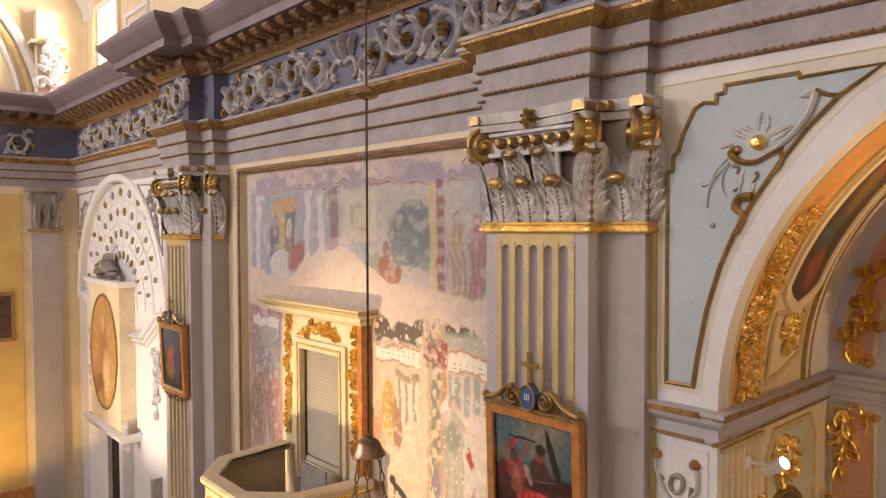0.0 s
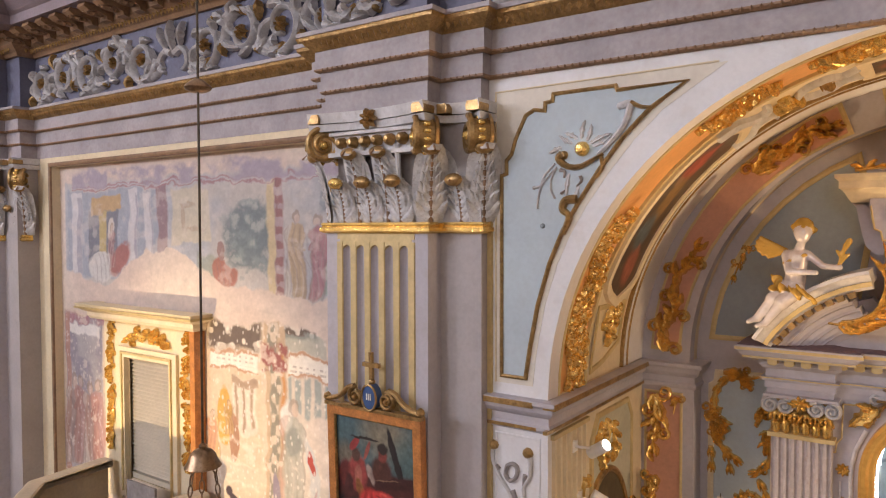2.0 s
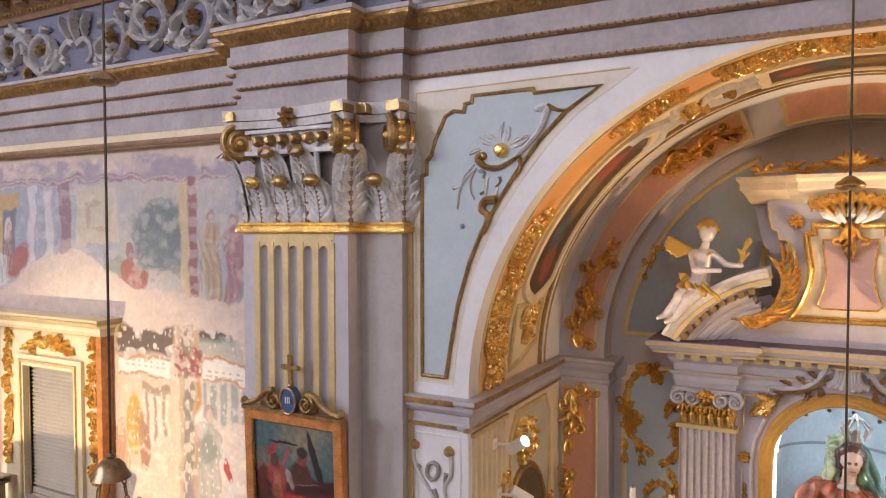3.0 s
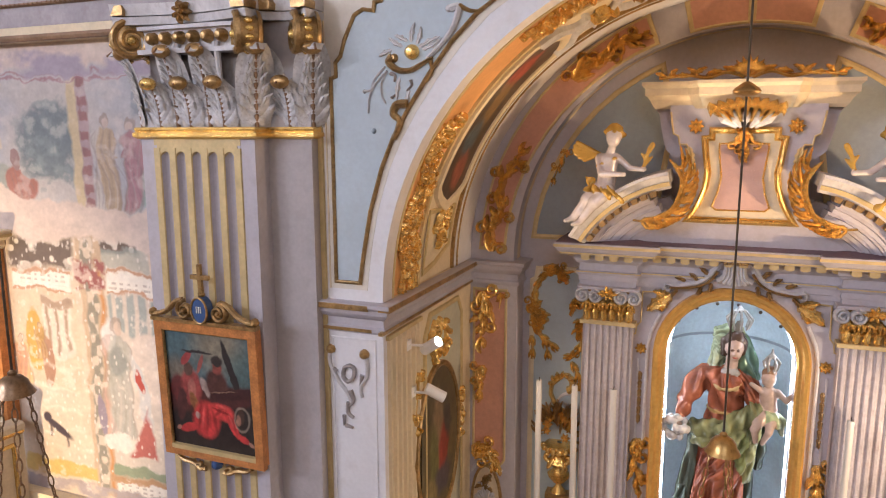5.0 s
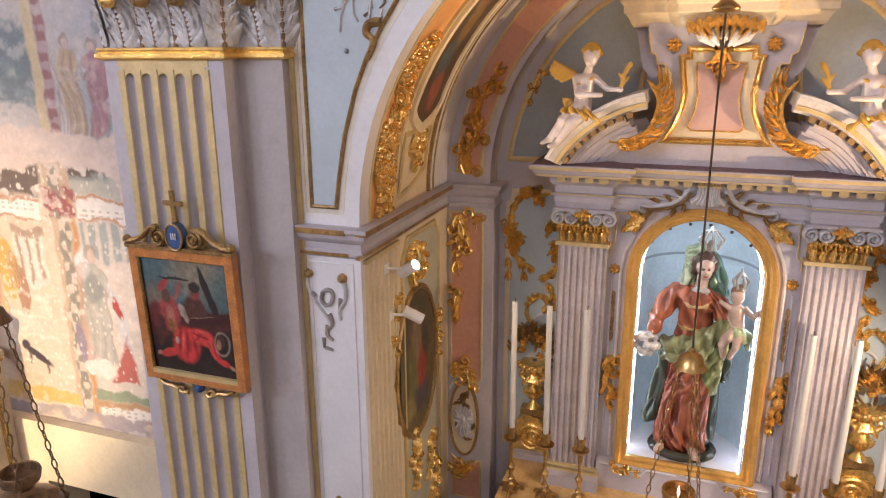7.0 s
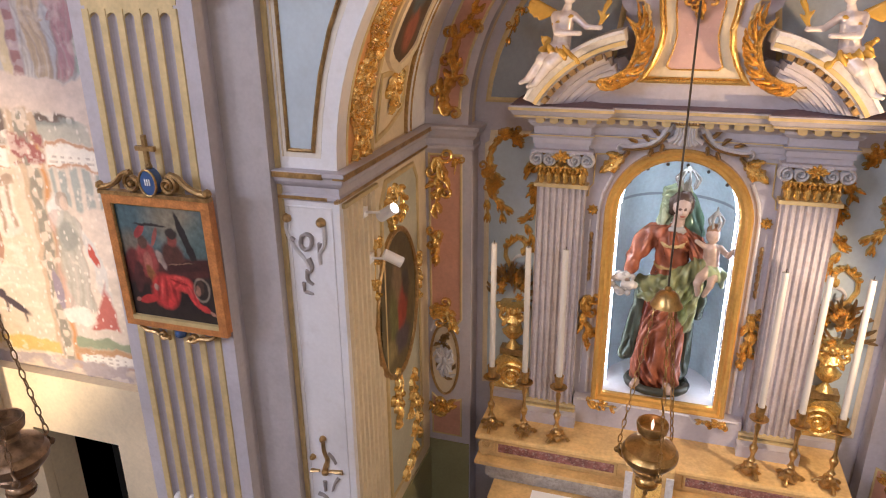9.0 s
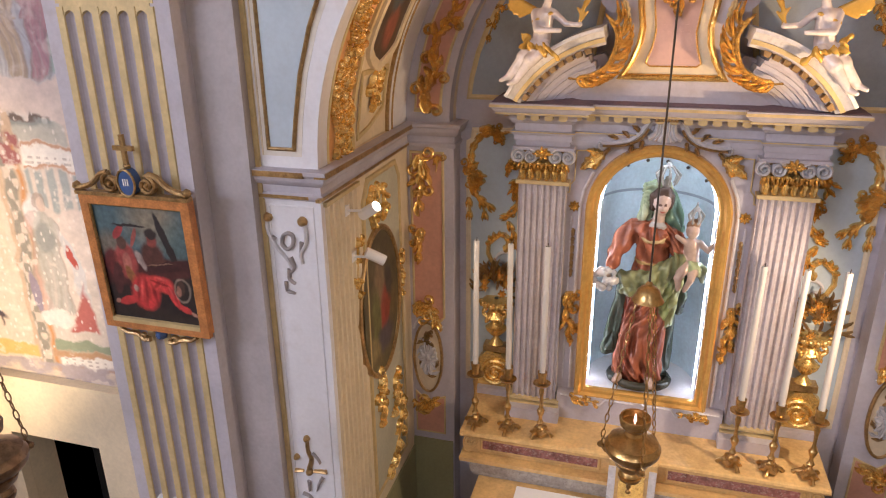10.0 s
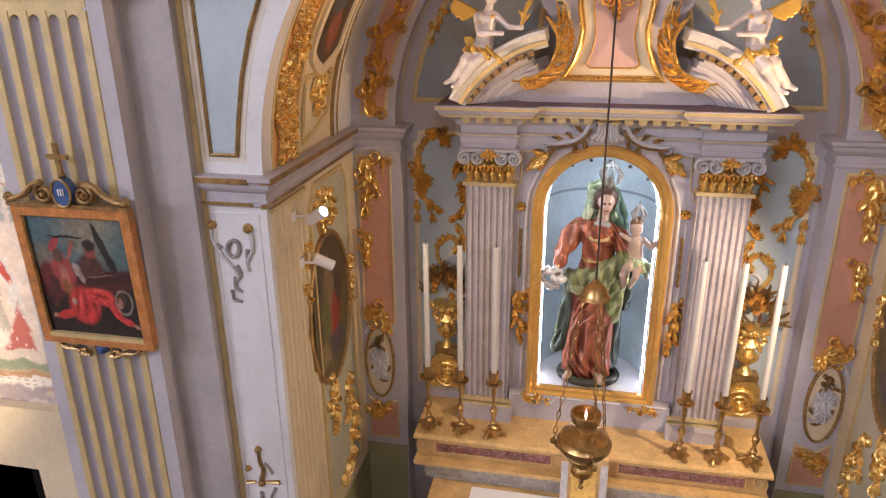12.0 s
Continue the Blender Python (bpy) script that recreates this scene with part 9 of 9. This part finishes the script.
for sgn in (1, -1):
    bm = B()
    spray(bm, M, [((WX0 + WX1) / 2 + sgn * q, 3.48 + 0.03 * math.sin(q * 15)) for q in (0.02, 0.12, 0.22, 0.32)], 0.10, 0.035, r5)
    part("gilt_swag", bm, GOLD, win, "gilt leaf swag", True)
bm = B()
frame_line(bm, front(yw - 0.05), [(WX0 - 0.03, 2.1), (WX0 - 0.03, WZ1 + 0.04), (WX1 + 0.03, WZ1 + 0.04), (WX1 + 0.03, 2.1)], 0.012, 0.02, closed=False)
part("inner_moulding", bm, YELLOW, win)
bl = thing("window_blind", "lowered cream slatted blind in the pulpit window", "blind")
SL = mat("cream_slat", (0.60, 0.52, 0.40), 0.5, vary=0.1)
slat = None
for k in range(31):
    z = WZ1 - 0.02 - 0.033 * k
    if slat is None:
        bm = B()
        prism(bm, [(-0.015, -0.013), (-0.015, -0.010), (0.013, 0.013), (0.015, 0.011)], lambda u, v, h: Vector((h, u, v)), WX0 + 0.01, WX1 - 0.01)
        slat = part("slat", bm, SL, bl)
    o = slat if k == 0 else again(slat)
    o.matrix_basis = pose(0, YF + 0.03, z)
part("bottom_rail", box(B(), WX0 + 0.008, WX1 - 0.008, YF + 0.01, YF + 0.05, WZ1 - 1.09, WZ1 - 1.045), SL, bl)

pul = thing("pulpit", "cream and gilt octagonal pulpit below the window", "pulpit")
plan = [(-6.10, YL - 0.002), (-6.02, 2.76), (-5.68, 2.47), (-5.10, 2.46), (-4.78, 2.78), (-4.70, YL - 0.002)]
PW = mat("cream_painted_wood", (0.56, 0.47, 0.34), 0.5, vary=0.12, stain=0.3, stain_rgb=(0.38, 0.28, 0.18))
for i in range(len(plan) - 1):
    a, b = Vector(plan[i]), Vector(plan[i + 1])
    t = (b - a).normalized()
    nn = Vector((-t.y, t.x))
    bm = B()
    P = lambda u, v, h: Vector((a.x + t.x * u - nn.x * h, a.y + t.y * u - nn.y * h, v))
    ln = (b - a).length
    prism(bm, [(0, 1.25), (ln, 1.25), (ln, 2.30), (0, 2.30)], P, 0.0, 0.04)
    pn = part("wall_panel", bm, PW, pul, "cream painted panel")
    bm = B()
    frame_line(bm, lambda u, v, h: P(u, v, 0.04 + h) if (P(0.1, 2, 0.1) - Vector((-5.4, 3.0, 2))).length > (P(0.1, 2, -0.1) - Vector((-5.4, 3.0, 2))).length else P(u, v, -h), [(0.08, 1.35), (ln - 0.08, 1.35), (ln - 0.08, 2.2), (0.08, 2.2)], 0.014, 0.02)
    part("panel_gilding", bm, GOLD, pn, "gilt panel moulding")
RIMP = [(-0.075, 2.295), (0.06, 2.295), (0.075, 2.31), (0.075, 2.345), (0.055, 2.36), (-0.06, 2.36), (-0.075, 2.35)]
part("rim", sweep(B(), RIMP, plan[::-1]), PW, pul, "broad cream pulpit rim")
part("rim_gilding", sweep(B(), [(0.0, 2.26), (0.04, 2.262), (0.058, 2.285), (0.058, 2.296), (0.0, 2.296)], plan[::-1]), GOLD, pul, "gilt moulding under the rim")
part("pulpit_floor", prism(B(), [(x, y) for x, y in plan], lambda u, v, h: Vector((u, v, h)), 1.25, 1.29), WOOD, pul)
bm = B()
cx = sum(p[0] for p in plan) / 6
rows_ = [[(cx + (x - cx) * f, YL - 0.002 + (y - YL) * f, z) for f, z in ((1.0, 1.25), (0.9, 1.12), (0.55, 0.95), (0.3, 0.7), (0.12, 0.5))] for x, y in plan]
grid(bm, rows_)
part("corbel", bm, PW, pul, "tapering cream corbel")
part("lining", box(B(), -5.50, -5.10, 3.24, 3.26, 1.9, 2.34), BELL, pul, "grey inner board")
# ---- white niche bay, end wall and the zone above the cornice ----
bay = thing("wall_altar", "white stucco niche with coffered arch and tall central panel", "wall altar")
YB = YL + 0.10
bm = B()
prism(bm, [(NX + NR, FLOOR)] + arcpts((NX, NZ), NR + 0.02, 0, math.pi, 36) + [(NX - NR, FLOOR)], front(YB), -0.1, 0.0)
part("niche_back", bm, WHITE, bay, "white niche back")
MB = front(YB)
rad = [0.62, 0.95, 1.28, 1.60, 1.86]
for r in rad:
    bm = B()
    frame_line(bm, MB, arcpts((NX, NZ), r, 0.02, math.pi - 0.02, 40), 0.012, 0.02, closed=False)
    part("coffer_ring", bm, WHITE, bay, "", True)
for j in range(1, 14):
    a = math.pi * j / 14
    for i in range(len(rad) - 1):
        s = 0.5 if i % 2 else 0.0
        b = math.pi * (j - s) / 14
        bm = B()
        frame_line(bm, MB, [(NX + q * math.cos(b), NZ + q * math.sin(b)) for q in (rad[i], rad[i + 1])], 0.010, 0.018, closed=False)
        part("coffer_rib", bm, WHITE, bay)
        c = (rad[i] + rad[i + 1]) / 2
        bb = math.pi * (j + 0.5 - s) / 14
        bm = B()
        wdt = 0.05 * c
        prism(bm, [(NX + q * math.cos(bb + d), NZ + q * math.sin(bb + d)) for q, d in ((c - 0.06, 0), (c, 0.028), (c + 0.06, 0), (c, -0.028))], MB, 0.0, 0.03)
        part("coffer_stud", bm, BELL if (i + j) % 2 else OLDGOLD, bay)
part("outer_arch", (lambda b: (frame_line(b, front(YL), arcpts((NX, NZ), NR + 0.05, 0.0, math.pi, 40), 0.06, 0.03, closed=False), b)[1])(B()), WHITE, bay, "white arch moulding", True)
part("centre_panel", box(B(), -12.05, -10.62, YB - 0.22, YB, 1.36, 3.58), CREAM, bay, "cream central panel")
PT = [(-0.02, 3.58), (0.02, 3.58), (0.05, 3.62), (0.07, 3.66), (-0.02, 3.67)]
part("panel_cornice", sweep(B(), PT, [(-10.58, YB), (-10.58, YB - 0.22), (-12.1, YB - 0.22), (-12.1, YB)]), WHITE, bay)
PT2 = [(-0.02, 1.36), (0.04, 1.36), (0.07, 1.42), (0.09, 1.46), (-0.02, 1.47)]
part("door_cornice", sweep(B(), PT2, [(-10.45, YB), (-10.45, YB - 0.24), (-12.2, YB - 0.24), (-12.2, YB)]), WHITE, bay)
orr = [(-11.36 + 0.62 * math.cos(a), 2.56 + 0.87 * math.sin(a)) for a in [2 * math.pi * i / 36 for i in range(36)]]


def saint_paint(U, V):
    n1, n2 = cloud(U, V, 5, 71), cloud(U, V, 16, 72)
    col = np.ones(U.shape + (3,)) * np.array((0.50, 0.27, 0.09))
    for c, r, k in (((0.5, 0.45), (0.16, 0.3), (0.36, 0.15, 0.07)), ((0.45, 0.72), (0.08, 0.07), (0.56, 0.38, 0.2)), ((0.6, 0.3), (0.14, 0.2), (0.62, 0.42, 0.2)), ((0.3, 0.2), (0.18, 0.08), (0.30, 0.13, 0.05))):
        col = lay(col, oval(U + 0.06 * n1, V + 0.06 * n1, c, r, 0.6), k)
    return col * (1 + 0.3 * n2[..., None])


paint_mesh("oval_canvas", front(YB - 0.226), 50, 60, saint_paint, CANVAS, bay, "orange-toned oval painting", u=(-11.98, -10.74), v=(1.69, 3.43), mask=lambda u, v: ((u + 11.36) / 0.62) ** 2 + ((v - 2.56) / 0.87) ** 2 < 1)
bm = B()
frame_line(bm, front(YB - 0.222), orr, 0.02, 0.02)
part("oval_frame", bm, OLDGOLD, bay, "", True)
bm = B()
MM = front(YB - 0.10)
r6 = random.Random(6)
spray(bm, MM, [(-11.7, 3.74), (-11.5, 3.80), (-11.36, 3.92), (-11.2, 3.80), (-11.0, 3.74)], 0.20, 0.12, r6)
knob(bm, MM, (-11.36, 3.88), 0.13, 0.16, 10)
part("crest_carving", bm, BELL, bay, "grey carved crest", True)
for pts in ([(-13.02, 3.34), (-12.6, 3.30), (-12.3, 2.98), (-12.08, 2.92)], [(-10.55, 2.90), (-10.12, 2.92), (-9.55, 3.28), (-9.1, 3.34)]):
    for dz, w, h in ((0, 0.035, 0.14), (-0.08, 0.03, 0.09), (-0.15, 0.02, 0.05)):
        bm = B()
        frame_line(bm, front(YB), [(u, v + dz) for u, v in pts], w, h, closed=False)
        part("raking_cornice", bm, WHITE, bay, "white stepped raking cornice")
for xs in (-12.65, -9.75):
    bm = B()
    spray(bm, front(YB), [(xs, 2.75), (xs + 0.05, 2.4), (xs - 0.05, 2.1), (xs, 1.8)], 0.20, 0.05, r6)
    part("side_carving", bm, STONE, bay, "", True)
# black block fills the doorway in place of its shade
part("door_leaf", box(B(), -11.47, -10.93, YB - 0.10, YB + 0.004, FLOOR, 1.26), DARK, bay, "near-black block for the unlit open doorway")
part("door_post", box(B(), -11.62, -11.47, YB - 0.16, YB, FLOOR, 1.36), WHITE, bay)
part("door_post", box(B(), -10.93, -10.78, YB - 0.16, YB, FLOOR, 1.36), WHITE, bay)
bm = B()
spray(bm, front(YB - 0.16), [(-10.62, 1.52), (-10.5, 1.4), (-10.48, 1.2)], 0.14, 0.06, r6)
part("door_scroll", bm, STONE, bay, "", True)
# spandrels of the niche bay
for sg in (1, -1):
    bm = B()
    frame_line(bm, front(YL), [(NX + sg * 1.9, 4.1), (NX + sg * 1.9, 5.0), (NX + sg * 1.0, 5.04), (NX + sg * 1.45, 4.7)], 0.02, 0.02)
    structure("bay_spandrel_border", bm, BELL, "grey spandrel line of the white bay", "trim")
    th = thing("bay_carving", "grey stucco branch on the white bay spandrel", "carving", "spandrel carvings")
    bm = B()
    spray(bm, front(YL), [(NX + sg * 1.45, 4.88), (NX + sg * 1.6, 4.72), (NX + sg * 1.72, 4.5), (NX + sg * 1.8, 4.25)], 0.12, 0.03, r6)
    part("branch", bm, BELL, th, "", True)

# end wall: pilaster strip, framed picture, dark wooden base
ep = thing("end_pilaster", "grey pilaster strip with leaf capital on the end wall", "pilaster")
part("shaft", box(B(), X_END, X_END + 0.10, 2.70, 3.12, FLOOR, 5.12), GREY, ep)
part("astragal", box(B(), X_END, X_END + 0.14, 2.66, 3.16, 4.38, 4.43), OLDGOLD, ep)
ME = lambda u, v, h: Vector((X_END + 0.10 + h, u, v))
for k in range(3):
    bm = B()
    leaf(bm, ME, (2.77 + 0.14 * k, 4.44), math.pi / 2, 0.42, 0.07, 0.12)
    part("leaf", bm, BELL, ep, "", True)
for u, d in ((2.74, 1), (3.08, -1)):
    bm = B()
    stroke(bm, lambda a, b, h: ME(a, b, h + 0.06), curl((u, 4.93), 0.10, 0.02, math.pi / 2, d * 1.7, 24), 0.02, 0.014, 0.05)
    part("volute", bm, BELL, ep, "", True)
part("abacus", box(B(), X_END, X_END + 0.20, 2.62, 3.20, 5.04, 5.118), BELL, ep)
pic = thing("wall_picture", "small gilt-framed dark picture on the yellow end wall", "picture")
part("frame", box(B(), X_END, X_END + 0.04, 1.85, 2.46, 2.62, 3.42), OLDGOLD, pic)
part("canvas", box(B(), X_END + 0.04, X_END + 0.045, 1.91, 2.40, 2.68, 3.36), mat("dark_canvas", (0.06, 0.04, 0.03), 0.3, vary=0.5, scale=9, stain=0.8, stain_rgb=(0.24, 0.06, 0.03)), pic)
structure("end_wall_base", box(B(), X_END, X_END + 0.05, 1.0, 2.66, FLOOR, 0.18), WOOD, "dark red wooden wainscot", "wainscot")
structure("end_wall_panel", box(B(), X_END, X_END + 0.012, 2.2, 2.58, 0.20, 5.0), mat("ochre_yellow_plaster", (0.66, 0.46, 0.16), 0.6, vary=0.1), "ochre yellow wall field", "wall panel")
# above the cornice
uw = tagged(new("window_2"), "bright clear window above the cornice", "window", kind="structure")
for x in (-12.42, -12.0, -11.58):
    part("glazing_bar", box(B(), x - 0.025, x + 0.025, YL + 0.36, YL + 0.40, 6.97, 8.08), LINEN, uw)
for z in (7.35, 7.75):
    part("glazing_bar", box(B(), -12.4, -11.6, YL + 0.36, YL + 0.40, z - 0.015, z + 0.015), LINEN, uw)
structure("sky_backdrop", box(B(), -14.5, -8.0, YL + 1.6, YL + 1.65, 6.2, 9.6), glow("bright_sky", (0.80, 0.88, 1.0), 5.0), "bright overcast sky outside the window", "sky")
bm = B()
frame_line(bm, front(YL + 0.198), [(-12.62, 6.75), (-12.62, 8.15), (-11.38, 8.15), (-11.38, 6.75)], 0.06, 0.05, closed=False)
structure("window_surround", bm, CREAM, "cream stucco window surround", "trim")
for xs in (-10.6, -7.4, -6.2):
    bm = B()
    frame_line(bm, front(YL + 0.198), [(xs - 0.45, 6.85), (xs + 0.45, 6.85), (xs + 0.45, 7.6), (xs - 0.45, 7.6)], 0.035, 0.04)
    frame_line(bm, front(YL + 0.198), [(xs - 0.33, 6.97), (xs + 0.33, 6.97), (xs + 0.33, 7.48), (xs - 0.33, 7.48)], 0.02, 0.02)
    structure("upper_panel_frame", bm, WHITE, "white stucco panel frame above the cornice", "trim")
ME2 = lambda u, v, h: Vector((X_END - 0.15 + h, u, v))
bm = B()
frame_line(bm, ME2, arcpts((0.4, 6.3), 2.55, 0.0, math.pi, 40), 0.09, 0.10, closed=False)
frame_line(bm, ME2, arcpts((0.4, 6.3), 2.25, 0.0, math.pi, 40), 0.03, 0.06, closed=False)
structure("end_arch", bm, WHITE, "white stucco arch of the end wall", "trim", smooth=True)
bm = B()
frame_line(bm, ME2, arcpts((0.4, 6.3), 2.40, 0.0, math.pi, 40), 0.05, 0.05, closed=False)
structure("end_arch_gilding", bm, YELLOW, "pale gilt band of the end arch", "trim", smooth=True)
sc = thing("stucco_scroll", "white stucco console with scrolled leaves above the cornice", "carving")
bm = B()
spray(bm, lambda u, v, h: Vector((-12.9 + 0.7 * (3.0 - u) * 0, u, v)) + Vector((h, 0, 0)), [(3.0, 6.75), (3.05, 7.0), (2.95, 7.25), (3.05, 7.5)], 0.30, 0.14, r6)
part("leaf_console", bm, WHITE, sc, "", True)
part("console_block", box(B(), X_END - 0.15, X_END + 0.10, 2.84, 3.18, 6.58, 8.0), CREAM, sc)
part("console_cap", box(B(), X_END - 0.15, X_END + 0.18, 2.74, 3.28, 7.44, 7.50), CREAM, sc)


def floodlight(x, y, z, yaw):
    th = thing("floodlight", "white round floodlight standing on the cornice, lit", "floodlight", "floodlights on the cornice", at=(x, y, z))
    th.matrix_basis = pose(x, y, z, 0, 0, yaw)
    part("stand", tube(B(), [(0, 0, 0), (0, 0, 0.16)], 0.02, 8), LINEN, th, "", True)
    d = Vector((0.35, -0.65, 0.65)).normalized()
    c = Vector((0, 0, 0.22))
    part("housing", tube(B(), [c - d * 0.14, c - d * 0.10, c + d * 0.03, c + d * 0.05], [0.05, 0.12, 0.14, 0.145], 18), LINEN, th, "white housing", True)
    part("lens", tube(B(), [c + d * 0.052, c + d * 0.056], [0.125, 0.12], 18), glow("flood_lens", (1.0, 0.93, 0.80), 10.0), th, "bright lens")
    return th


fl = floodlight(-9.50, 3.02, 6.59, 10)
copy_thing(fl, pose(-8.90, 3.02, 6.59, 0, 0, 25))

# column loudspeaker beside the far pilaster
sp = thing("loudspeaker", "slim grey column loudspeaker beside the far pilaster", "loudspeaker")
part("cabinet", box(B(), -8.66, -8.54, 3.02, 3.12, 0.55, 1.42), STONE, sp)
part("grille", box(B(), -8.645, -8.555, 3.012, 3.02, 0.58, 1.39), BELL, sp, "dark grille")
part("bracket", box(B(), -8.62, -8.58, 3.12, YL, 1.0, 1.05), IRON, sp)
